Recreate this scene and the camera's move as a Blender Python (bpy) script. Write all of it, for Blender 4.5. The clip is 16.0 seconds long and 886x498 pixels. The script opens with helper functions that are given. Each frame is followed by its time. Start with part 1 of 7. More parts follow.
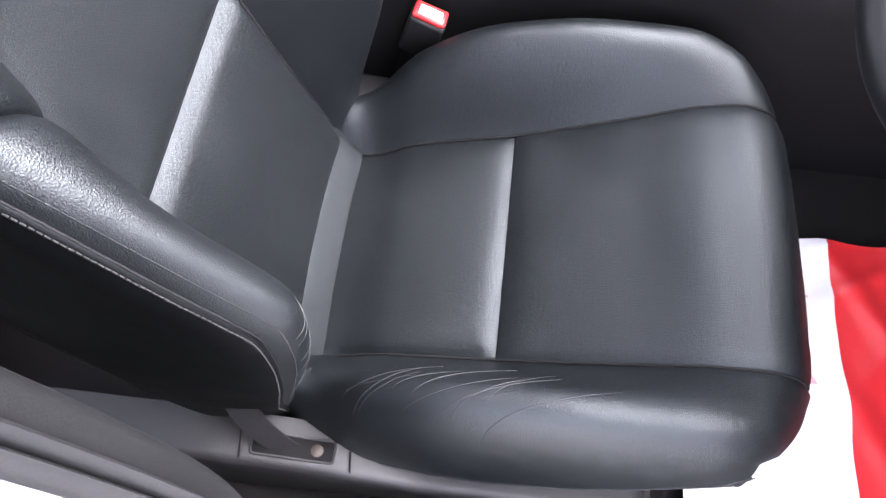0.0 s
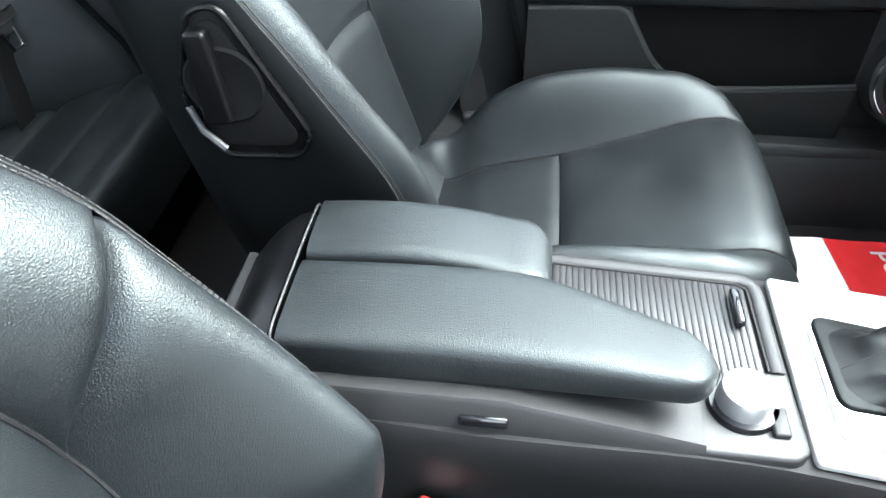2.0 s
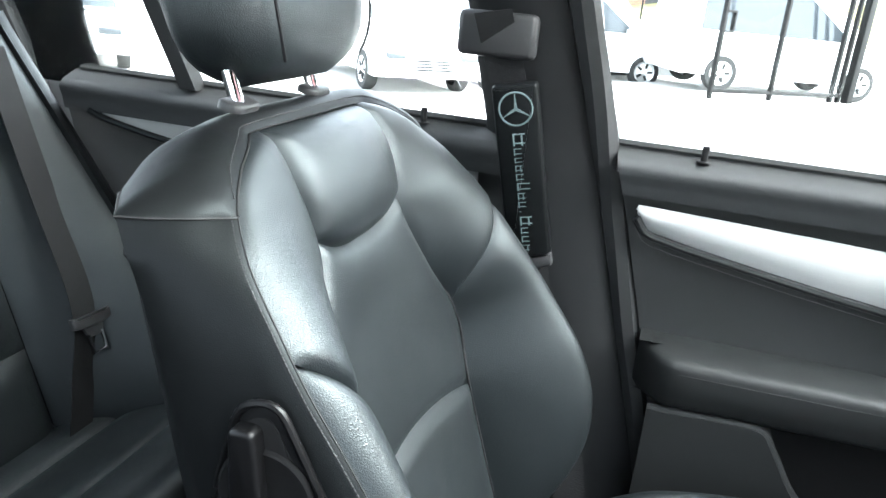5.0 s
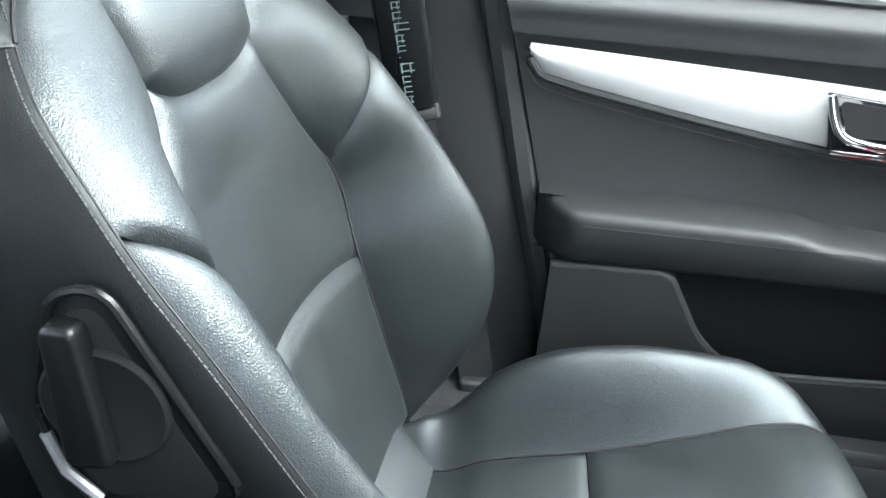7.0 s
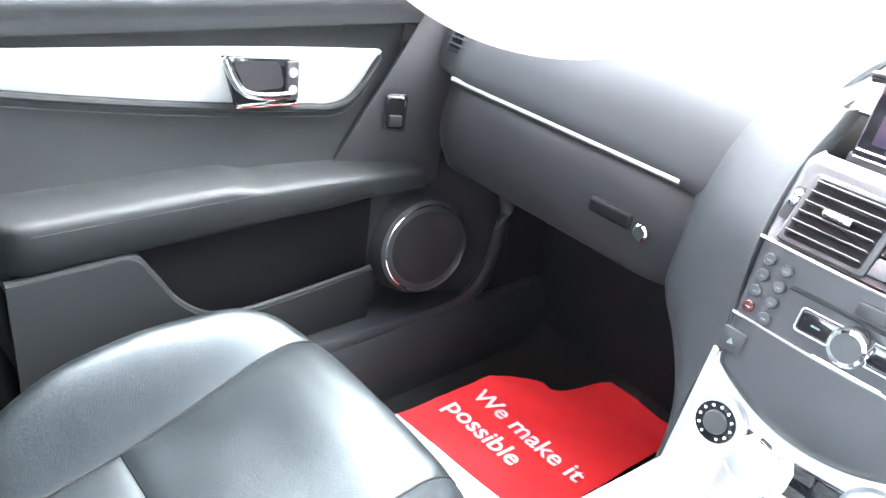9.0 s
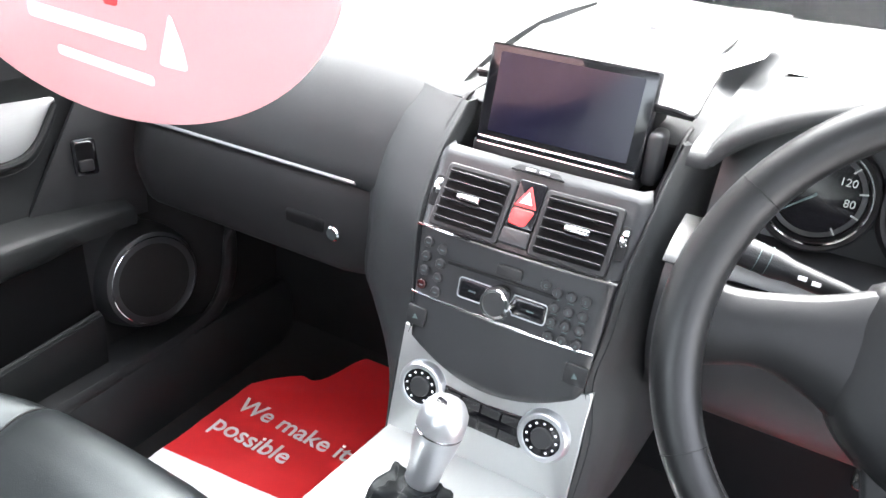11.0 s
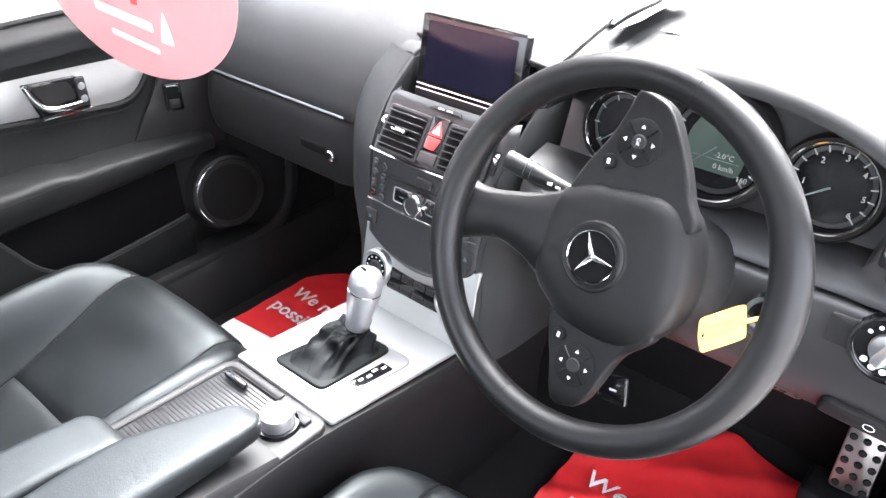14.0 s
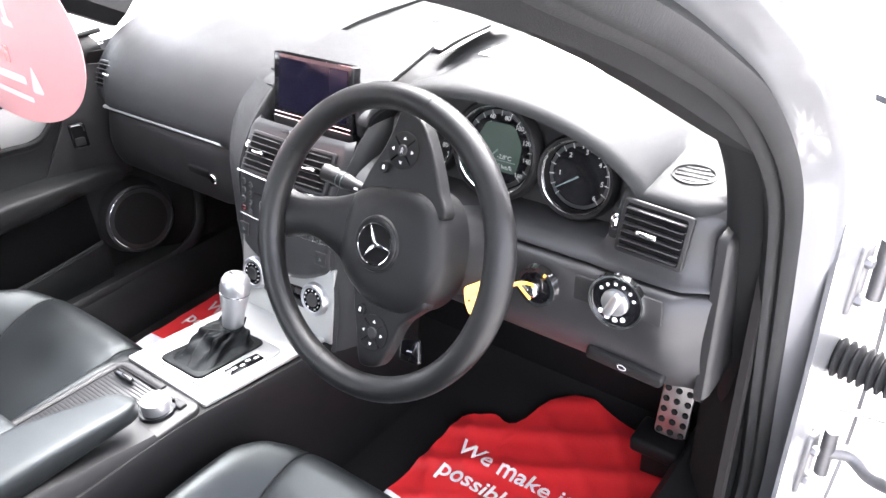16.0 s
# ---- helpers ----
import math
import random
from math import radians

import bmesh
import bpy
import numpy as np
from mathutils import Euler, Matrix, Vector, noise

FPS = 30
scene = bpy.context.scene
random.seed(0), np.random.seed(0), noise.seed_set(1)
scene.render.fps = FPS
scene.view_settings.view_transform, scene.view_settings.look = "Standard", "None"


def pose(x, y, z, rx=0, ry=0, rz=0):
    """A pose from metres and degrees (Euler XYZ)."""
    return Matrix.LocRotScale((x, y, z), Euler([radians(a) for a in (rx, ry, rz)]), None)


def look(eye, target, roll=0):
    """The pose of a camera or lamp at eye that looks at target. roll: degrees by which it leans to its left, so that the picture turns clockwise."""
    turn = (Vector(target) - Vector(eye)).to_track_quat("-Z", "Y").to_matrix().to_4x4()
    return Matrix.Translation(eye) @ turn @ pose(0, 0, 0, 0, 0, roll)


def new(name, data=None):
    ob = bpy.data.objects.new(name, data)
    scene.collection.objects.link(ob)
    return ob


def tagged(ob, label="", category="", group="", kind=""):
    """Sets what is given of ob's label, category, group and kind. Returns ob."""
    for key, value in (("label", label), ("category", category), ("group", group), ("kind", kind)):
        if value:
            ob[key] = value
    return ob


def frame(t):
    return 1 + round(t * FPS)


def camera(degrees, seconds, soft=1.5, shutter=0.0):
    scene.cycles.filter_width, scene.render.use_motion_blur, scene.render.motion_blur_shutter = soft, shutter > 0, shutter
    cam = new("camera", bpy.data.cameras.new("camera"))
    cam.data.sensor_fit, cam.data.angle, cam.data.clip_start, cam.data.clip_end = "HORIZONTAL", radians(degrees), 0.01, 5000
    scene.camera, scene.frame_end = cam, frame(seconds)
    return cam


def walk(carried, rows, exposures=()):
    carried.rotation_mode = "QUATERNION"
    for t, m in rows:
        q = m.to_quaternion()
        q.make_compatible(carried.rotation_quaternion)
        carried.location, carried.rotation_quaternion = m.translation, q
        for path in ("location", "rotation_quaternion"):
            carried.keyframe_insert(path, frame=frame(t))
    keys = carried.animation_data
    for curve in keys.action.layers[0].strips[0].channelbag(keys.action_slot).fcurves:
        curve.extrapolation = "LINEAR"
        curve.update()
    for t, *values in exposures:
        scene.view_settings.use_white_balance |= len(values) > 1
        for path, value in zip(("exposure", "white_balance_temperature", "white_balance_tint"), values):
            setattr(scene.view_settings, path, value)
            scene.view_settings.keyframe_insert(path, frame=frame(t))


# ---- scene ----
cam = camera(60.6, 16.0)
PATH = [
    (0, (0.543, -0.721, 0.844), (0.432, 0.209, -0.924), -0.2),
    (0.5, (0.537, -0.63, 0.814), (0.399, 0.442, -0.869), -0.9),
    (0.7, (0.52, -0.59, 0.801), (0.395, 0.538, -0.846), -0.1),
    (1, (0.511, -0.53, 0.784), (0.364, 0.669, -0.809), -0.9),
    (1.5, (0.504, -0.471, 0.791), (0.342, 0.853, -0.699), -0.6),
    (2, (0.503, -0.432, 0.82), (0.321, 1.042, -0.519), -0.5),
    (2.2, (0.499, -0.423, 0.824), (0.31, 1.098, -0.46), 0.6),
    (2.5, (0.498, -0.414, 0.834), (0.271, 1.173, -0.361), 0.9),
    (2.8, (0.492, -0.402, 0.843), (0.206, 1.266, -0.223), 2.2),
    (3, (0.491, -0.396, 0.848), (0.138, 1.325, -0.108), 2.5),
    (3.5, (0.486, -0.383, 0.859), (0.015, 1.407, 0.102), 2.3),
    (6, (0.448, -0.19, 0.782), (-0.016, 1.644, 0.135), 7.4),
    (6.5, (0.452, -0.181, 0.767), (0.103, 1.627, -0.013), 6.4),
    (7, (0.444, -0.171, 0.754), (0.276, 1.606, -0.149), 4.6),
    (7.5, (0.433, -0.16, 0.744), (0.483, 1.577, -0.247), 1.1),
    (8, (0.38, -0.138, 0.76), (0.909, 1.467, -0.31), 5.7),
    (8.2, (0.386, -0.153, 0.786), (0.985, 1.418, -0.296), 5.8),
    (8.5, (0.346, -0.15, 0.782), (1.214, 1.348, -0.219), 8.1),
    (9, (0.369, -0.168, 0.819), (1.581, 1.126, -0.107), 8.3),
    (9.5, (0.404, -0.203, 0.85), (1.815, 0.897, -0.042), 7.0),
    (10, (0.413, -0.214, 0.87), (1.959, 0.704, -0.006), 6.0),
    (12.5, (0.337, -0.441, 0.95), (1.843, 0.426, -0.04), 1.6),
    (13, (0.33, -0.506, 0.97), (1.79, 0.404, -0.05), 2.0),
    (13.5, (0.345, -0.57, 0.986), (1.715, 0.433, -0.07), 1.7),
    (14, (0.323, -0.65, 1.025), (1.582, 0.461, -0.061), -0.6),
    (14.5, (0.263, -0.705, 1.035), (1.556, 0.412, -0.004), -2.4),
    (15, (0.233, -0.774, 1.082), (1.551, 0.324, 0.053), -0.8),
    (15.2, (0.241, -0.806, 1.098), (1.546, 0.299, 0.06), -1.3),
    (15.5, (0.252, -0.836, 1.102), (1.56, 0.265, 0.066), -1.2),
    (16, (0.316, -0.9, 1.09), (1.639, 0.169, 0.038), -3.3),
]
SKY, SUN, SUN_AZ, SUN_EL = 0.15, 1.05, 80.0, 50.0
EXPOSURES = [(0, 4.23, 6150, 24), (1, 4.85, 6150, 13), (1.5, 4.86, 6050, 9), (2, 4.5, 6000, 5), (3, 5.13, 6000, 4), (3.5, 5.4, 6000, 4), (6, 3.96, 6000, 5), (7, 4.88, 6000, 5), (7.5, 5.53, 6000, 5), (8, 5.8, 5950, 6), (8.5, 5.88, 5950, 8), (9, 5.98, 5950, 9), (9.5, 5.83, 6050, 9), (10, 5.25, 6200, 10), (12.5, 4.42, 6300, 14), (15.5, 4.44, 6340, 17), (16, 4.33, 6350, 17)]
walk(cam, [(t, look(eye, target, roll)) for t, eye, target, roll in PATH], EXPOSURES)


# ---- light ----
world = bpy.data.worlds.new("world")
scene.world = world
world.use_nodes = True
wn, wl = world.node_tree.nodes, world.node_tree.links
sky = wn.new("ShaderNodeTexSky")
sky.sky_type, sky.sun_disc = "NISHITA", False
sky.sun_rotation = radians(SUN_AZ)
sky.air_density, sky.dust_density = 1.0, 4.0
grey = wn.new("ShaderNodeHueSaturation")
grey.inputs["Saturation"].default_value = 0.25
wl.new(sky.outputs[0], grey.inputs["Color"])
wl.new(grey.outputs[0], wn["Background"].inputs[0])
wn["Background"].inputs[1].default_value = SKY
sun_data = bpy.data.lights.new("sun", "SUN")
sky.sun_elevation = radians(SUN_EL)
sun_data.energy, sun_data.angle, sun_data.color = SUN, radians(70), (1.0, 0.96, 0.9)
sun = new("sun", sun_data)
sun.matrix_world = look((0, 0, 20), (0 - 10 * math.sin(radians(SUN_AZ)), -10 * math.cos(radians(SUN_AZ)), 20 - 10 * math.tan(radians(SUN_EL))))


# ---- materials ----
def material(name, colour, rough=0.5, metal=0.0, grain=0.0, scale=400.0, bump=0.0, stain=0.12, spec=0.5, kind="noise", coat=0.0, random_tint=0.0):
    """A surface with grain at a fine scale and stains at a coarse one."""
    m = bpy.data.materials.new(name)
    m.use_nodes = True
    n, l = m.node_tree.nodes, m.node_tree.links
    b = n["Principled BSDF"]
    b.inputs["Roughness"].default_value, b.inputs["Metallic"].default_value = rough, metal
    b.inputs["Specular IOR Level"].default_value = spec
    b.inputs["Coat Weight"].default_value = coat
    at = n.new("ShaderNodeTexCoord")
    big = n.new("ShaderNodeTexNoise")
    big.inputs["Scale"].default_value, big.inputs["Detail"].default_value = 9.0, 4.0
    l.new(at.outputs["Object"], big.inputs["Vector"])
    if kind == "leather":
        fine = n.new("ShaderNodeTexVoronoi")
        fine.feature = "DISTANCE_TO_EDGE"
        fine.inputs["Scale"].default_value = scale
        warp = n.new("ShaderNodeTexNoise")
        warp.inputs["Scale"].default_value = scale * 0.6
        add = n.new("ShaderNodeVectorMath")
        add.operation = "MULTIPLY_ADD"
        add.inputs[1].default_value = (0.003, 0.003, 0.003)
        l.new(at.outputs["Object"], warp.inputs["Vector"])
        l.new(warp.outputs["Color"], add.inputs[0])
        l.new(at.outputs["Object"], add.inputs[2])
        l.new(add.outputs[0], fine.inputs["Vector"])
        sharp = n.new("ShaderNodeMapRange")
        sharp.inputs["From Max"].default_value = 0.35
        l.new(fine.outputs["Distance"], sharp.inputs[0])
        out = sharp.outputs[0]
    elif kind == "brushed":
        fine = n.new("ShaderNodeTexNoise")
        fine.inputs["Scale"].default_value = scale
        mapping = n.new("ShaderNodeMapping")
        mapping.inputs["Scale"].default_value = (0.04, 1.0, 1.0)
        l.new(at.outputs["Object"], mapping.inputs[0])
        l.new(mapping.outputs[0], fine.inputs["Vector"])
        out = fine.outputs["Fac"]
    else:
        fine = n.new("ShaderNodeTexNoise")
        fine.inputs["Scale"].default_value, fine.inputs["Detail"].default_value = scale, 3.0
        l.new(at.outputs["Object"], fine.inputs["Vector"])
        out = fine.outputs["Fac"]
    mix = n.new("ShaderNodeMix")
    mix.data_type = "RGBA"
    c = np.array(colour)
    mix.inputs["A"].default_value = (*(c * (1 - stain)), 1)
    mix.inputs["B"].default_value = (*np.minimum(c * (1 + stain), 1), 1)
    l.new(big.outputs["Fac"], mix.inputs["Factor"])
    tone = n.new("ShaderNodeMix")
    tone.data_type, tone.blend_type = "RGBA", "MULTIPLY"
    tone.inputs["Factor"].default_value = grain
    l.new(mix.outputs["Result"], tone.inputs["A"])
    l.new(out, tone.inputs["B"])
    last = tone.outputs["Result"]
    if random_tint:
        info, hue = n.new("ShaderNodeObjectInfo"), n.new("ShaderNodeHueSaturation")
        ran = n.new("ShaderNodeMapRange")
        ran.inputs["To Min"].default_value, ran.inputs["To Max"].default_value = 1 - random_tint, 1 + random_tint
        l.new(info.outputs["Random"], ran.inputs[0])
        l.new(ran.outputs[0], hue.inputs["Value"])
        l.new(last, hue.inputs["Color"])
        last = hue.outputs[0]
    l.new(last, b.inputs["Base Color"])
    worn = n.new("ShaderNodeMapRange")
    worn.inputs["From Min"].default_value, worn.inputs["From Max"].default_value = 0.3, 0.7
    worn.inputs["To Min"].default_value, worn.inputs["To Max"].default_value = max(rough - 0.07, 0.02), min(rough + 0.07, 1)
    l.new(big.outputs["Fac"], worn.inputs[0])
    l.new(worn.outputs[0], b.inputs["Roughness"])
    if bump:
        bp = n.new("ShaderNodeBump")
        bp.inputs["Strength"].default_value, bp.inputs["Distance"].default_value = bump, 0.001
        l.new(out, bp.inputs["Height"])
        l.new(bp.outputs[0], b.inputs["Normal"])
    return m


def add_folds(m, scale, depth):
    """Soft creases at a coarser scale than the grain."""
    n, l = m.node_tree.nodes, m.node_tree.links
    old = [x for x in n if x.type == "BUMP"][0]
    at = [x for x in n if x.type == "TEX_COORD"][0]
    mapping, tex, bp = n.new("ShaderNodeMapping"), n.new("ShaderNodeTexNoise"), n.new("ShaderNodeBump")
    mapping.inputs["Scale"].default_value = (1.0, 0.35, 1.0)
    mapping.inputs["Rotation"].default_value = (0, 0, 0.5)
    tex.inputs["Scale"].default_value, tex.inputs["Detail"].default_value, tex.inputs["Distortion"].default_value = scale, 3.0, 1.2
    bp.inputs["Strength"].default_value, bp.inputs["Distance"].default_value = 1.0, depth
    l.new(at.outputs["Object"], mapping.inputs[0])
    l.new(mapping.outputs[0], tex.inputs["Vector"])
    l.new(tex.outputs["Fac"], bp.inputs["Height"])
    l.new(bp.outputs[0], old.inputs["Normal"])


def add_creases(m, scale, depth):
    """Fine wrinkles across the width of the leather, in patches."""
    n, l = m.node_tree.nodes, m.node_tree.links
    at = [x for x in n if x.type == "TEX_COORD"][0]
    first = [x for x in n if x.type == "BUMP" and not x.inputs["Normal"].is_linked][0]
    mapping, tex, patch = n.new("ShaderNodeMapping"), n.new("ShaderNodeTexNoise"), n.new("ShaderNodeTexNoise")
    ridge, fade, mul, bp = n.new("ShaderNodeMapRange"), n.new("ShaderNodeMapRange"), n.new("ShaderNodeMath"), n.new("ShaderNodeBump")
    mapping.inputs["Scale"].default_value, mapping.inputs["Rotation"].default_value = (1.0, 0.20, 1.0), (0, 0, 0.22)
    tex.inputs["Scale"].default_value, tex.inputs["Detail"].default_value, tex.inputs["Distortion"].default_value = scale, 2.0, 0.6
    patch.inputs["Scale"].default_value, patch.inputs["Detail"].default_value = 11.0, 2.0
    ridge.inputs["From Min"].default_value, ridge.inputs["From Max"].default_value = 0.38, 0.52
    fade.inputs["From Min"].default_value, fade.inputs["From Max"].default_value = 0.42, 0.62
    mul.operation = "MULTIPLY"
    bp.inputs["Strength"].default_value, bp.inputs["Distance"].default_value = 1.0, depth
    l.new(at.outputs["Object"], mapping.inputs[0])
    l.new(mapping.outputs[0], tex.inputs["Vector"])
    l.new(at.outputs["Object"], patch.inputs["Vector"])
    l.new(tex.outputs["Fac"], ridge.inputs[0])
    l.new(patch.outputs["Fac"], fade.inputs[0])
    l.new(ridge.outputs[0], mul.inputs[0])
    l.new(fade.outputs[0], mul.inputs[1])
    l.new(mul.outputs[0], bp.inputs["Height"])
    l.new(bp.outputs[0], first.inputs["Normal"])


def glass_material(name, tint, weight):
    m = bpy.data.materials.new(name)
    m.use_nodes = True
    n, l = m.node_tree.nodes, m.node_tree.links
    clear, gloss, fresnel, mix = n.new("ShaderNodeBsdfTransparent"), n.new("ShaderNodeBsdfGlossy"), n.new("ShaderNodeFresnel"), n.new("ShaderNodeMixShader")
    clear.inputs[0].default_value = (*tint, 1)
    gloss.inputs["Roughness"].default_value = 0.02
    fresnel.inputs["IOR"].default_value = weight
    l.new(fresnel.outputs[0], mix.inputs[0])
    l.new(clear.outputs[0], mix.inputs[1])
    l.new(gloss.outputs[0], mix.inputs[2])
    l.new(mix.outputs[0], n["Material Output"].inputs[0])
    return m


LEATHER = material("black_leather", (0.0050, 0.0064, 0.0072), 0.42, grain=0.45, scale=560, bump=0.24, kind="leather", stain=0.34, spec=0.44)
add_folds(LEATHER, 42, 0.00014)
add_creases(LEATHER, 300, 0.00006)
SIDE_LEATHER = material("side_vinyl", (0.0020, 0.0022, 0.0024), 0.46, spec=0.12, grain=0.3, scale=700, bump=0.12, kind="leather")
DOOR = material("door_vinyl", (0.0112, 0.0122, 0.0124), 0.55, spec=0.24, grain=0.3, scale=800, bump=0.16, kind="leather")
THREAD = material("grey_thread", (0.0150, 0.0155, 0.0160), 0.8, grain=0.3, scale=900, bump=0.3)
SOFT = material("soft_dash_plastic", (0.0220, 0.0236, 0.0245), 0.54, spec=0.22, grain=0.3, scale=1000, bump=0.25, kind="leather")
PLASTIC = material("black_plastic", (0.0120, 0.0122, 0.0128), 0.50, spec=0.38, grain=0.25, scale=900, bump=0.25)
PANEL = material("charcoal_panel", (0.0170, 0.0172, 0.0180), 0.42, grain=0.2, scale=900, bump=0.15)
DARK = material("dark_plastic", (0.0060, 0.0060, 0.0065), 0.65, spec=0.22, grain=0.3, scale=500, bump=0.2)
SATIN = material("satin_black", (0.0020, 0.0020, 0.0022), 0.32, spec=0.14, grain=0.2, scale=900, bump=0.06)
GLOSS = material("piano_black", (0.006, 0.006, 0.007), 0.08, stain=0.05)
CARPET = material("black_carpet", (0.0200, 0.0185, 0.0182), 0.95, grain=0.6, scale=900, bump=1.0, spec=0.1)
SCUFF = material("scuffed_leather", (0.0115, 0.0130, 0.0145), 0.55, grain=0.3, scale=900, bump=0.2)
RIM = material("rim_leather", (0.0052, 0.0054, 0.0057), 0.38, spec=0.34, grain=0.2, scale=900, bump=0.08, kind="leather")
STACK = material("charcoal_metallic", (0.0190, 0.0198, 0.0212), 0.42, metal=0.10, grain=0.15, scale=1200, bump=0.05)
HUB = material("wheel_hub_plastic", (0.0066, 0.0068, 0.0072), 0.42, grain=0.3, scale=1000, bump=0.15, kind="leather", spec=0.27)
ALU = material("brushed_aluminium", (0.40, 0.41, 0.40), 0.42, metal=0.65, grain=0.10, scale=900, bump=0.06, kind="brushed", stain=0.03)
SILVER = material("satin_silver", (0.44, 0.45, 0.46), 0.36, metal=0.9, stain=0.04)
CHROME = material("chrome", (0.80, 0.80, 0.80), 0.07, metal=1.0, stain=0.02)
CAST = material("cast_steel", (0.16, 0.16, 0.165), 0.4, metal=0.7, grain=0.3, scale=300, bump=0.2)
STEEL = material("drilled_steel", (0.42, 0.40, 0.38), 0.3, metal=1.0, grain=0.2, scale=600, kind="brushed")
RED_CARD = material("red_paper_mat", (0.72, 0.028, 0.032), 0.42, grain=0.06, scale=300, bump=0.05, stain=0.05)
WHITE_CARD = material("white_paper", (0.80, 0.79, 0.80), 0.6, grain=0.05, scale=300, bump=0.05, stain=0.03)
RED_LENS = material("red_plastic", (0.62, 0.03, 0.03), 0.3, stain=0.05)
DARK_RED = material("dark_red_lens", (0.030, 0.004, 0.004), 0.12, stain=0.05)
ORANGE = material("orange_tag", (0.92, 0.42, 0.05), 0.4, stain=0.06)
PAINT = material("silver_paint", (0.13, 0.134, 0.140), 0.36, metal=0.25, coat=0.6, stain=0.04)
RUBBER = material("rubber_seal", (0.0120, 0.0128, 0.0132), 0.7, spec=0.25, grain=0.3, scale=500, bump=0.2)
TRIM = material("grey_pillar_trim", (0.0090, 0.0095, 0.0100), 0.65, spec=0.15, grain=0.25, scale=900, bump=0.25)
HEADLINER = material("grey_headliner", (0.60, 0.60, 0.585), 0.95, grain=0.4, scale=900, bump=0.5)
BELT = material("black_webbing", (0.0095, 0.0098, 0.0105), 0.8, spec=0.2, grain=0.5, scale=900, bump=0.7, kind="brushed")
PALE_THREAD = material("pale_thread", (0.11, 0.155, 0.155), 0.8, grain=0.5, scale=900, bump=0.5)
CARD_PRINT = material("pale_pink_print", (0.72, 0.56, 0.56), 0.6, stain=0.03)
PRINT = material("white_print", (0.78, 0.78, 0.78), 0.6, stain=0.03)
PALE_RED = material("pale_red_card", (0.60, 0.35, 0.36), 0.5, grain=0.05, scale=200, stain=0.05)
PALE_RED.node_tree.nodes["Principled BSDF"].inputs["Subsurface Weight"].default_value = 0.0
thin, soft_mix = PALE_RED.node_tree.nodes.new("ShaderNodeBsdfTranslucent"), PALE_RED.node_tree.nodes.new("ShaderNodeMixShader")
thin.inputs[0].default_value = (0.66, 0.42, 0.42, 1)
soft_mix.inputs[0].default_value = 0.22
PALE_RED.node_tree.links.new(PALE_RED.node_tree.nodes["Principled BSDF"].outputs[0], soft_mix.inputs[1])
PALE_RED.node_tree.links.new(thin.outputs[0], soft_mix.inputs[2])
PALE_RED.node_tree.links.new(soft_mix.outputs[0], PALE_RED.node_tree.nodes["Material Output"].inputs[0])
LCD = material("grey_green_display", (0.014, 0.020, 0.017), 0.25, stain=0.05)
LIT = material("lit_figures", (0.16, 0.16, 0.16), 0.4, stain=0.05)
for m, glow in ((LCD, (0.0022, 0.0034, 0.0028, 1)), (LIT, (0.012, 0.013, 0.0125, 1))):
    m.node_tree.nodes["Principled BSDF"].inputs["Emission Color"].default_value = glow
    m.node_tree.nodes["Principled BSDF"].inputs["Emission Strength"].default_value = 1.0
SCREEN = material("dark_screen", (0.006, 0.006, 0.014), 0.12, spec=0.22, stain=0.05)
RUST = material("brown_spring", (0.030, 0.020, 0.014), 0.7, grain=0.5, scale=200, bump=0.4)
for m in (LEATHER, SIDE_LEATHER):
    m.node_tree.nodes["Principled BSDF"].inputs["Specular Tint"].default_value = (0.90, 0.98, 1.0, 1)
# near-black: for plain black parts, and for flat plates painted as shade in hollows
WELL = material("black_and_hollow_shade", (0.0030, 0.0030, 0.0032), 0.7, spec=0.1, grain=0.2, scale=600, bump=0.1)
FADED = material("faded_print", (0.62, 0.27, 0.04), 0.5, stain=0.1)
GLASS = glass_material("window_glass", (0.93, 0.95, 0.94), 1.45)


# ---- tools ----
def mesh_object(name, verts, faces, mat, parent=None, label="", smooth=True, angle=40):
    me = bpy.data.meshes.new(name)
    me.from_pydata([tuple(map(float, v)) for v in verts], [], [tuple(map(int, f)) for f in faces])
    me.update()
    return finish(name, me, mat, parent, label, smooth, angle)


def finish(name, me, mat, parent=None, label="", smooth=True, angle=40):
    bm = bmesh.new()
    bm.from_mesh(me)
    bmesh.ops.recalc_face_normals(bm, faces=bm.faces)
    if smooth:
        for f in bm.faces:
            f.smooth = True
        limit = radians(angle)
        for e in bm.edges:
            if len(e.link_faces) == 2 and e.calc_face_angle(0) > limit:
                e.smooth = False
    bm.to_mesh(me)
    bm.free()
    me.materials.append(mat)
    ob = new(name, me)
    ob.parent = parent
    if label:
        ob["label"] = label
    return ob


def part(name, bm, mat, parent, label="", smooth=True, angle=40):
    """Links a bmesh as one mesh object under a thing or a part."""
    me = bpy.data.meshes.new(name)
    bm.to_mesh(me)
    bm.free()
    return finish(name, me, mat, parent, label, smooth, angle)


def thing(name, label, category, group="", kind="", at=(0, 0, 0)):
    ob = new(name)
    ob.empty_display_size = 0.02
    ob.location = at
    return tagged(ob, label, category, group, kind)


def grid(P):
    """Vertices and faces of an n x m sheet of points."""
    P = np.asarray(P, float)
    n, m = P.shape[:2]
    i = np.arange(n * m).reshape(n, m)
    f = np.stack([i[:-1, :-1], i[1:, :-1], i[1:, 1:], i[:-1, 1:]], -1).reshape(-1, 4)
    return P.reshape(-1, 3), f


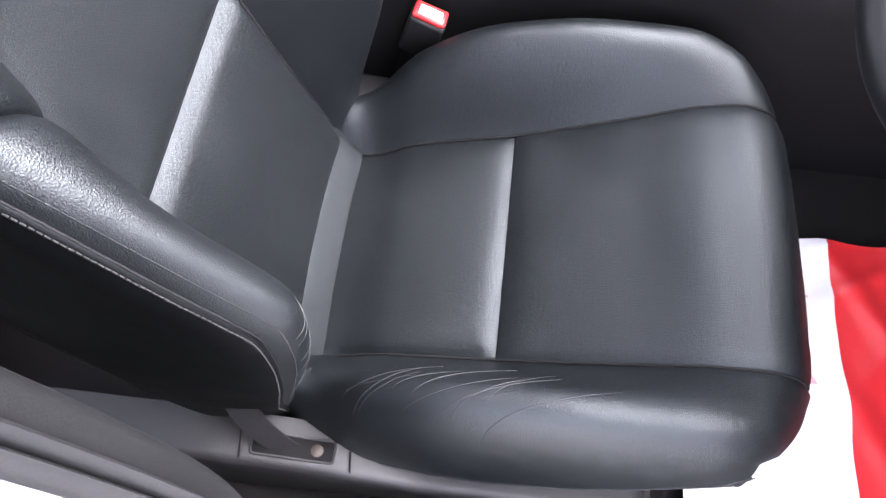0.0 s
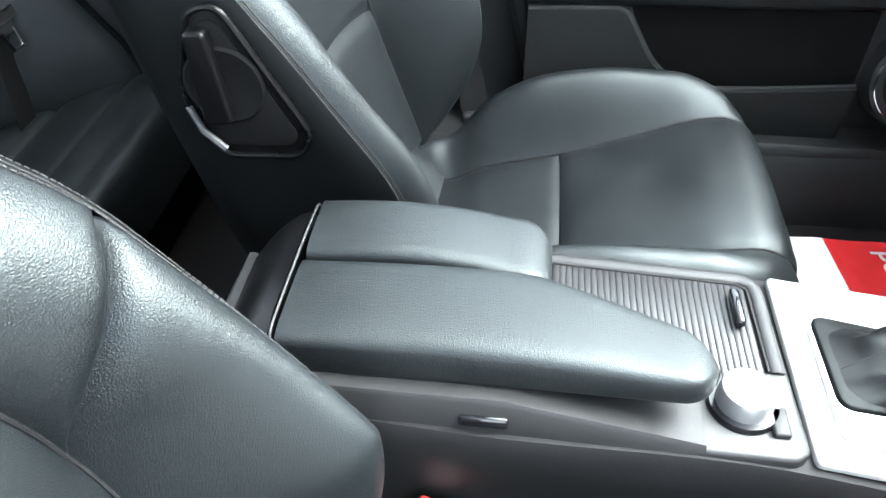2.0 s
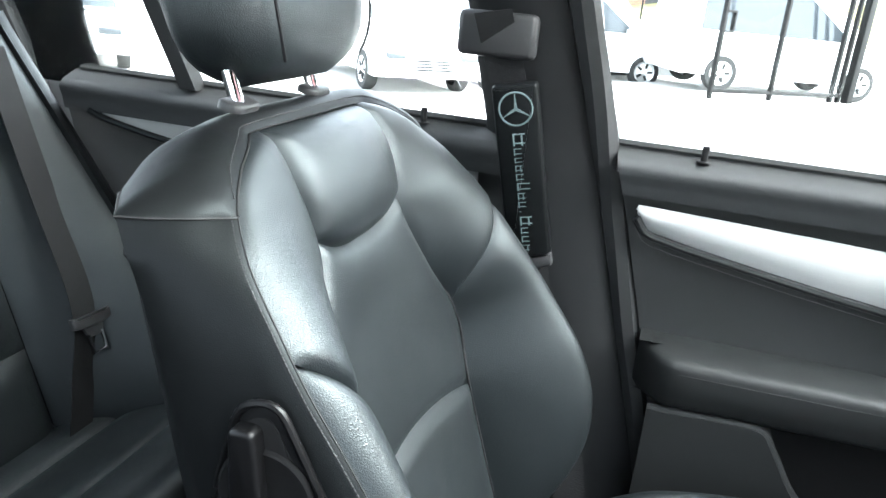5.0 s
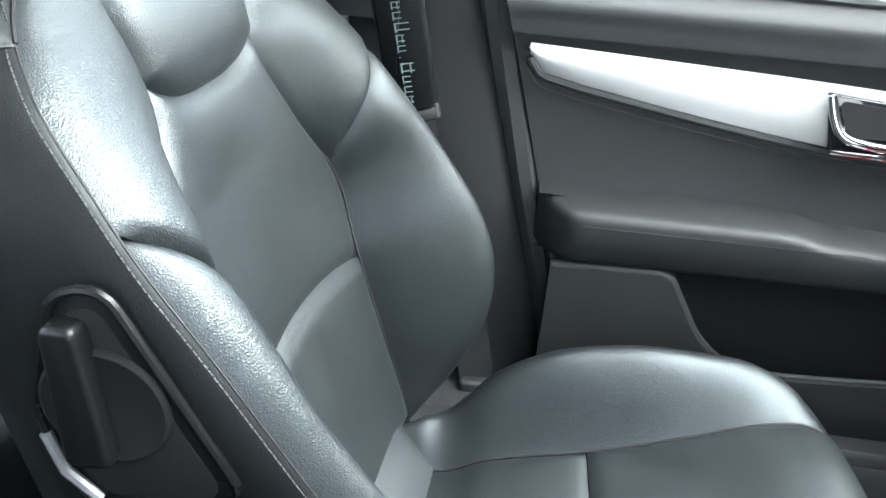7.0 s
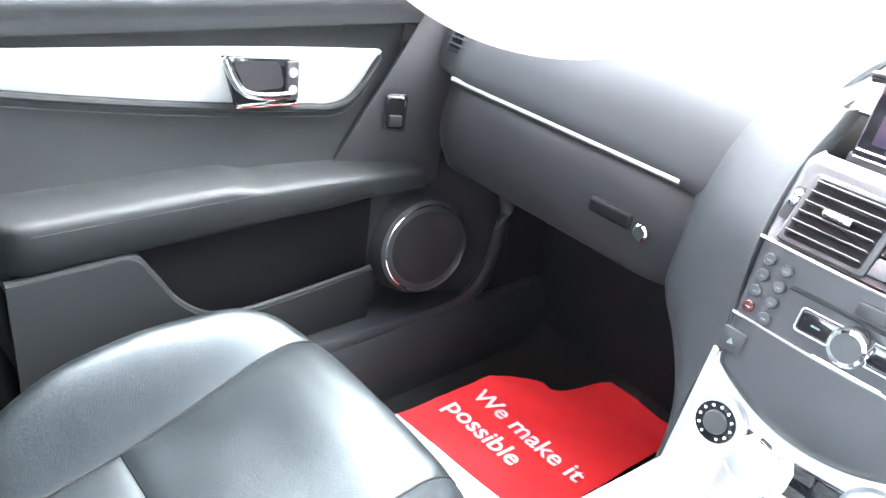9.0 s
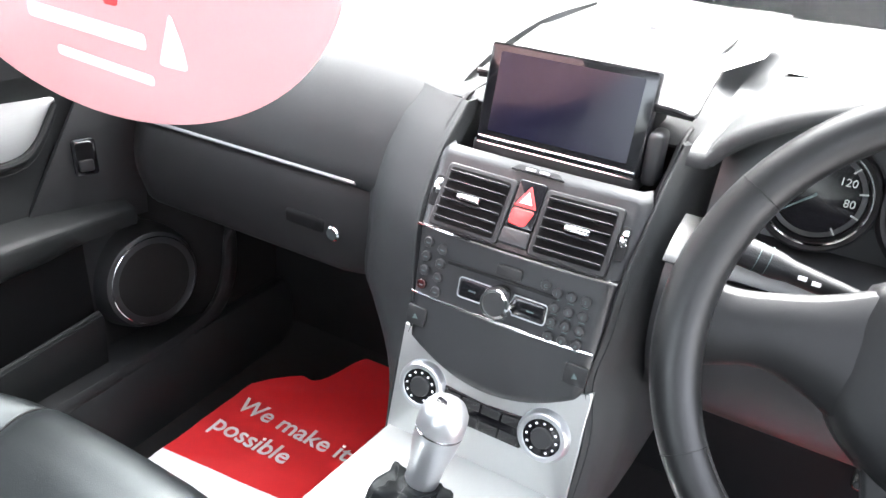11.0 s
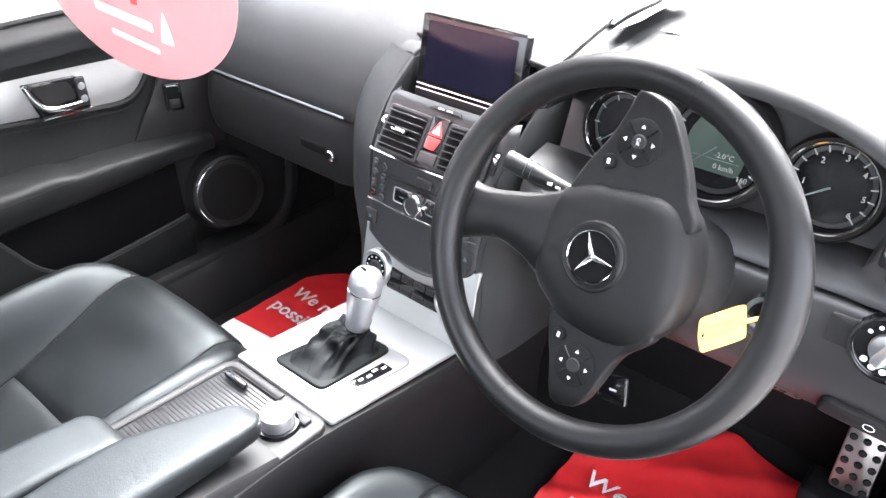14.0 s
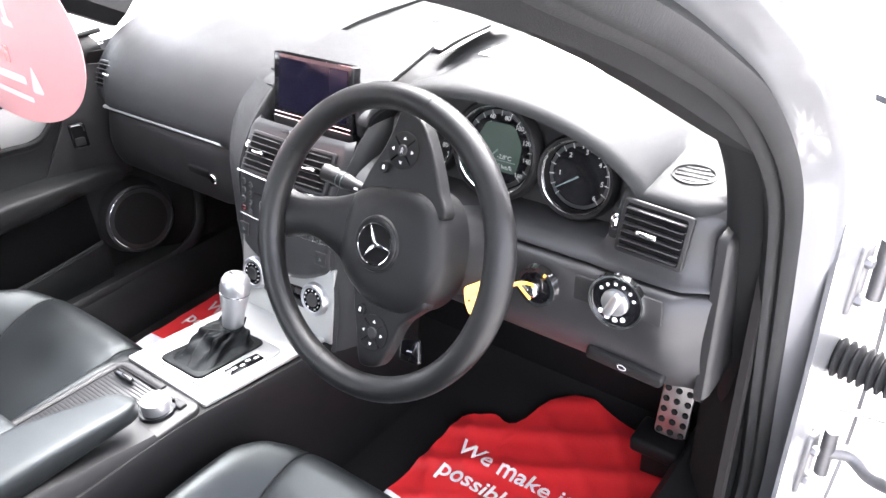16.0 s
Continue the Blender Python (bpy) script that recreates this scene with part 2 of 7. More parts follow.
def sheet(name, P, mat, parent=None, label="", thick=0.0, angle=60):
    """A sheet of points, given a thickness against its normal where one is wanted."""
    P = np.asarray(P, float)
    v, f = grid(P)
    if thick:
        n, m = P.shape[:2]
        du, dv = np.gradient(P, axis=0), np.gradient(P, axis=1)
        nor = np.cross(du, dv)
        nor /= np.linalg.norm(nor, axis=-1, keepdims=True) + 1e-12
        v2 = (P - nor * thick).reshape(-1, 3)
        k = n * m
        i = np.arange(k).reshape(n, m)
        rim = np.r_[i[0, :-1], i[:-1, -1], i[-1, :0:-1], i[:0:-1, 0]]
        nxt = np.roll(rim, -1)
        f = np.r_[f, f[:, ::-1] + k, np.stack([rim, rim + k, nxt + k, nxt], -1)]
        v = np.r_[v, v2]
    return mesh_object(name, v, f, mat, parent, label, angle=angle)


def loft(name, rings, mat, parent=None, label="", closed=True, caps=True, angle=40):
    """A skin over rings of points, each of the same count."""
    R = np.asarray(rings, float)
    n, m = R.shape[:2]
    i = np.arange(n * m).reshape(n, m)
    f = []
    for a in range(n - 1):
        for b in range(m if closed else m - 1):
            c = (b + 1) % m
            f.append((i[a, b], i[a, c], i[a + 1, c], i[a + 1, b]))
    if caps and closed:
        f += [tuple(i[0][::-1]), tuple(i[-1])]
    return mesh_object(name, R.reshape(-1, 3), f, mat, parent, label, angle=angle)


def box(name, lo, hi, mat, parent=None, label="", bevel=0.004, seg=2, m=None, angle=50):
    bm = bmesh.new()
    bmesh.ops.create_cube(bm, size=1)
    lo, hi = np.array(lo, float), np.array(hi, float)
    for v in bm.verts:
        v.co = Vector((lo + hi) / 2 + np.array(v.co) * (hi - lo))
    if bevel:
        bmesh.ops.bevel(bm, geom=list(bm.edges), offset=bevel, segments=seg, profile=0.5, affect="EDGES")
    if m is not None:
        bmesh.ops.transform(bm, matrix=m, verts=bm.verts)
    return part(name, bm, mat, parent, label, angle=angle)


def prism(name, pts, depth, mat, parent=None, label="", bevel=0.003, seg=2, m=None, angle=50):
    """A flat outline (x, y), raised by depth along z, with its edges rounded, then posed by m."""
    bm = bmesh.new()
    vs = [bm.verts.new((x, y, 0)) for x, y in pts]
    f = bm.faces.new(vs)
    r = bmesh.ops.extrude_face_region(bm, geom=[f])
    bmesh.ops.translate(bm, vec=(0, 0, depth), verts=[g for g in r["geom"] if isinstance(g, bmesh.types.BMVert)])
    if bevel:
        top = [e for e in bm.edges if all(abs(v.co.z - depth) < 1e-7 for v in e.verts)]
        bmesh.ops.bevel(bm, geom=top, offset=bevel, segments=seg, profile=0.5, affect="EDGES")
    if m is not None:
        bmesh.ops.transform(bm, matrix=m, verts=bm.verts)
    return part(name, bm, mat, parent, label, angle=angle)


def lathe(name, profile, mat, parent=None, label="", m=None, n=40, angle=40, start=0.0, turn=360.0):
    """A profile of (radius, z) turned about z, then posed by m."""
    pr = np.array(profile, float)
    a = np.radians(start + np.linspace(0, turn, n, endpoint=turn < 359))
    R = np.stack([pr[:, None, 0] * np.cos(a), pr[:, None, 0] * np.sin(a), np.repeat(pr[:, None, 1], len(a), 1)], -1)
    if m is not None:
        M = np.array(m)
        R = R @ M[:3, :3].T + M[:3, 3]
    return loft(name, R, mat, parent, label, closed=turn > 359, caps=False, angle=angle)


def smooth_path(pts, n):
    """A Catmull-Rom curve through the points."""
    p = np.asarray(pts, float)
    q = np.vstack([2 * p[0] - p[1], p, 2 * p[-1] - p[-2]])
    out = []
    for t in np.linspace(0, len(p) - 1 - 1e-9, n):
        i = int(t)
        u = t - i
        a, b, c, d = q[i], q[i + 1], q[i + 2], q[i + 3]
        out.append(0.5 * (2 * b + (c - a) * u + (2 * a - 5 * b + 4 * c - d) * u * u + (3 * b - a - 3 * c + d) * u ** 3))
    return np.array(out)


def curve_of(xs, ys):
    """A smooth function through knots."""
    xs, ys = np.array(xs, float), np.array(ys, float)
    d = np.gradient(ys, xs)

    def f(x):
        x = np.clip(x, xs[0], xs[-1])
        i = np.clip(np.searchsorted(xs, x) - 1, 0, len(xs) - 2)
        h = xs[i + 1] - xs[i]
        u = (x - xs[i]) / h
        return (2 * u ** 3 - 3 * u ** 2 + 1) * ys[i] + (u ** 3 - 2 * u ** 2 + u) * h * d[i] + (3 * u ** 2 - 2 * u ** 3) * ys[i + 1] + (u ** 3 - u ** 2) * h * d[i + 1]
    return f


def tube(name, pts, r, mat, parent=None, label="", n=8, closed=False, flat=1.0, up=(0, 0, 1)):
    """A rod of radius r along points; flat squeezes it along its binormal."""
    p = np.asarray(pts, float)
    t = np.roll(p, -1, 0) - np.roll(p, 1, 0) if closed else np.gradient(p, axis=0)
    t /= np.linalg.norm(t, axis=1, keepdims=True) + 1e-12
    a = np.cross(t, up)
    a /= np.linalg.norm(a, axis=1, keepdims=True) + 1e-9
    b = np.cross(t, a)
    r = np.broadcast_to(np.asarray(r, float), (len(p),))
    ang = np.linspace(0, 2 * np.pi, n, endpoint=False)
    R = p[:, None] + r[:, None, None] * (a[:, None] * np.cos(ang)[None, :, None] + flat * b[:, None] * np.sin(ang)[None, :, None])
    if closed:
        R = np.concatenate([R, R[:1]])
    return loft(name, R, mat, parent, label, caps=not closed)


def rounded(pts, r, n=4):
    """An outline with its corners rounded."""
    p = [np.array(q, float) for q in pts]
    out = []
    for i, c in enumerate(p):
        a, b = p[i - 1] - c, p[(i + 1) % len(p)] - c
        ra = r[i] if isinstance(r, (list, tuple)) else r
        la, lb = np.linalg.norm(a), np.linalg.norm(b)
        k = min(ra, la * 0.49, lb * 0.49)
        s, e = c + a / la * k, c + b / lb * k
        for u in np.linspace(0, 1, n + 1):
            out.append(tuple((1 - u) ** 2 * s + 2 * u * (1 - u) * c + u * u * e))
    return out


def circle(r, n=32, cx=0.0, cy=0.0, a0=0.0):
    return [(cx + r * math.cos(a0 + 2 * math.pi * i / n), cy + r * math.sin(a0 + 2 * math.pi * i / n)) for i in range(n)]


def axes(origin, x, y):
    """A pose with its x and y along the two ways given."""
    x = Vector(x).normalized()
    z = x.cross(Vector(y)).normalized()
    y = z.cross(x)
    m = Matrix((x, y, z)).transposed().to_4x4()
    m.translation = origin
    return m


def lettering(text, size, m, mat, parent, name="lettering", depth=0.0004, align="LEFT", space=1.0, drape=None, bold=0.0):
    cu = bpy.data.curves.new(name, "FONT")
    cu.body, cu.size, cu.extrude, cu.align_x, cu.space_character = text, size, depth, align, space
    cu.resolution_u, cu.offset = 4, bold
    tmp = bpy.data.objects.new(name, cu)
    scene.collection.objects.link(tmp)
    bpy.context.view_layer.update()
    me = bpy.data.meshes.new_from_object(tmp.evaluated_get(bpy.context.evaluated_depsgraph_get()))
    bpy.data.objects.remove(tmp)
    bpy.data.curves.remove(cu)
    me.transform(m)
    if drape:
        for v in me.vertices:
            v.co.z += drape(v.co.x, v.co.y)
    me.materials.clear()
    me.materials.append(mat)
    ob = new(name, me)
    ob.parent = parent
    return ob


def stitches(name, path, normal, parent, step=0.0045, length=0.0034, r=0.0005, mat=None, label=""):
    """A row of thread stitches along a path, joined into one mesh."""
    p = np.asarray(path, float)
    seg = np.r_[0, np.cumsum(np.linalg.norm(np.diff(p, axis=0), axis=1))]
    V, F = [], []
    for s in np.arange(step / 2, seg[-1], step):
        a = np.array([np.interp(s - length / 2, seg, p[:, k]) for k in range(3)])
        b = np.array([np.interp(s + length / 2, seg, p[:, k]) for k in range(3)])
        t = (b - a) / (np.linalg.norm(b - a) + 1e-12)
        nn = np.array(normal, float)
        sd = np.cross(t, nn)
        sd /= np.linalg.norm(sd) + 1e-12
        nn = np.cross(sd, t)
        k = len(V)
        for q in (a, b):
            V += [q + sd * r, q + nn * r * 1.3, q - sd * r, q - nn * r]
        F += [(k + i, k + (i + 1) % 4, k + 4 + (i + 1) % 4, k + 4 + i) for i in range(4)] + [(k, k + 1, k + 2, k + 3), (k + 7, k + 6, k + 5, k + 4)]
    return mesh_object(name, V, F, mat or THREAD, parent, label)


def split_letters(ob, axis):
    """Takes a text mesh apart into one object per letter. axis: the way the writing runs."""
    bm = bmesh.new()
    bm.from_mesh(ob.data)
    bm.verts.ensure_lookup_table()
    left, groups = set(bm.verts), []
    while left:
        stack, seen = [next(iter(left))], set()
        while stack:
            v = stack.pop()
            if v in seen:
                continue
            seen.add(v)
            stack += [e.other_vert(v) for e in v.link_edges]
        left -= seen
        t = [v.co.dot(Vector(axis)) for v in seen]
        groups.append([min(t), max(t), seen])
    groups.sort(key=lambda g: g[0])
    merged = []
    for g in groups:
        if merged and g[0] < merged[-1][1] - 0.3 * (g[1] - g[0]):
            merged[-1] = [merged[-1][0], max(merged[-1][1], g[1]), merged[-1][2] | g[2]]
        else:
            merged.append(g)
    for a, b, vs in merged:
        idx = {v: i for i, v in enumerate(vs)}
        faces = [[idx[v] for v in f.verts] for f in bm.faces if f.verts[0] in idx]
        mesh_object("letter", [v.co[:] for v in idx], faces, ob.data.materials[0], ob.parent, smooth=False)
    bm.free()
    bpy.data.objects.remove(ob)


# ---- the front seats ----
BACK_X, BACK_Z, LEAN_BACK = 0.337, 0.147, 0.3126   # the bight of the seats and how the backrest leans
SHAPE = {"wide": 1.0, "dx": 0.0, "dz": 0.0, "narrow_seam": False}
zc = curve_of([0.325, 0.35, 0.385, 0.45, 0.57, 0.68, 0.76, 0.80, 0.83, 0.85, 0.858], [0.152, 0.138, 0.112, 0.136, 0.168, 0.206, 0.234, 0.236, 0.216, 0.172, 0.130])
seam_in = curve_of([0.33, 0.45, 0.57, 0.70, 0.80, 0.86], [0.122, 0.128, 0.132, 0.138, 0.142, 0.142])
cush_w = curve_of([0.35, 0.38, 0.42, 0.50, 0.60, 0.70, 0.78, 0.82, 0.845, 0.858], [0.180, 0.198, 0.216, 0.233, 0.240, 0.238, 0.226, 0.206, 0.180, 0.150])
bol_h = curve_of([0.35, 0.40, 0.448, 0.514, 0.60, 0.685, 0.766, 0.82, 0.858], [0.012, 0.040, 0.068, 0.088, 0.082, 0.054, 0.020, 0.006, 0.0])
back_wide = curve_of([0.10, 0.20, 0.30, 0.40, 0.50, 0.57, 0.60, 0.634, 0.655, 0.678, 0.692, 0.706], [0.220, 0.250, 0.262, 0.263, 0.259, 0.252, 0.242, 0.225, 0.206, 0.176, 0.148, 0.112])
shell_wide = curve_of([0.06, 0.20, 0.40, 0.60, 0.66, 0.69, 0.706], [0.225, 0.252, 0.266, 0.258, 0.252, 0.236, 0.212])
slim_seam = curve_of([0.10, 0.15, 0.25, 0.35, 0.45, 0.52, 0.60, 0.66, 0.705], [0.133, 0.136, 0.128, 0.123, 0.124, 0.110, 0.084, 0.088, 0.086])
wide_seam = curve_of([0.10, 0.15, 0.25, 0.35, 0.45, 0.52, 0.60, 0.66, 0.705], [0.188, 0.192, 0.184, 0.180, 0.184, 0.138, 0.097, 0.101, 0.098])
wing_h = curve_of([0.09, 0.12, 0.15, 0.19, 0.23, 0.29, 0.36, 0.42, 0.48, 0.53, 0.585, 0.63, 0.66, 0.70], [0.0, 0.008, 0.046, 0.088, 0.116, 0.134, 0.129, 0.108, 0.086, 0.066, 0.044, 0.020, 0.006, 0.0])
top_roll = curve_of([0.10, 0.60, 0.65, 0.68, 0.70, 0.708], [0.0, 0.0, -0.003, -0.010, -0.022, -0.034])
shell_n = curve_of([0.08, 0.20, 0.33, 0.50, 0.60, 0.67, 0.70, 0.712], [-0.085, -0.088, -0.084, -0.074, -0.068, -0.066, -0.062, -0.055])


def back_w(z):
    return back_wide(z) * SHAPE["wide"]


def shell_w(z):
    return shell_wide(z) * (0.82 if SHAPE["narrow_seam"] else 1.0)


def back_seam(z):
    return slim_seam(z) if SHAPE["narrow_seam"] else wide_seam(z)


def puff(d, h, w=0.010):
    """How far a padded panel stands above its seam, d metres from it."""
    return h * (1 - np.exp(-np.maximum(d, 0) / w))


def tuck(d):
    """How far a panel dips into the seam along the backrest's edge, d metres from it."""
    return 0.006 * np.exp(-np.maximum(d, 0) / 0.006)


def on_back(y, z, n):
    """A place on the backrest: y across, z up, n in front of its plane."""
    c = 1 / math.hypot(1, LEAN_BACK)
    return np.stack([BACK_X + SHAPE["dx"] - LEAN_BACK * (z - BACK_Z) + n * c, y, z + n * LEAN_BACK * c + SHAPE["dz"]], -1)


def back_base(y, z):
    """The padding's height before the panels are puffed: flat in the middle, rising into the wings."""
    y = np.abs(y)
    a, w = back_seam(np.minimum(z, 0.46)) * 0.98, back_w(z)
    a = np.where(z > 0.46, a * (1 - 0.42 * np.clip((z - 0.46) / 0.14, 0, 1)), a)
    t = np.clip((y - a) / np.maximum(w - a, 0.02), 0, 1)
    up = np.where(t < 0.80, np.sin(np.pi / 2 * t / 0.80) ** 1.35, 1 - 0.13 * (np.maximum(t - 0.80, 0) / 0.20) ** 2)
    hollow = (-0.005 if SHAPE["narrow_seam"] else -0.012) * (1 - np.clip(y / a, 0, 1) ** 2) * np.clip((0.62 - z) / 0.1, 0, 1)
    low = np.clip((z - 0.06) / 0.30, 0, 1) if SHAPE["narrow_seam"] else 1.0
    return top_roll(z) - 0.004 + wing_h(z) * low * up + hollow


def back_patch(z0, z1, inner, outer, rows, cols, side, pad, wide):
    """A padded panel of the backrest between two seams."""
    u, v = np.meshgrid(np.linspace(0, 1, rows), np.linspace(0, 1, cols), indexing="ij")
    z = z0 + (z1 - z0) * u
    a, b = inner(z), outer(z)
    y = a + (b - a) * v
    d = np.minimum(v * np.abs(b - a), np.minimum(u, 1 - u) * (z1 - z0))
    return on_back(side * y, z, back_base(y, z) + puff(d, pad, wide) - tuck(b - y))


def smooth_step(a, b, x):
    t = np.clip((x - a) / (b - a), 0, 1)
    return t * t * (3 - 2 * t)


def seat_back(parent, with_plate, inboard):
    low_seam = (lambda y: 0.366 + 0.30 * y ** 2) if SHAPE["narrow_seam"] else (lambda y: 0.374 - 0.75 * y ** 2)
    shield = lambda y: 0.588 + 0.022 * (np.abs(y) / 0.097) ** 3
    v = np.linspace(-1, 1, 45)

    def centre(name, lo, hi, rows, pad, swell):
        u = np.linspace(0, 1, rows)
        U, V = np.meshgrid(u, v, indexing="ij")
        z = np.full_like(U, 0.4)
        for _ in range(6):
            y = V * back_seam(z)
            a = lo(y) if callable(lo) else lo
            b = hi(y) if callable(hi) else hi
            z = a + (b - a) * U
        y = V * back_seam(z)
        d = np.minimum((1 - np.abs(V)) * back_seam(z), np.minimum(U, 1 - U) * (b - a))
        n = back_base(y, z) + puff(d, pad * 1.35, 0.0065) + swell * np.sin(np.pi * U) * (1 - V ** 2)
        return sheet(name, on_back(y, z, n), LEATHER, parent, thick=-0.014)
    centre("lower_back_panel", 0.125, low_seam, 26, 0.009, 0.004)
    centre("back_panel", low_seam, shield, 34, 0.007, 0.004)
    centre("shoulder_panel", shield, 0.704, 26, 0.010, 0.010)
    notch, low = 0.565, 0.455
    for side in (1, -1):
        sweep = lambda z: back_seam(low) + (back_w(notch) - back_seam(low)) * np.clip((z - low) / (notch - low), 0, 1) ** 1.9
        inner = lambda z: np.where(z < low, back_seam(z), sweep(z))
        sheet("side_bolster", back_patch(0.115, notch - 0.001, inner, back_w, 56, 30, side, 0.012, 0.0065), LEATHER, parent, thick=-0.014 * side)
        outer = lambda z: np.where(z < notch, sweep(z), back_w(z))

        u, t = np.meshgrid(np.linspace(0, 1, 40), np.linspace(0, 1, 20), indexing="ij")
        z = low + 0.003 + (0.704 - low - 0.003) * u
        a, b = back_seam(z), outer(z)
        y = a + (b - a) * t
        d = np.minimum(np.minimum(t, np.where(z < notch, 1 - t, 1.0)) * np.abs(b - a), 0.2)
        sheet("shoulder_bolster", on_back(side * y, z, back_base(y, z) + puff(d, 0.011, 0.0065) - tuck(np.where(z < notch, 1.0, b - y))), LEATHER, parent, thick=-0.014 * side)
        zs = np.linspace(0.13, 0.70, 60)
        tube("seam", on_back(side * back_seam(zs), zs, back_base(back_seam(zs), zs) + 0.0012), 0.0017, DARK, parent, n=5)
        zs = np.linspace(0.13, 0.662, 70)
        edge = on_back(side * (back_w(zs) + 0.0006), zs, back_base(back_w(zs), zs) + 0.0052)
        tube("edge_seam", edge, 0.0009, DARK, parent, n=5)
        stitches("seam_stitching", on_back(side * (back_w(zs) + 0.0052), zs, back_base(back_w(zs), zs) + 0.0034), (0, side, 0), parent)
        if SHAPE["narrow_seam"]:
            stitches("inner_stitching", on_back(side * (back_w(zs) - 0.0055), zs, back_base(back_w(zs) - 0.0055, zs) + 0.0097), (0.9, side * 0.4, 0.3), parent)
    # the cover of the sides and the rear
    top = 0.655

    def cover_ring(z, out=0.0):
        """The cover at one height, from one front edge round the rear to the other; it rises to the rear near the top."""
        zz = max(z, 0.1)
        w, ws_, nf, nb = float(back_w(zz)) + out, float(shell_w(z)) + out, float(back_base(np.array(back_w(zz)), np.array(zz))) + 0.0052, float(shell_n(z))
        lift = 0.058 * float(smooth_step(0.50, top, z))
        half = [(w + 0.0004, nf, 0), (w + 0.0032, nf - 0.0004, 0.01), (w + 0.0062, nf - 0.0045, 0.03), (w * 0.62 + ws_ * 0.38 + 0.006, nf * 0.8 + nb * 0.2, 0.12), (w * 0.3 + ws_ * 0.7 + 0.007, nf * 0.5 + nb * 0.5, 0.24), (ws_ + 0.005, nf * 0.22 + nb * 0.78, 0.36), (ws_ - 0.004, nb + 0.012, 0.44), (ws_ - 0.020, nb + 0.003, 0.56), (ws_ * 0.75, nb - 0.003, 0.86), (ws_ * 0.55, nb - 0.005, 0.97), (ws_ * 0.3, nb - 0.006, 1)]
        rg = np.array(half + [(0, nb - 0.006, 1)] + [(-a, b, c) for a, b, c in half[::-1]])
        return on_back(rg[:, 0], z + lift * rg[:, 2], rg[:, 1])
    loft("back_cover", [cover_ring(z) for z in np.linspace(0.06, top, 34)], SIDE_LEATHER, parent, "smooth dark cover of the backrest sides and rear", closed=False, caps=False, angle=60)
    # the padded top: from the seam over the shoulders to the rear edge of the cover
    ze = np.r_[np.linspace(top, 0.700, 16), 0.704]
    we = back_w(ze)
    ye = np.r_[we, np.linspace(we[-1], -we[-1], 9)[1:-1], -we[::-1]]
    zf = np.r_[ze, np.full(7, 0.7045), ze[::-1]]
    front = on_back(ye, zf, back_base(np.abs(ye), zf) + 0.0052)

    def spaced(p, n):
        d = np.r_[0, np.cumsum(np.linalg.norm(np.diff(p, axis=0), axis=1))]
        return np.stack([np.interp(np.linspace(0, d[-1], n), d, p[:, k]) for k in range(3)], -1)
    F, R = spaced(front, 61), spaced(cover_ring(top), 61)
    u = np.linspace(0, 1, 16)[:, None, None]
    swell = 0.016 * np.sin(np.pi * u) ** 0.8 * (1 - np.abs(np.linspace(-1, 1, 61)) ** 4)[None, :, None] * np.array((0.2, 0, 1.0))
    sheet("top_panel", F * (1 - u) + R * u + swell, SIDE_LEATHER, parent, "smooth padded top of the backrest", thick=0.010)
    tube("top_seam", F + (0.0004, 0, 0.0006), 0.0010, DARK, parent, n=5)
    back = F * 0.88 + R * 0.12 + swell[2] * 0.9
    stitches("top_stitching", back[2:-2] + (0, 0, 0.0006), (0.3, 0, 0.95), parent)
    half = cover_ring(0.6545, 0.0008)
    for h in (half[:8], half[-8:]):
        tube("cap_seam", h, 0.0011, DARK, parent, n=5)
    if with_plate:
        s = inboard
        y = s * (0.268 * (0.35 + 0.65 * SHAPE["wide"]))
        m = Matrix(((1, 0, 0, 0), (0, 0, s, y), (0, 1, 0, 0), (0, 0, 0, 1)))
        plate = rounded([(0.203, 0.474), (0.224, 0.553), (0.252, 0.560), (0.317, 0.440), (0.305, 0.417), (0.228, 0.413)], [0.02, 0.014, 0.014, 0.014, 0.012, 0.016])
        pl = prism("adjuster_frame", plate, 0.004, SATIN, parent, "moulded black frame round the backrest adjuster", bevel=0.0015, seg=2, m=m)
        tube("rim", [(m @ Vector((p[0], p[1], 0.004)))[:] for p in list(plate) + [plate[0]]], 0.0030, SATIN, pl, n=8)
        inner = rounded([(0.212, 0.474), (0.230, 0.544), (0.248, 0.548), (0.305, 0.440), (0.297, 0.428), (0.234, 0.424)], 0.012)
        m2 = m @ Matrix.Translation((0, 0, 0.0038))
        # flat near-black plate: the recess has no depth, its shade is coloured on
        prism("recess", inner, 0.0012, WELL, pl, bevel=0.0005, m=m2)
        c = (0.245, 0.487)
        m3 = m @ Matrix.Translation((c[0], c[1], 0.0048))
        knob = lathe("adjuster_knob", [(0.0, 0.002), (0.031, 0.002), (0.034, 0.003), (0.036, 0.002), (0.037, 0.0)], WELL, pl, m=m3, n=36)
        prism("grip", rounded([(-0.014, -0.038), (0.014, -0.038), (0.010, 0.050), (-0.010, 0.050)], 0.007), 0.013, SATIN, knob, bevel=0.004, seg=3, m=m3 @ pose(-0.010, 0.004, 0, 0, 0, 4))
        tube("lever", [(m @ Vector(p))[:] for p in ((0.208, 0.464, 0.006), (0.217, 0.440, 0.0075), (0.234, 0.421, 0.006))], 0.0034, CAST, pl, "bare metal lever", n=8)
    return


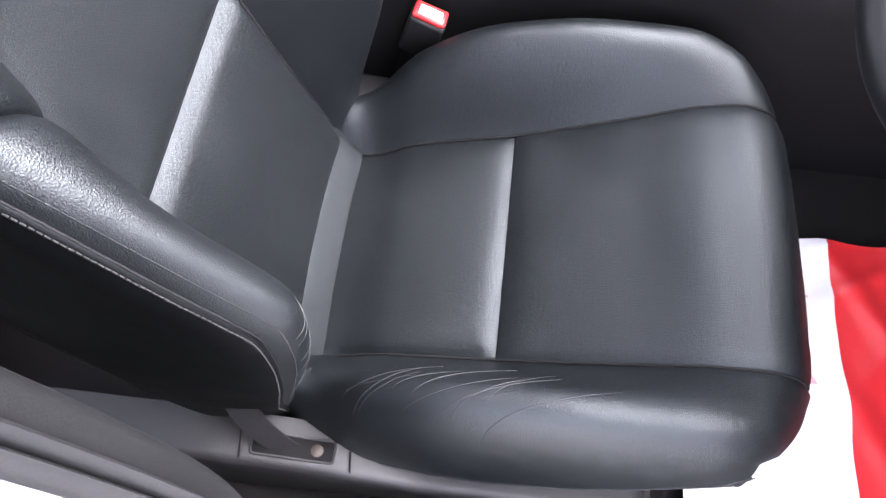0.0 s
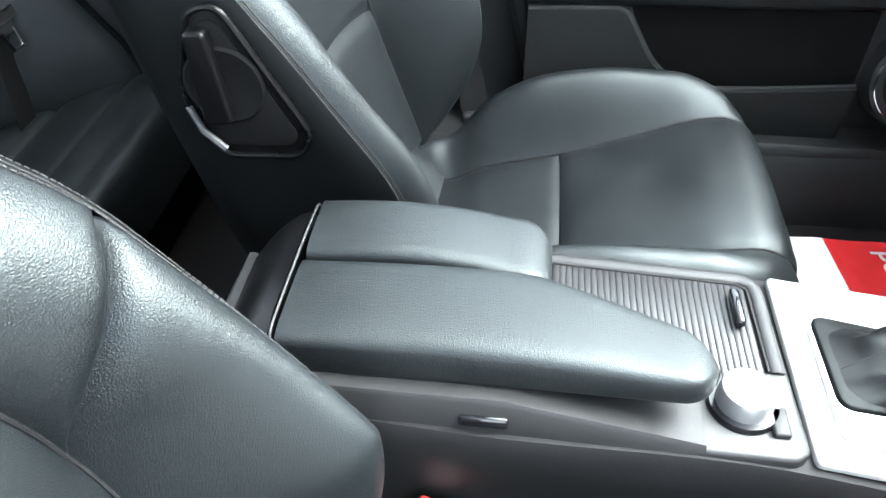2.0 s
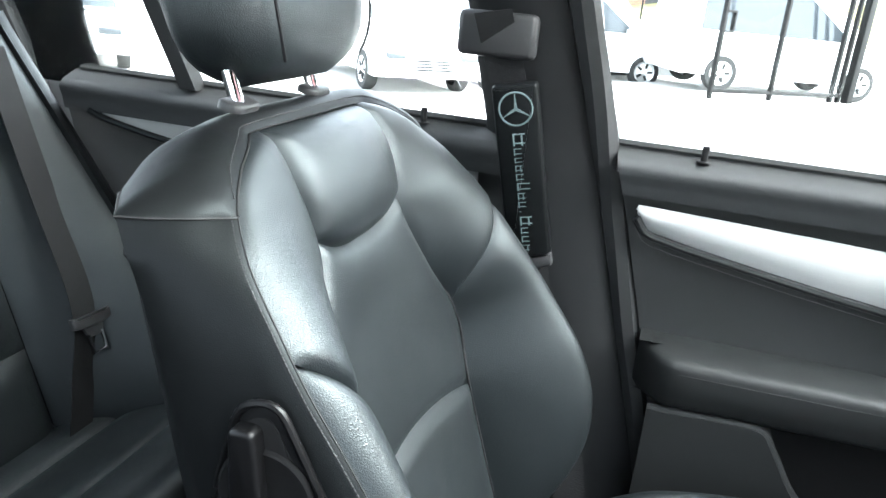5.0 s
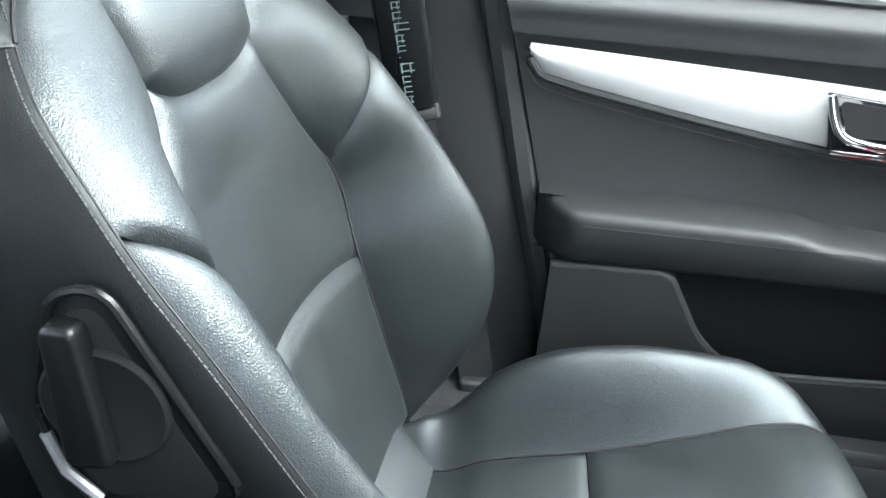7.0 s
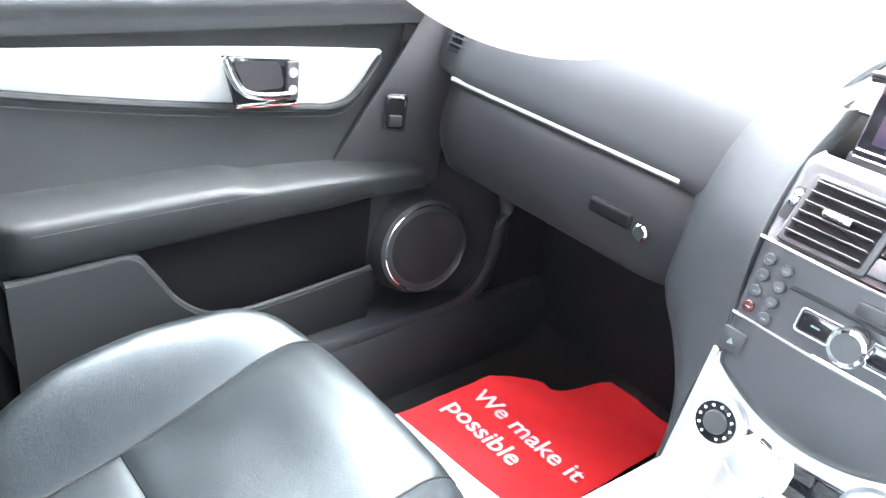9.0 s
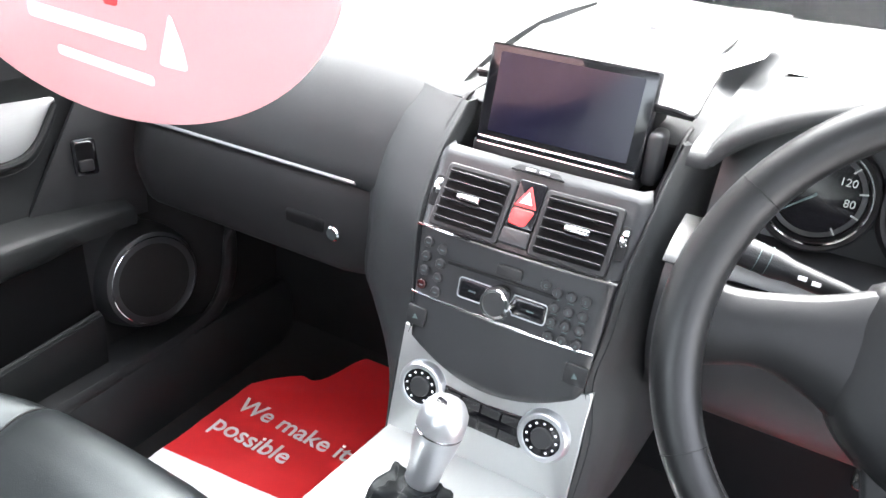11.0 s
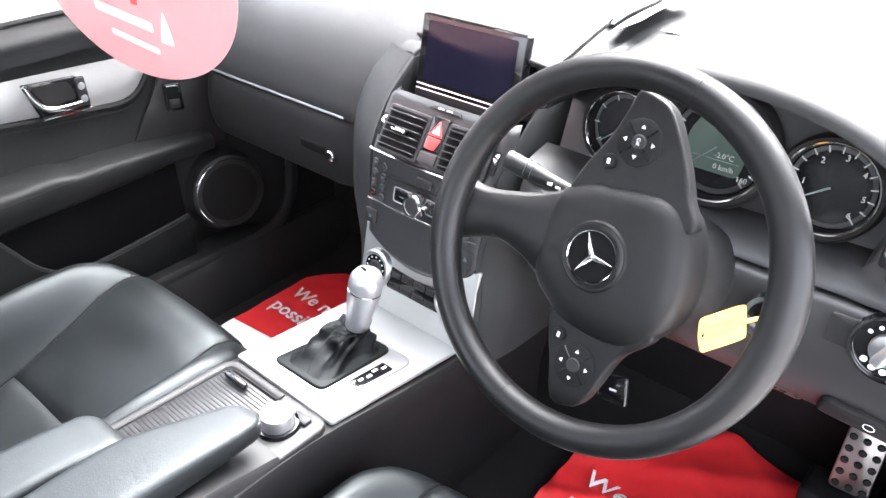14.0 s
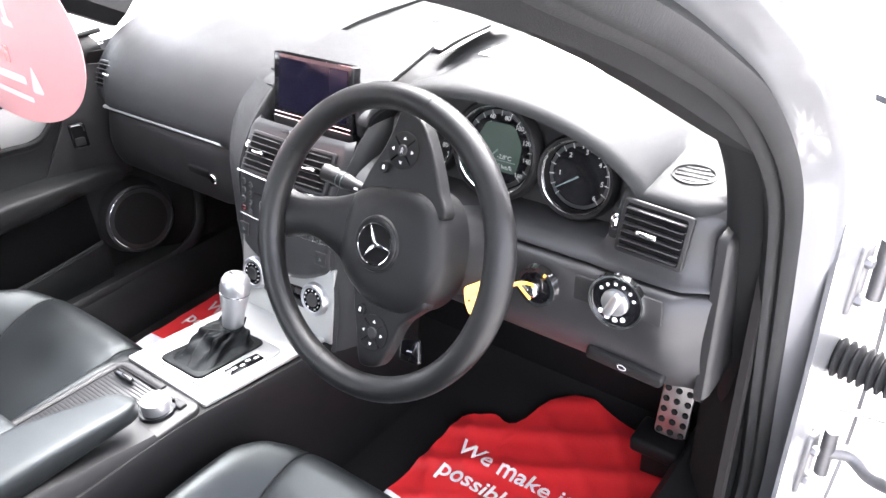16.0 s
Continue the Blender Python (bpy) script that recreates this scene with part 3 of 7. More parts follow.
def seat_cushion(parent, worn=False):
    def centre(name, x0, x1, rows, pad, bow):
        u, v = np.meshgrid(np.linspace(0, 1, rows), np.linspace(-1, 1, 37), indexing="ij")
        y = v * seam_in(x0 + (x1 - x0) * u)
        lo, hi = x0 + bow[0] * v ** 2, x1 + bow[1] * v ** 2
        x = lo + (hi - lo) * u
        d = np.minimum((1 - np.abs(v)) * seam_in(x), np.minimum(u + (0.4 if name == "front_panel" else 0) * (u > 0.5), 1.4 - u if name == "front_panel" else 1 - u) * (hi - lo))
        z = zc(x) + 0.006 * (1 - v ** 2) + puff(d, pad, 0.010) - pad
        return sheet(name, np.stack([x, y, z], -1), LEATHER, parent, thick=0.012)
    u, v = np.meshgrid(np.linspace(0, 1, 14), np.linspace(-1, 1, 37), indexing="ij")
    x, y = 0.322 + 0.066 * u, v * (0.172 - 0.045 * u)
    d = np.minimum((1 - np.abs(v)) * 0.17, np.minimum(u + 0.3, 1 - u) * 0.07)
    sheet("rear_roll", np.stack([x, y, zc(x) + puff(d, 0.012, 0.012) - 0.006], -1), LEATHER, parent, "pale-lit tucked roll at the seat crease", thick=0.012)
    centre("rear_panel", 0.386, 0.563, 24, 0.009, (0.0, 0.0))
    fp = centre("front_panel", 0.564, 0.852, 40, 0.008, (0.0, -0.014))
    for side in (1, -1):
        u, t = np.meshgrid(np.linspace(0, 1, 48), np.linspace(0, 1, 26), indexing="ij")
        x0 = 0.388 - 0.066 * np.clip(t / 0.45, 0, 1)
        x = x0 + (0.852 - 0.070 * np.where(t < 0.8, t / 0.8 * 0.9, 1.0) ** 2 - x0) * u ** 0.95
        a, w, h = seam_in(x), cush_w(x), bol_h(x)
        W = np.maximum(w - a, 0.01)
        f = np.where(t < 0.8, t / 0.8 * 0.90, 0.90 + 0.10 * np.sin(np.pi / 2 * np.clip((t - 0.8) / 0.2, 0, 1)))
        k = np.clip((f - 0.60) / 0.40, 0, 1)
        up = np.clip(f / 0.60, 0, 1)
        y = a + W * f
        z = zc(np.maximum(x, 0.372)) - 0.002 + (h + 0.008) * np.sin(np.pi / 2 * up) ** 1.4 - (h + 0.052) * (1 - np.sqrt(1 - 0.995 * k ** 2.3))
        z = z - 0.06 * np.clip((x - 0.72) / 0.12, 0, 1) ** 2 * f
        d = np.minimum(t * 0.12, np.minimum(u, 1 - u) * 0.4)
        z = z + puff(d, 0.006, 0.008) - 0.006
        sheet("cushion_bolster", np.stack([x, side * y, z], -1), LEATHER, parent, thick=0.010 * side)
        xs = np.linspace(0.40, 0.835, 50)
        tube("seam", np.stack([xs, side * seam_in(xs), zc(xs) - 0.0065], -1), 0.0016, DARK, parent, n=5)
        xs = np.linspace(0.39, 0.784, 50)
        ws, zl = cush_w(xs), zc(xs) - 0.046
        tube("piping", np.stack([xs, side * (ws - 0.003), zl], -1), 0.0026, LEATHER, parent, n=6)
        stitches("seam_stitching", np.stack([xs, side * (ws - 0.0005), zl + 0.0085], -1), (0, side, 0.4), parent)
    # the skirt below the cushion, all round
    ring = [(x, cush_w(x) - 0.006) for x in np.linspace(0.37, 0.784, 26)]
    ring = ring + [(0.816, 0.185), (0.834, 0.14), (0.843, 0.07), (0.845, 0.0), (0.843, -0.07), (0.834, -0.14), (0.816, -0.185)] + [(x, -w) for x, w in ring[::-1]] + [(0.36, 0)]
    rings = []
    for k, (dz, s) in enumerate([(-0.046, 1.0), (-0.062, 0.997), (-0.076, 0.975), (-0.084, 0.93)]):
        rings.append([(0.60 + (x - 0.60) * (s if k else 1), y * s, float(zc(np.clip(x, 0.34, 0.80))) + dz) for x, y in ring])
    loft("skirt", rings, SIDE_LEATHER, parent, caps=True)
    # the plastic side shield and the base rails
    for side in (1, -1):
        pts = rounded([(0.10, 0.070), (0.12, 0.122), (0.30, 0.118), (0.42, 0.106), (0.50, 0.082), (0.72, 0.085), (0.74, 0.03), (0.30, 0.0), (0.12, 0.03)], 0.012)
        m = Matrix(((1, 0, 0, 0), (0, 0, side, side * 0.196), (0, 1, 0, 0), (0, 0, 0, 1)))
        shield = prism("side_shield", pts, 0.050, PLASTIC, parent, "grey plastic side shield", bevel=0.009, seg=3, m=m)
        if side < 0:
            slope = Matrix(((1, 0, 0, 0.378), (0, -1, 0, -0.2245), (-0.10, 0, 1, 0.1105), (0, 0, 0, 1)))
            prism("belt_slot", rounded([(-0.038, -0.0095), (0.040, -0.0095), (0.040, 0.0095), (-0.038, 0.0095)], 0.005), 0.0012, WELL, shield, "dark slot for the belt anchor", bevel=0.0004, m=slope)
            tube("slot_lip", [(slope @ Vector((x, y, 0.0012)))[:] for x, y in rounded([(-0.039, -0.0105), (0.041, -0.0105), (0.041, 0.0105), (-0.039, 0.0105)], 0.005)], 0.0012, PLASTIC, shield, n=6, closed=True)
            lathe("anchor_bolt", [(0.0, 0.0015), (0.005, 0.0012), (0.0065, 0.0)], RUST, shield, "rusty anchor bolt", m=slope @ Matrix.Translation((0.024, 0, 0.001)), n=10)
            for x in (-0.052, 0.054):
                tube("panel_joint", [(slope @ Vector((x + 0.006 * k, -0.014 + 0.040 * k, 0.0006 - 0.030 * max(k - 0.75, 0)))) [:] for k in (0, 0.25, 0.5, 0.75)], 0.0009, WELL, shield, n=5)
            webbing = smooth_path([(0.372, -0.2245, 0.110), (0.360, -0.2215, 0.130), (0.346, -0.214, 0.160), (0.334, -0.200, 0.200)], 12)
            sheet("anchor_webbing", np.stack([webbing - (0.013, 0.004, 0), webbing, webbing + (0.013, 0.004, 0)], 1), BELT, parent, "black belt webbing coming out of the slot", thick=0.0015)
        box("rail", (0.22, side * 0.17 - 0.02, -0.012), (0.84, side * 0.17 + 0.02, 0.025), DARK, parent)
    box("base", (0.26, -0.20, 0.01), (0.72, 0.20, 0.075), DARK, parent, bevel=0.01)


def bolster_at(x, f):
    """A place on the outer cushion bolster, f from its seam (0) to its piping (1)."""
    a, w, h = float(seam_in(x)), float(cush_w(x)), float(bol_h(x))
    k, up = max((f - 0.60) / 0.40, 0), min(f / 0.60, 1)
    z = float(zc(x)) - 0.002 + (h + 0.008) * math.sin(math.pi / 2 * up) ** 1.4 - (h + 0.052) * (1 - math.sqrt(1 - 0.995 * k ** 2.3)) - 0.06 * min(max((x - 0.72) / 0.12, 0), 1) ** 2 * f
    return (x, -(a + (w - a) * f), z + 0.0004)


def scuffs(parent):
    """Pale rubbed creases where the driver slides in."""
    rnd = random.Random(11)
    for k in range(11):
        x0 = 0.41 + 0.015 * k + rnd.uniform(-0.01, 0.01)
        f0, f1 = rnd.uniform(0.62, 0.90), rnd.uniform(0.25, 0.50)
        run = rnd.uniform(0.05, 0.13)
        pts = [bolster_at(x0 + run * u ** 1.7, f0 + (f1 - f0) * u) for u in np.linspace(0, 1, 18)]
        tube("scuff", pts, 0.0004 * np.sin(np.linspace(0.15, 3.0, 18)) + 0.0001, SCUFF, parent, n=4, flat=0.6)
    for k in range(8):
        z0 = 0.20 + 0.020 * k + rnd.uniform(-0.006, 0.006)
        ys = np.linspace(0.205, rnd.uniform(0.150, 0.175), 16)
        zs = z0 + rnd.uniform(0.03, 0.07) * np.linspace(0, 1, 16) ** 1.6
        tube("scuff", on_back(-ys, zs, back_base(ys, zs) + 0.0124), 0.00035 * np.sin(np.linspace(0.15, 3.0, 16)) + 0.0001, SCUFF, parent, n=4, flat=0.6)


def headrest(parent):
    rings = []
    zs = np.linspace(-1, 1, 22)
    for k in zs:
        e = (1 - abs(k) ** 3.2) ** (1 / 3.2)
        c = 0.838 + 0.098 * k
        ring = []
        for a in np.linspace(0, 2 * np.pi, 48, endpoint=False):
            cx, sy = math.cos(a), math.sin(a)
            rx, ry = np.sign(cx) * abs(cx) ** 0.62, np.sign(sy) * abs(sy) ** 0.62
            ring.append((0.03 + rx * 0.054 * max(e, 0.3) - 0.010 * (1 - k), ry * 0.132 * max(e, 0.55), c))
        rings.append(on_back(np.array([r[1] for r in ring]), np.array([r[2] for r in ring]), np.array([r[0] for r in ring]) - 0.055))
    hr = loft("headrest", rings, LEATHER, parent, "padded black leather headrest", angle=70)
    for side in (1, -1):
        p = [on_back(np.array(side * 0.070 - 0.022), np.array(z), np.array(-0.046)) for z in np.linspace(0.70, 0.78, 6)]
        tube("rod", p, 0.0065, CHROME, hr, "chrome rod", n=16)
        q = on_back(np.array(side * 0.070 - 0.022), np.array(0.724), np.array(-0.046))
        prism("rod_bezel", rounded([(-0.02, -0.012), (0.02, -0.012), (0.02, 0.012), (-0.02, 0.012)], 0.011), 0.007, PLASTIC, hr, bevel=0.003, m=axes(q, (0, 1, 0), (-1, 0, 0.2)))
    zs = np.linspace(0.752, 0.915, 20)
    for side in (1, -1):
        e = (1 - np.abs((zs - 0.832) / 0.098) ** 3.2) ** (1 / 3.2)
        tube("seam", on_back(side * 0.098 * np.maximum(e, 0.6), zs, -0.025 + 0.054 * np.maximum(e, 0.3) - 0.010 * (1 - (zs - 0.832) / 0.098) + 0.0005), 0.0016, DARK, hr, n=5)


def front_seat(y, label, inboard, wide=1.0, dx=0.0, dz=0.0, narrow_seam=False):
    SHAPE.update(wide=wide, dx=dx, dz=dz, narrow_seam=narrow_seam)
    s = thing("car_seat", label, "car seat", "front seats", at=(0, y, 0))
    seat_cushion(s, narrow_seam)
    seat_back(s, not narrow_seam, inboard)
    if narrow_seam:
        scuffs(s)
    headrest(s)
    return s


driver_seat = front_seat(-0.342, "creased black leather driver's seat with stitched bolsters", 1, 0.81, 0.020, -0.015, True)
passenger_seat = front_seat(0.397, "smooth black leather front passenger seat beside the console", -1)
SHAPE.update(wide=1.0, dx=0.0, dz=0.0, narrow_seam=False)


# ---- the car's body round the cabin ----
floor_ = sheet("floor", [[(x, y, z) for x, z in [(-0.75, -0.03), (-0.2, -0.03), (0.3, -0.03), (0.9, -0.018), (1.36, -0.012), (1.45, 0.06), (1.56, 0.28), (1.60, 0.62)]] for y in np.linspace(-0.70, 0.70, 15)], CARPET, thick=-0.02)
tagged(floor_, "black carpeted car floor and toe board", "floor", kind="structure")
B_FRONT = lambda z: 0.326 + (0.786 - z) * 0.29


lean = curve_of([-0.1, 0.10, 0.30, 0.50, 0.64, 0.80, 1.0, 1.14], [0.70, 0.715, 0.735, 0.755, 0.755, 0.725, 0.66, 0.62])


def pillar(name, s, rows, mat, label, depth=0.05, kind="structure"):
    """A roof pillar: rows of (z, x rear, x front)."""
    R = []
    for z, a, b in rows:
        y = lean(z)
        e = min(0.018, (b - a) * 0.25)
        R.append([(a, s * (y + depth), z), (a, s * (y + 0.012), z), (a + e, s * y, z), (b - e, s * y, z), (b, s * (y + 0.012), z), (b, s * (y + depth), z)])
    p = loft(name, R, mat)
    return tagged(p, label, "pillar", kind=kind)


pillar("trim_b_pillar_left", 1, [(z, 0.19 + (0.79 - z) * 0.22, B_FRONT(z)) for z in np.linspace(-0.02, 1.13, 18)], TRIM, "dark grey plastic trim of the passenger-side middle pillar")
pillar("trim_b_pillar_right", -1, [(z, 0.06 + (0.79 - z) * 0.16, B_FRONT(z) - 0.02 - 0.30 * max(z - 0.72, 0)) for z in np.linspace(-0.02, 1.13, 18)], TRIM, "dark grey plastic trim of the driver-side middle pillar")
for s, side in ((1, "left"), (-1, "right")):
    pillar("trim_c_pillar_" + side, s, [(z, -0.85 - 0.2 * (0.65 - z), -0.56 - 0.30 * max(z - 0.65, 0)) for z in np.linspace(0.10, 1.0, 12)], TRIM, "grey rear pillar trim beside the back bench")
    # the windscreen pillar
    spine = smooth_path([(1.24, 0.720, 0.685), (1.10, 0.726, 0.765), (0.97, 0.722, 0.835), (0.74, 0.690, 0.975), (0.56, 0.662, 1.055), (0.38, 0.640, 1.115), (0.20, 0.63, 1.145)], 24)
    R = []
    for x, y, z in spine:
        R.append([(x + 0.03, s * (y + 0.03), z + 0.02), (x - 0.01, s * (y + 0.045), z - 0.015), (x - 0.030, s * (y + 0.02), z - 0.028), (x - 0.034, s * (y - 0.012), z - 0.022), (x - 0.010, s * (y - 0.026), z + 0.002), (x + 0.025, s * (y - 0.012), z + 0.024)])
    tagged(loft("trim_a_pillar_" + side, R, TRIM), "dark windscreen pillar trim", "pillar", kind="structure")
    # the outer skin of the car's side
    xs = (-1.15, 1.75) if s > 0 else (-1.15, 0.30)
    P = [[(x, s * (0.80 + 0.05 * math.sin(math.pi * (z + 0.15) / 0.8)), z) for z in np.linspace(-0.15, 0.615, 8)] for x in np.linspace(*xs, 12)]
    tagged(sheet("outer_panel_" + side, P, PAINT, thick=0.006), "silver painted side of the car", "body panel", kind="structure")
    P = [[(x, s * (0.660 + 0.085 * smooth_step(1.26, 1.10, x)), z) for z in np.linspace(-0.02, 0.62, 6)] for x in np.linspace(1.08, 1.58, 14)]
    tagged(sheet("kick_panel_" + side, P, CARPET, thick=0.01), "black carpeted footwell side", "kick panel", kind="structure")
roof_pts = [[(x, y, 1.215 - 0.075 * (abs(y) / 0.62) ** 3 - 0.05 * ((x + 0.1) / 0.75) ** 4 - 0.25 * max(x - 0.25, 0) ** 2) for y in np.linspace(-0.62, 0.62, 13)] for x in np.linspace(-0.40, 0.52, 16)]
tagged(sheet("ceiling", roof_pts, HEADLINER, thick=-0.03), "pale grey cloth headliner under the roof", "ceiling", kind="structure")
box("rear_shelf", (-1.05, -0.66, 0.56), (-0.62, 0.66, 0.60), TRIM)
tagged(bpy.data.objects["rear_shelf"], "grey parcel shelf behind the back bench", "shelf", kind="structure")

# the windows
ws = [[(1.66 - 0.16 * (y / 0.72) ** 2 - 1.30 * u, y * (1 - 0.14 * u), 0.686 + 0.489 * u ** 0.85) for y in np.linspace(-0.72, 0.72, 13)] for u in np.linspace(0, 1, 10)]
w1 = sheet("window_1", ws, GLASS, thick=0.004)
rear_glass = [[(-1.02 + 0.61 * u, y * (1 - 0.15 * u), 0.60 + 0.585 * u ** 0.85) for y in np.linspace(-0.60, 0.60, 9)] for u in np.linspace(0, 1, 6)]
w2 = sheet("window_2", rear_glass, GLASS, thick=0.004)
side_glass = []
for k, (s, x0, x1) in enumerate(((1, 0.40, 1.20), (1, -0.56, 0.22)), 3):
    g = [[(x0 + (x1 - x0) * v - 0.28 * u * (1 if v > 0.5 else 0.4), s * (0.775 - 0.13 * u ** 1.3), 0.62 + 0.52 * u) for v in np.linspace(0, 1, 9)] for u in np.linspace(0, 1, 6)]
    side_glass.append(sheet("window_%d" % k, g, GLASS, thick=0.004))
for w, what in ((w1, "clear sloping windscreen above the dashboard"), (w2, "clear sloping rear window"), (side_glass[0], "clear window of the front passenger door"), (side_glass[1], "clear window of the rear passenger-side door")):
    tagged(w, what, "window", kind="structure")
    w.visible_shadow = False
for s, side in ((1, "left"),):
    bar = [[(-0.243 - 0.014 - 0.12 * u, 0.745 - 0.10 * u, 0.64 + 0.40 * u), (-0.243 + 0.014 - 0.12 * u, 0.745 - 0.10 * u, 0.64 + 0.40 * u), (-0.243 + 0.014 - 0.12 * u, 0.775 - 0.10 * u, 0.64 + 0.40 * u), (-0.243 - 0.014 - 0.12 * u, 0.775 - 0.10 * u, 0.64 + 0.40 * u)] for u in np.linspace(0, 1, 8)]
    tagged(loft("trim_window_bar", bar, RUBBER), "black divider bar in the rear side window", "trim", kind="structure")
    # header rails over the side windows
    tagged(tube("trim_roof_rail_left", [(x, 0.635 - 0.03 * ((x + 0.1) / 0.6) ** 2, 1.145 - 0.06 * max(x - 0.1, 0) ** 1.2 - 0.05 * max(-x - 0.2, 0)) for x in np.linspace(-0.75, 0.30, 16)], 0.035, TRIM, n=10), "grey roof rail trim", "trim", kind="structure")
    tagged(tube("trim_roof_rail_right", [(x, -0.635 + 0.03 * ((x + 0.1) / 0.6) ** 2, 1.145 - 0.06 * max(x - 0.1, 0) ** 1.2 - 0.05 * max(-x - 0.2, 0)) for x in np.linspace(-0.75, 0.30, 16)], 0.035, TRIM, n=10), "grey roof rail trim", "trim", kind="structure")

# sills
for s, side in ((1, "left"), (-1, "right")):
    sill = [[(x, s * 0.615, -0.02), (x, s * 0.625, 0.085), (x, s * 0.64, 0.108), (x, s * (0.76 if s > 0 else 0.70), 0.112), (x, s * (0.77 if s > 0 else 0.72), 0.09), (x, s * (0.77 if s > 0 else 0.74), 0.0)] for x in np.linspace(-0.2, 1.40, 20)]
    tagged(loft("trim_sill_" + side, sill, PLASTIC), "black plastic door sill cover", "sill", kind="structure")


# the sill cover's edge sweeps up in front of the passenger's footwell
P = smooth_path([(0.45, 0.648, 0.106), (0.80, 0.648, 0.108), (1.05, 0.650, 0.104), (1.16, 0.652, 0.104), (1.225, 0.655, 0.122), (1.262, 0.657, 0.168), (1.276, 0.658, 0.235), (1.276, 0.660, 0.310), (1.262, 0.664, 0.375)], 60)
tagged(tube("trim_sill_sweep_left", P, 0.011, PLASTIC, n=10, flat=1.6), "dark moulded edge of the sill cover sweeping upwards", "trim", kind="structure")


# ---- the doors ----
def door_panel(name, x_rear, x_front, label, s=1, front=True):
    d = thing(name, label, "car door", "closed doors")
    yd = curve_of([0.08, 0.15, 0.30, 0.36, 0.42, 0.48, 0.56, 0.60, 0.632, 0.645], [0.730, 0.722, 0.722, 0.740, 0.752, 0.756, 0.758, 0.748, 0.752, 0.785])
    rear, fro = x_rear, x_front
    V = np.linspace(0, 1, 30)

    def strip(nm, za, zb, mat, off=0.0, x0=0.0, x1=1.0, rows=10, lab="", thick=0.02):
        P = []
        for z in np.linspace(za, zb, rows):
            a, b = rear(z), fro(z)
            P.append([(a + (b - a) * (x0 + (x1 - x0) * v), s * (yd(z) + off), z) for v in V])
        return sheet(nm, P, mat, d, lab, thick=thick * -s, angle=50)
    strip("lower_panel", 0.10, 0.335, PLASTIC, 0.0, rows=12)
    strip("middle_panel", 0.325, 0.60, DOOR, -0.002, rows=16, lab="leather-covered middle panel with a stitched seam")
    strip("belt_panel", 0.585, 0.646, SOFT, -0.010, rows=10, lab="soft padded top edge under the window")
    return d, yd


rear_edge = lambda z: B_FRONT(z) + 0.035
front_edge = lambda z: 1.17 + 0.10 * max(0.6 - z, 0)
pdoor, door_y = door_panel("front_passenger_door", rear_edge, front_edge, "closed front passenger door in black leather with silver trim")

# silver trim strip of the door
bot = curve_of([0.44, 0.446, 0.456, 0.48, 0.55, 0.65, 0.80, 0.92, 0.965, 0.99, 1.015, 1.045], [0.566, 0.552, 0.542, 0.535, 0.522, 0.506, 0.486, 0.474, 0.471, 0.478, 0.500, 0.541])
top = curve_of([0.44, 0.60, 0.80, 1.00, 1.045], [0.574, 0.568, 0.560, 0.548, 0.5445])
P = []
for x in np.linspace(0.442, 1.044, 60):
    a, b = float(bot(x)), float(top(x))
    P.append([(x, float(door_y(a + (b - a) * u)) - 0.006 - 0.006 * math.sin(math.pi * u), a + (b - a) * u) for u in np.linspace(0, 1, 10)])
strip = sheet("trim_strip", P, ALU, pdoor, "brushed silver trim strip", thick=0.008)
P = [(x, float(door_y(float(bot(x)))) - 0.011, float(bot(x)) - 0.005) for x in np.linspace(0.442, 1.044, 50)]
tube("trim_moulding", P, 0.0055, DOOR, pdoor, n=8)
stitches("seam_stitching", [(x, y - 0.003, z - 0.012) for x, y, z in P], (0, -1, 0), pdoor, step=0.005)

# inner door handle in its bowl
hm = Matrix(((1, 0, 0, 0), (0, 0, -1, 0.740), (0, 1, 0, 0), (0, 0, 0, 1)))
bezel = prism("handle_bezel", rounded([(0.786, 0.553), (0.885, 0.545), (0.898, 0.480), (0.806, 0.483)], 0.004), 0.006, GLOSS, pdoor, "gloss black handle surround", bevel=0.002, m=hm)
prism("bowl", rounded([(0.800, 0.546), (0.868, 0.541), (0.876, 0.505), (0.820, 0.504)], 0.010), 0.001, DARK, bezel, bevel=0.0, m=hm @ Matrix.Translation((0, 0, 0.0062)))
tube("handle_lever", smooth_path([(0.788, 0.729, 0.552), (0.797, 0.727, 0.528), (0.812, 0.724, 0.507), (0.840, 0.721, 0.500), (0.876, 0.724, 0.498)], 24), 0.0058, CHROME, bezel, "chrome pull lever", n=10)
tube("chrome_edge", [(0.806, 0.733, 0.484), (0.85, 0.732, 0.483), (0.896, 0.733, 0.481)], 0.002, CHROME, bezel)
sw = box("switch_block", (0.878, 0.730, 0.487), (0.897, 0.742, 0.542), PLASTIC, bezel, m=None, bevel=0.003)
for z in (0.502, 0.526):
    lathe("lock_button", [(0, 0.002), (0.006, 0.002), (0.007, 0)], SILVER, sw, m=axes((0.887, 0.7297, z), (1, 0, 0), (0, 0, 1)), n=16)

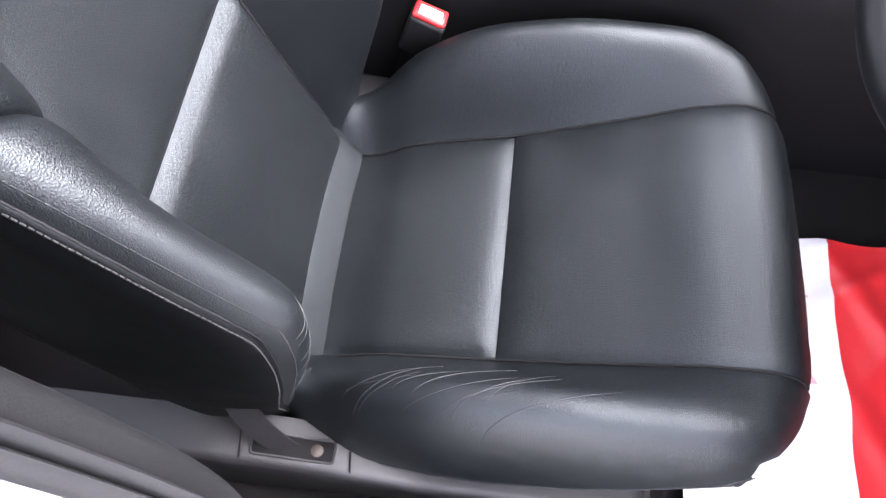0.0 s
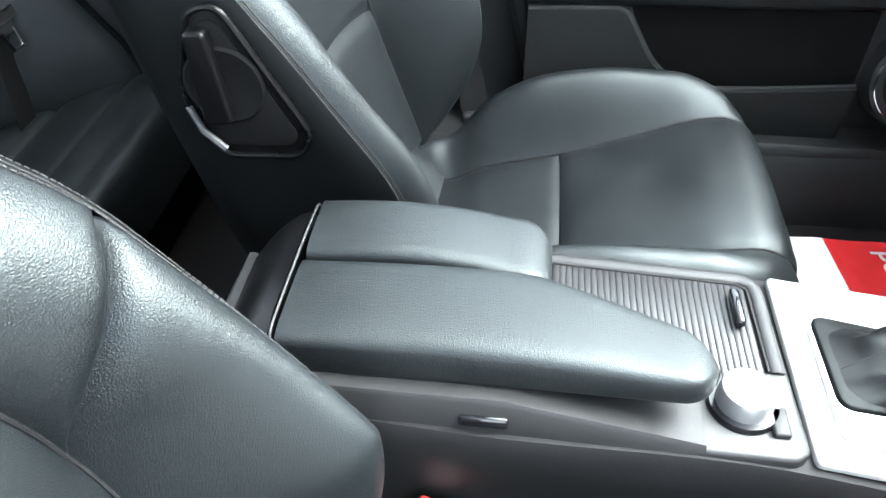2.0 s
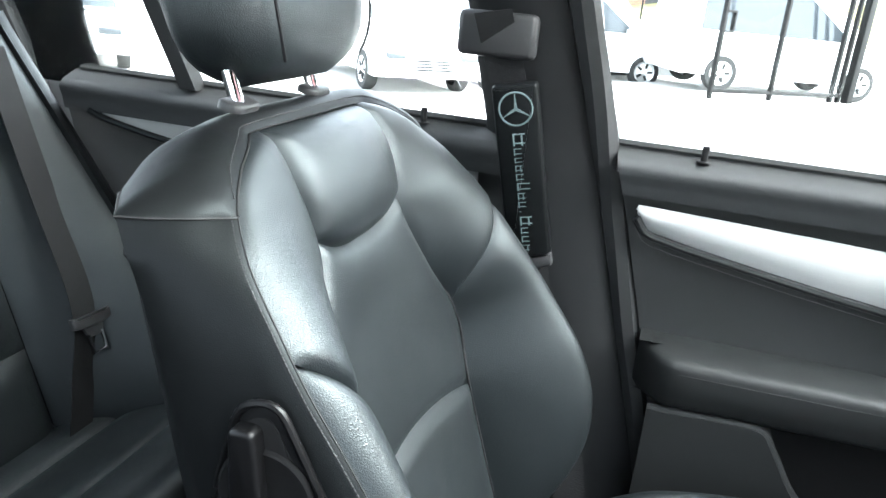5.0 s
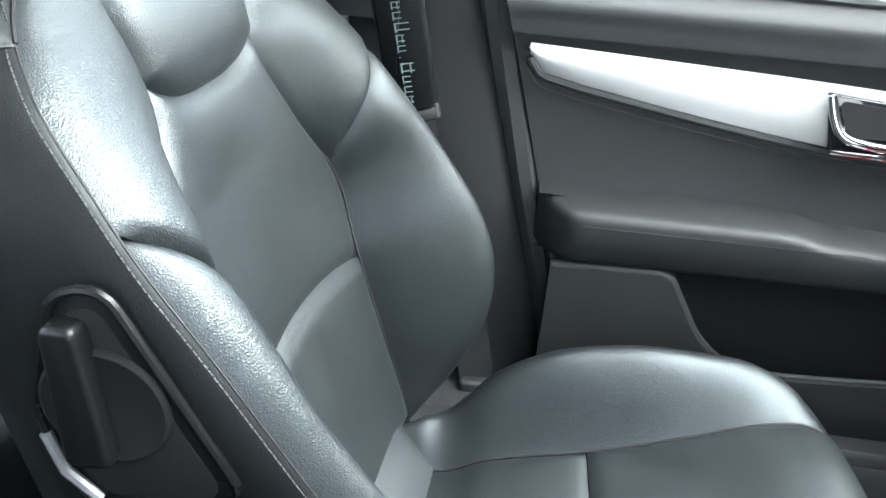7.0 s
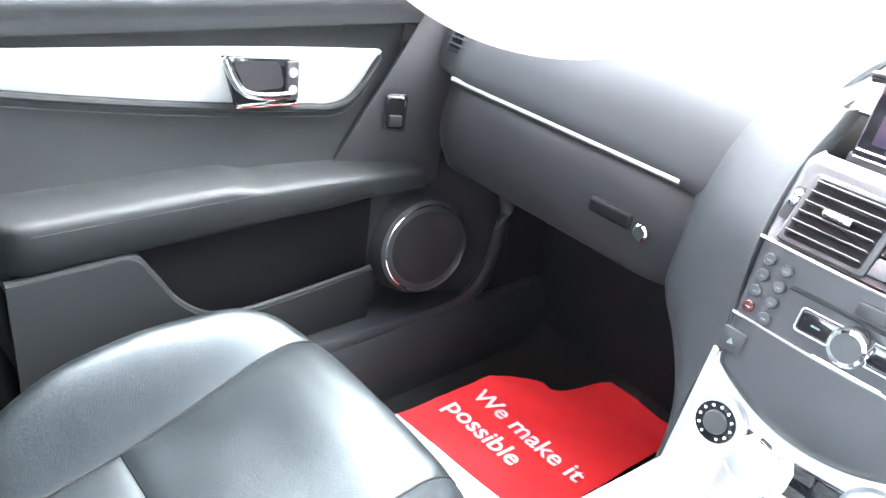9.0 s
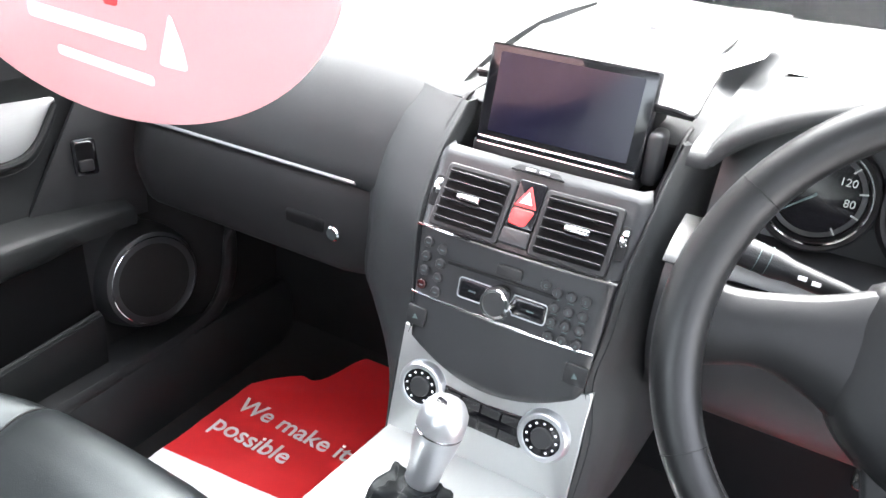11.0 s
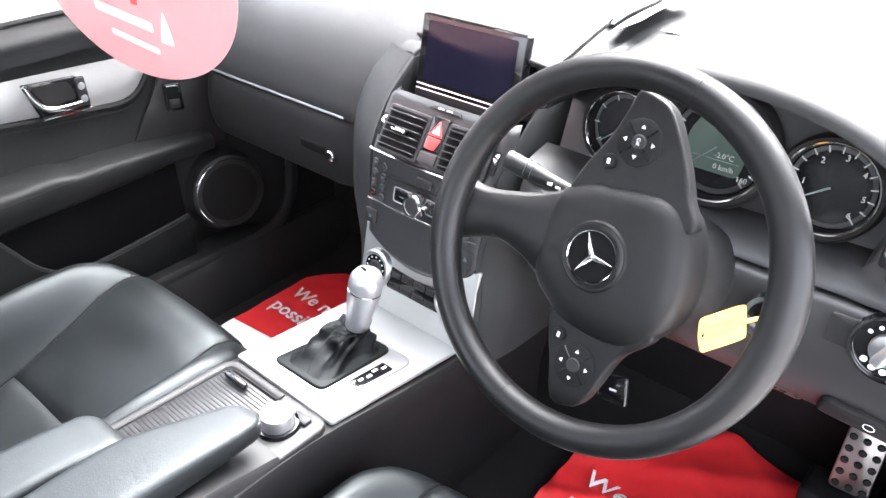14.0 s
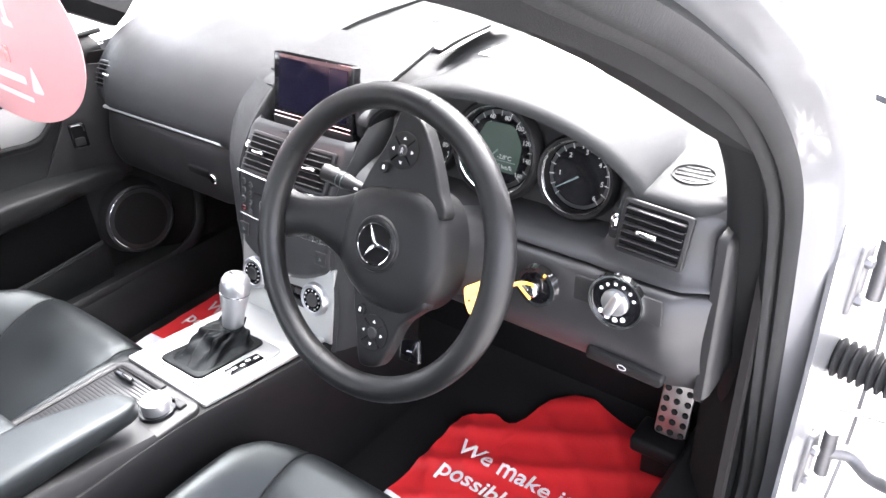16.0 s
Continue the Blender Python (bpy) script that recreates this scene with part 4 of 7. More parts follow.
# armrest of the door
R = []
for x in np.linspace(0.475, 1.11, 40):
    u = (x - 0.475) / (1.11 - 0.475)
    step = 1 / (1 + math.exp((x - 0.80) / 0.009))
    zt = 0.385 + 0.012 * step - 0.02 * max(u - 0.6, 0) * 2
    out = 0.675 + 0.012 * u + 0.055 * max(0.06 - u, 0) / 0.06
    zb = 0.318 + 0.006 * u + 0.02 * max(u - 0.75, 0) * 2
    R.append([(x, 0.757, zt + 0.006), (x, 0.735, zt + 0.004), (x, 0.715, zt + 0.0015), (x, out + 0.014, zt - 0.003), (x, out + 0.007, zt - 0.005), (x, out + 0.002, zt - 0.009), (x, out, zt - 0.015), (x, out + 0.001, zt - 0.036), (x, out + 0.006, zb + 0.012), (x, out + 0.016, zb + 0.002), (x, 0.735, zb), (x, 0.757, zb)])
loft("armrest", R, DOOR, pdoor, "padded leather door armrest with stitching", angle=70)
stitches("seam_stitching", [(x, 0.674 + 0.012 * (x - 0.475) / 0.635, 0.3775 - 0.02 * max((x - 0.475) / 0.635 - 0.6, 0) * 2) for x in np.linspace(0.53, 1.08, 40)], (0, -1, 0.6), pdoor, step=0.005)

# map pocket with its raised lip
lip = smooth_path([(0.50, 0.315), (0.60, 0.319), (0.644, 0.317), (0.665, 0.290), (0.70, 0.235), (0.745, 0.200), (0.80, 0.190), (0.90, 0.195), (1.02, 0.205)], 60)
tube("pocket_lip", [(x, 0.690 + 0.006 * (x - 0.5), z) for x, z in lip], 0.0056, DOOR, pdoor, n=8)
P = []
for x, z in lip:
    P.append([(x, 0.690 + 0.006 * (x - 0.5), z), (x, 0.694, z * 0.6 + 0.04), (x, 0.700, 0.105)])
sheet("pocket_front", P, DOOR, pdoor, "textured map pocket front", thick=0.008)

# near-black sheet before the lower panel: the pocket's inner shade as colour
shade_pts = [[(0.655 + 0.37 * u + 0.07 * (1 - v) * (1 - u), 0.7165, 0.175 + 0.145 * v) for u in np.linspace(0, 1, 10)] for v in np.linspace(0, 1, 6)]
sheet("pocket_shade", shade_pts, WELL, pdoor, "near-black sheet painted as the shade inside the map pocket", thick=0.003)

# loudspeaker at the front foot of the door
sm = axes((1.118, 0.684, 0.228), (1, -0.16, 0), (0, 0.12, 1))
lathe("speaker_pod", [(0.0, -0.05), (0.098, -0.05), (0.090, -0.012), (0.082, 0.010), (0.074, 0.014), (0.0, 0.014)], PLASTIC, pdoor, m=sm, n=48)
lathe("speaker_ring", [(0.0742, 0.0135), (0.0750, 0.0156), (0.0762, 0.0150), (0.0766, 0.011)], CHROME, pdoor, "thin bright metal ring", m=sm, n=64)
lathe("speaker_grille", [(0.0, 0.0165), (0.05, 0.016), (0.071, 0.013)], CARPET, pdoor, m=sm, n=48)

# switch near the windscreen pillar
swm = axes((1.050, 0.7075, 0.462), (1, -0.45, 0.0), (-0.10, 0.05, 1))
boot_sw = prism("boot_switch", rounded([(-0.017, -0.030), (0.017, -0.030), (0.017, 0.028), (-0.017, 0.028)], 0.007), 0.004, GLOSS, pdoor, "small gloss black switch in a recess", bevel=0.0015, m=swm)
# the hollow's shade, put into the colour of a thin flat plate
prism("hollow_shade", rounded([(-0.012, -0.024), (0.012, -0.024), (0.012, 0.022), (-0.012, 0.022)], 0.005), 0.0006, WELL, boot_sw, bevel=0, m=swm @ Matrix.Translation((0, 0, 0.0042)))
prism("switch_rocker", rounded([(-0.010, -0.022), (0.010, -0.022), (0.010, -0.004), (-0.010, -0.004)], 0.003), 0.004, PLASTIC, boot_sw, bevel=0.0015, m=swm @ Matrix.Translation((0, 0, 0.004)))
tube("switch_edge", [(swm @ Vector(p))[:] for p in ((-0.010, 0.0245, 0.005), (0.008, 0.0245, 0.005), (0.0135, 0.019, 0.005), (0.0138, 0.008, 0.005))], 0.0014, CHROME, boot_sw, "bright edge", n=8)
P = [[(x, 0.752 - 0.02 * u - 0.035 * v, 0.335 + (0.60 - 0.335) * u) for v, x in zip(np.linspace(0, 1, 6), np.linspace(0.938 + 0.170 * u, 1.15, 6))] for u in np.linspace(0, 1, 8)]
sheet("front_corner_panel", P, PLASTIC, pdoor, thick=0.01)
lathe("lock_pin", [(0.0, 0.022), (0.0045, 0.021), (0.005, 0.016), (0.0042, 0.012), (0.0042, 0.002), (0.009, 0.001), (0.009, 0)], DARK, pdoor, m=pose(0.512, 0.756, 0.640), n=16)
tube("window_seal", [(x, 0.774, 0.648) for x in np.linspace(0.40, 1.20, 20)], 0.006, RUBBER, pdoor, n=6)

rdoor, ry = door_panel("rear_passenger_side_door", lambda z: -0.47 + 0.2 * max(0.3 - z, 0), lambda z: B_FRONT(z) - 0.10, "closed rear door in black with a slim silver strip")
P = []
for x in np.linspace(-0.42, 0.22, 30):
    u = (x + 0.42) / 0.64
    a, b = 0.592 - 0.045 * min(u * 3, 1) ** 0.7 * (1 - 0.2 * u), 0.597 - 0.006 * u
    P.append([(x, float(ry(a + (b - a) * k)) - 0.008, a + (b - a) * k) for k in np.linspace(0, 1, 6)])
sheet("trim_strip", P, ALU, rdoor, "brushed silver trim strip", thick=0.008)
tube("trim_moulding", [(p[0][0], p[0][1] - 0.004, p[0][2] - 0.005) for p in P], 0.005, SIDE_LEATHER, rdoor)
lathe("lock_pin", [(0.0, 0.022), (0.0045, 0.021), (0.005, 0.016), (0.0042, 0.012), (0.0042, 0.002), (0.009, 0.001), (0.009, 0)], DARK, rdoor, m=pose(0.132, 0.756, 0.640), n=16)
tube("window_seal", [(x, 0.774, 0.648) for x in np.linspace(-0.46, 0.22, 20)], 0.006, RUBBER, rdoor, n=6)
R = [[(x, 0.757, 0.395), (x, 0.70, 0.392), (x, 0.690, 0.375), (x, 0.70, 0.325), (x, 0.757, 0.318)] for x in np.linspace(-0.35, 0.25, 10)]
loft("armrest", R, DOOR, rdoor)
# weather strips of the door openings
tagged(tube("trim_seal_left", [(B_FRONT(z) + 0.018, lean(z) + 0.016, z) for z in np.linspace(0.05, 1.1, 30)], 0.020, RUBBER, n=8), "black rubber door seal along the middle pillar", "seal", kind="structure")


# ---- centre console ----
console = thing("centre_console", "black plastic centre console between the front seats", "console")
ctop = curve_of([0.28, 0.34, 0.53, 0.72, 0.85, 1.0, 1.10], [0.33, 0.338, 0.336, 0.328, 0.308, 0.290, 0.285])
cw = curve_of([0.28, 0.34, 0.72, 0.85, 1.0, 1.20], [0.088, 0.098, 0.106, 0.110, 0.116, 0.125])
R = []
for x in np.linspace(0.27, 1.20, 40):
    z, w = float(ctop(x)), float(cw(x))
    R.append([(x, w + 0.012, -0.02), (x, w + 0.004, z - 0.06), (x, w, z - 0.012), (x, w - 0.004, z - 0.002), (x, w - 0.012, z), (x, -w + 0.012, z), (x, -w + 0.004, z - 0.002), (x, -w, z - 0.012), (x, -w + 0.003, z - 0.05), (x, -w + 0.022, z - 0.16), (x, -w + 0.024, -0.02)])
loft("body", R, DARK, console, angle=50)
for s in (1,):
    tube("side_moulding", [(x, s * (cw(x) + 0.002), ctop(x) - 0.042 + 0.012 * (x - 0.3)) for x in np.linspace(0.30, 0.72, 20)], 0.0032, PLASTIC, console, n=6)
# storage bin under the armrest, with its release catch
R = []
for x in np.r_[np.linspace(0.32, 0.533, 8), np.linspace(0.536, 0.655, 8)]:
    zt, yl = 0.371 - 0.030 * max(x - 0.5, 0) / 0.15, 0.092 if x < 0.535 else -0.022
    R.append([(x, yl, 0.325), (x, yl, zt), (x, -0.096, zt), (x, -0.0985, zt - 0.004), (x, -0.1005, 0.325)])
loft("bin", R, PLASTIC, console)
box("bin_catch", (0.472, -0.1025, 0.343), (0.510, -0.080, 0.355), GLOSS, console, "small black release catch", bevel=0.003)


def arm_lid(name, x0, x1, y0, y1, nose):
    R = []
    for x in np.r_[np.linspace(x0, x1 - nose, 18), x1 - nose + nose * np.sin(np.linspace(0, np.pi / 2, 12))[1:]]:
        k = max(x - (x1 - nose), 0) / nose
        e = math.sqrt(max(1 - k * k, 0.0)) if k else 1.0
        e = max(e, 0.12)
        u = (x - x0) / (x1 - x0)
        zt = 0.406 + 0.006 * math.sin(math.pi * min(u * 1.2, 1)) - 0.010 * u ** 3
        zb = 0.362 + 0.006 * u
        a = y0 + (y1 - y0) * 0.35 * (1 - e) if name == "armrest_lid" else y0
        b = y1 - (y1 - y0) * 0.30 * (1 - e)
        if name == "armrest_lid":
            b -= 0.046 * min(max((x - 0.520) / 0.135, 0), 1) ** 1.15
        zt2 = zb + (zt - zb) * (0.45 + 0.55 * e)
        ring = []
        for t in np.linspace(0, 2 * np.pi, 28, endpoint=False):
            c, s_ = math.cos(t), math.sin(t)
            yy = (a + b) / 2 + (b - a) / 2 * np.sign(c) * abs(c) ** 0.42
            zz = (zt2 + zb) / 2 + (zt2 - zb) / 2 * np.sign(s_) * abs(s_) ** 0.42
            ring.append((x, yy, zz))
        R.append(ring)
    lid = loft(name, R, LEATHER, console, "padded black leather armrest lid", angle=70)
    return lid


arm_lid("armrest_lid", 0.335, 0.660, -0.086, 0.0070, 0.028)
arm_lid("armrest_lid_short", 0.335, 0.537, 0.0092, 0.084, 0.028)
tube("chrome_band", smooth_path([(0.330, -0.086, 0.365), (0.330, -0.080, 0.397), (0.330, -0.05, 0.404), (0.330, 0.05, 0.404), (0.330, 0.080, 0.397), (0.330, 0.086, 0.365)], 40), 0.0012, PANEL, console, "thin grey seam band", n=8)
R = []
for x, k in zip(np.linspace(0.326, 0.24, 9), np.linspace(0, 1, 9)):
    zt, w = 0.401 - 0.10 * k ** 1.6, 0.084 - 0.006 * k
    R.append([(x, w, 0.2), (x, w, zt - 0.025), (x, w - 0.012, zt - 0.005), (x, w - 0.03, zt), (x, -w + 0.03, zt), (x, -w + 0.012, zt - 0.005), (x, -w, zt - 0.025), (x, -w, 0.2)])
loft("rear_cowl", R, SATIN, console, "gloss black rear end of the console")
for k in range(6):
    box("rear_vent_slat", (0.236 - 0.002, -0.058 + 0.0, 0.335 + k * 0.011), (0.258, 0.058, 0.339 + k * 0.011), PLASTIC, console, bevel=0.001, m=pose(0.006 * k - 0.0, 0, -0.04))

# roller-blind tray
tray = prism("tray_frame", rounded([(0.535, 0.108), (0.715, 0.098), (0.728, 0.085), (0.732, -0.092), (0.722, -0.100), (0.535, -0.098)], [0.004, 0.016, 0.014, 0.014, 0.01, 0.004]), 0.010, PLASTIC, console, "grey plastic tray surround", bevel=0.003, m=pose(0, 0, 0.3265))
for k in range(30):
    x = 0.542 + k * 0.0056
    box("blind_slat", (x, -0.040, 0.336), (x + 0.00528, 0.088 - 0.00035 * k, 0.3388), PANEL, tray, bevel=0.0003, seg=1)
box("blind_handle", (0.694, 0.024, 0.338), (0.703, 0.066, 0.347), GLOSS, tray, "gloss black finger tab", bevel=0.003, m=pose(0, 0, 0.002))
tube("blind_gap", [(0.541, 0.0895, 0.3385), (0.705, 0.0785, 0.3385), (0.7125, 0.072, 0.3385), (0.714, -0.02, 0.3385)], 0.0016, DARK, tray, n=6)
tube("blind_frame", smooth_path([(0.541, 0.0975, 0.3375), (0.690, 0.0895, 0.3375), (0.712, 0.086, 0.3375), (0.7205, 0.075, 0.3375), (0.7215, 0.04, 0.3375), (0.7215, -0.02, 0.3375)], 30), 0.0058, PLASTIC, tray, "rounded tray rim", n=10, flat=0.35)
ctrl = lathe("control_dial", [(0.0, 0.023), (0.015, 0.0225), (0.0195, 0.0205), (0.0208, 0.017), (0.0215, 0.008), (0.0215, 0.004), (0.024, 0.003), (0.024, -0.003)], SILVER, console, "round satin silver control dial", m=pose(0.688, -0.054, 0.338), n=40)
lathe("dial_foot", [(0.0, 0.005), (0.0262, 0.005), (0.0275, 0.0), (0.0275, -0.004)], GLOSS, ctrl, m=pose(0.688, -0.054, 0.337), n=40)
box("button_bar", (0.706, -0.082, 0.333), (0.719, -0.056, 0.342), PLASTIC, console, bevel=0.002, m=None)

# silver gear panel
gm = axes((0.735, 0, 0.3275), (1, 0, -0.135), (0, 1, 0))
gear = prism("gear_panel", rounded([(0.0, -0.098), (0.255, -0.104), (0.255, 0.104), (0.0, 0.098)], 0.006), 0.006, ALU, console, "brushed aluminium gear panel", bevel=0.002, m=gm)
gp = prism("gate_plate", rounded([(0.022, -0.078), (0.168, -0.082), (0.168, 0.050), (0.022, 0.056)], 0.018), 0.003, SILVER, console, "raised silver frame round the gaiter", bevel=0.0015, m=gm @ Matrix.Translation((0, 0, 0.006)))
prism("gaiter_base", rounded([(0.028, -0.046), (0.163, -0.044), (0.160, 0.044), (0.026, 0.052)], 0.014), 0.004, SIDE_LEATHER, gp, bevel=0.002, m=gm @ Matrix.Translation((0, 0, 0.0088)))
prism("position_window", rounded([(0.068, -0.074), (0.132, -0.076), (0.132, -0.056), (0.068, -0.055)], 0.003), 0.0015, GLOSS, gp, "gloss black position display", bevel=0.0006, m=gm @ Matrix.Translation((0, 0, 0.009)))
for x, y in ((0.124, -0.066), (0.110, -0.062), (0.096, -0.066), (0.082, -0.064)):
    prism("marker", [(x - 0.004, y - 0.002), (x + 0.004, y - 0.002), (x + 0.004, y + 0.002), (x - 0.004, y + 0.002)], 0.0006, PRINT, gp, bevel=0, m=gm @ Matrix.Translation((0, 0, 0.0105)))
# leather gaiter, gathered to the lever, with folds
R = []
for u in np.linspace(0, 1, 20):
    ring = []
    for t in np.linspace(0, 2 * np.pi, 60, endpoint=False):
        c, s_ = math.cos(t), math.sin(t)
        bx = 0.094 + 0.062 * np.sign(c) * abs(c) ** 0.5
        by = 0.002 + 0.044 * np.sign(s_) * abs(s_) ** 0.5
        tx, ty = 0.130 + 0.017 * c, 0.003 + 0.017 * s_
        k = u ** 0.55
        fold = 0.0055 * math.sin(math.pi * min(u * 1.1, 1)) * (math.sin(5 * t + 3.0 * u) + 0.6 * math.sin(9 * t - 6 * u + 1) + 0.5 * math.sin(14 * u + 2 * t))
        r = 1 + fold * 6
        ring.append((bx + (tx - bx) * k + fold * c, by + (ty - by) * k + fold * s_, 0.012 + 0.026 * u + 0.014 * math.sin(math.pi * u) + fold * 0.8))
    R.append([(gm @ Vector(p))[:] for p in ring])
gait = loft("gaiter", R, SIDE_LEATHER, console, "gathered black leather gear gaiter", angle=70)
stitches("seam_stitching", [(gm @ Vector((0.035 + 0.07 * u, -0.01 + 0.01 * u, 0.016 + 0.040 * u ** 1.2 + 0.014 * math.sin(math.pi * u))))[:] for u in np.linspace(0, 1, 16)], (0, 0, 1), gait, step=0.004)
lev = axes((0.872, 0.0, 0.347), (1, 0, -0.18), (0, 1, 0.16))
lever = thing("gear_lever", "satin silver automatic gear knob on a leather gaiter", "gear lever")
lathe("knob", [(0.0, 0.1025), (0.010, 0.102), (0.018, 0.098), (0.0225, 0.090), (0.0240, 0.079), (0.0238, 0.071)], SILVER, lever, m=lev, n=40)
lathe("seam_ring", [(0.0238, 0.071), (0.0228, 0.070), (0.0238, 0.069)], CHROME, lever, m=lev, n=40)
lathe("shaft", [(0.0238, 0.069), (0.0218, 0.050), (0.0182, 0.028), (0.0172, 0.010), (0.0172, 0.006)], SILVER, lever, m=lev, n=40)
lathe("collar", [(0.0182, 0.006), (0.0186, 0.002), (0.0186, -0.006), (0.0178, -0.016), (0.015, -0.03)], CHROME, lever, "chrome collar", m=lev, n=40)
tube("lever_rod", [(lev @ Vector((0, 0, -0.03)))[:], (0.862, 0.004, 0.300)], 0.012, DARK, lever)
prism("badge", rounded([(-0.010, -0.004), (0.010, -0.004), (0.010, 0.004), (-0.010, 0.004)], 0.003), 0.0015, GLOSS, lever, bevel=0.0005, m=lev @ pose(-0.006, 0, 0.1008, 0, -6, 90))

# seat belt buckles beside the console
for y, x in ((-0.118, 0.452),):
    b = thing("belt_buckle", "black seat belt buckle with a red release button", "belt buckle")
    bm_ = axes((0.452, -0.110, 0.214), (1, -0.15, -0.32), (0.32, -0.25, 1))
    box("housing", (-0.021, -0.055, -0.012), (0.021, 0.018, 0.012), PLASTIC, b, bevel=0.005, seg=3, m=bm_)
    box("release_button", (-0.019, 0.017, -0.010), (0.019, 0.026, 0.010), RED_LENS, b, "bright red push button", bevel=0.003, m=bm_)
    box("button_face", (-0.013, 0.0255, -0.005), (0.013, 0.0272, 0.007), PRINT, b, bevel=0.001, m=bm_)
    box("stalk", (-0.014, -0.16, -0.004), (0.014, -0.05, 0.004), DARK, b, m=bm_)


# ---- dashboard ----
dash = thing("dashboard", "black grained dashboard across the cabin", "dashboard")
screen_x = lambda y: 1.64 - 0.22 * (y / 0.72) ** 2


def smooth01(a, b, x):
    t = np.clip((x - a) / (b - a), 0, 1)
    return t * t * (3 - 2 * t)


dash_top = lambda x: 0.655 + 0.036 * smooth01(1.16, 1.40, x)   # the dashboard's top rises towards the glass


# the upper pad: from the chrome strip up, over the top and forward to the glass
P = []
for y in np.r_[np.linspace(0.70, 0.145, 30)]:
    e = screen_x(y) - 0.02
    prof = [(1.098, 0.528), (1.092, 0.540), (1.094, 0.556), (1.108, 0.590), (1.134, 0.622), (1.170, 0.648), (1.22, 0.666), (1.30, 0.682), (1.42, 0.693), (e, 0.690)]
    k = smooth01(0.60, 0.70, y) * 0.035
    P.append(smooth_path([(x + k * (1 if x < 1.3 else 0.2), y, z) for x, z in prof], 30))
sheet("upper_pad", P, SOFT, dash, "soft grained upper dashboard", thick=-0.008)
# glove box
P = []
for y in np.linspace(0.655, 0.215, 24):
    k = smooth01(0.60, 0.665, y) * 0.03 + smooth01(0.25, 0.21, y) * 0.012
    P.append(smooth_path([(1.100 + k, y, 0.530), (1.084 + k, y, 0.520), (1.074 + k, y, 0.495), (1.068 + k, y, 0.460), (1.074 + k, y, 0.425), (1.094 + k, y, 0.402), (1.20, y, 0.392)], 20))
gb = sheet("glove_box", P, DARK, dash, "glove box lid with a lock", thick=-0.01)
lathe("lock", [(0.0, 0.004), (0.008, 0.004), (0.010, 0.002), (0.010, -0.002)], CHROME, gb, "round chrome lock", m=axes((1.066, 0.256, 0.466), (0, -1, 0), (0, 0, 1)), n=20)
box("catch", (1.0655, 0.272, 0.459), (1.075, 0.336, 0.479), WELL, gb, bevel=0.005)
tube("chrome_strip", [(1.0875, y, 0.5325) for y in np.linspace(0.63, 0.238, 20)], 0.0042, ALU, dash, "long thin bright metal strip", n=8, flat=0.8)
# cheek between glove box and centre stack
cheek_x = curve_of([0.28, 0.36, 0.43, 0.50, 0.546, 0.59, 0.612, 0.655], [0.972, 0.990, 1.004, 1.014, 1.024, 1.056, 1.076, 1.135])
cheek_y = curve_of([0.28, 0.40, 0.43, 0.492, 0.546, 0.59, 0.62, 0.655], [0.108, 0.108, 0.101, 0.1075, 0.111, 0.116, 0.117, 0.119])
P = []
for z in np.linspace(0.28, 0.651, 30):
    x0, y0 = float(cheek_x(z)), float(cheek_y(z)) - 0.0065
    yo = 0.150 + 0.058 * float(smooth01(0.30, 0.43, z))
    xo = max(float(np.interp(z, [0.43, 0.528, 0.54, 0.556, 0.59, 0.622, 0.648, 0.658], [1.072, 1.082, 1.0855, 1.090, 1.106, 1.132, 1.168, 1.180])), x0 + 0.008)
    P.append(smooth_path([(x0 + 0.030, y0 - 0.004, z), (x0, y0 + 0.001, z), (x0 + 0.004, y0 + 0.010, z), (x0 * 0.55 + xo * 0.45, y0 * 0.42 + yo * 0.58, z), (xo, yo, z), (xo + 0.03, yo + 0.010, z), (1.30, yo + 0.012, z)], 26))
sheet("left_cheek", P, SOFT, dash, thick=0.008)
P = []
for z in np.linspace(0.28, 0.655, 30):
    x0, y0 = float(cheek_x(z)), -float(cheek_y(z)) - 0.0065
    P.append(smooth_path([(x0 + 0.030, y0 + 0.004, z), (x0, y0 - 0.001, z), (x0 + 0.004, y0 - 0.008, z), (x0 + 0.024, y0 - 0.022, z), (x0 + 0.08, y0 - 0.038, z), (1.30, -0.165, z)], 20))
sheet("right_cheek", P, SOFT, dash, thick=-0.008)
box("firewall", (1.40, -0.66, 0.0), (1.44, 0.66, 0.64), DARK, dash, bevel=0)
P = []
for y in np.linspace(0.16, -0.16, 12):
    P.append([(1.146, y, 0.646)] + [(x, y, float(dash_top(x)) - 0.002) for x in np.linspace(1.158, screen_x(y) - 0.02, 16)])
sheet("screen_shelf", P, SOFT, dash, thick=-0.004)

# driver's side: hood over the dials, with the pad around it
HL, HR = -0.165, -0.590
hood_z = lambda y: 0.664 + 0.084 * np.maximum(1 - (np.abs((y - (HL + HR) / 2) / ((HL - HR) / 2)) ** 2.3), 0) ** 0.74
P = []
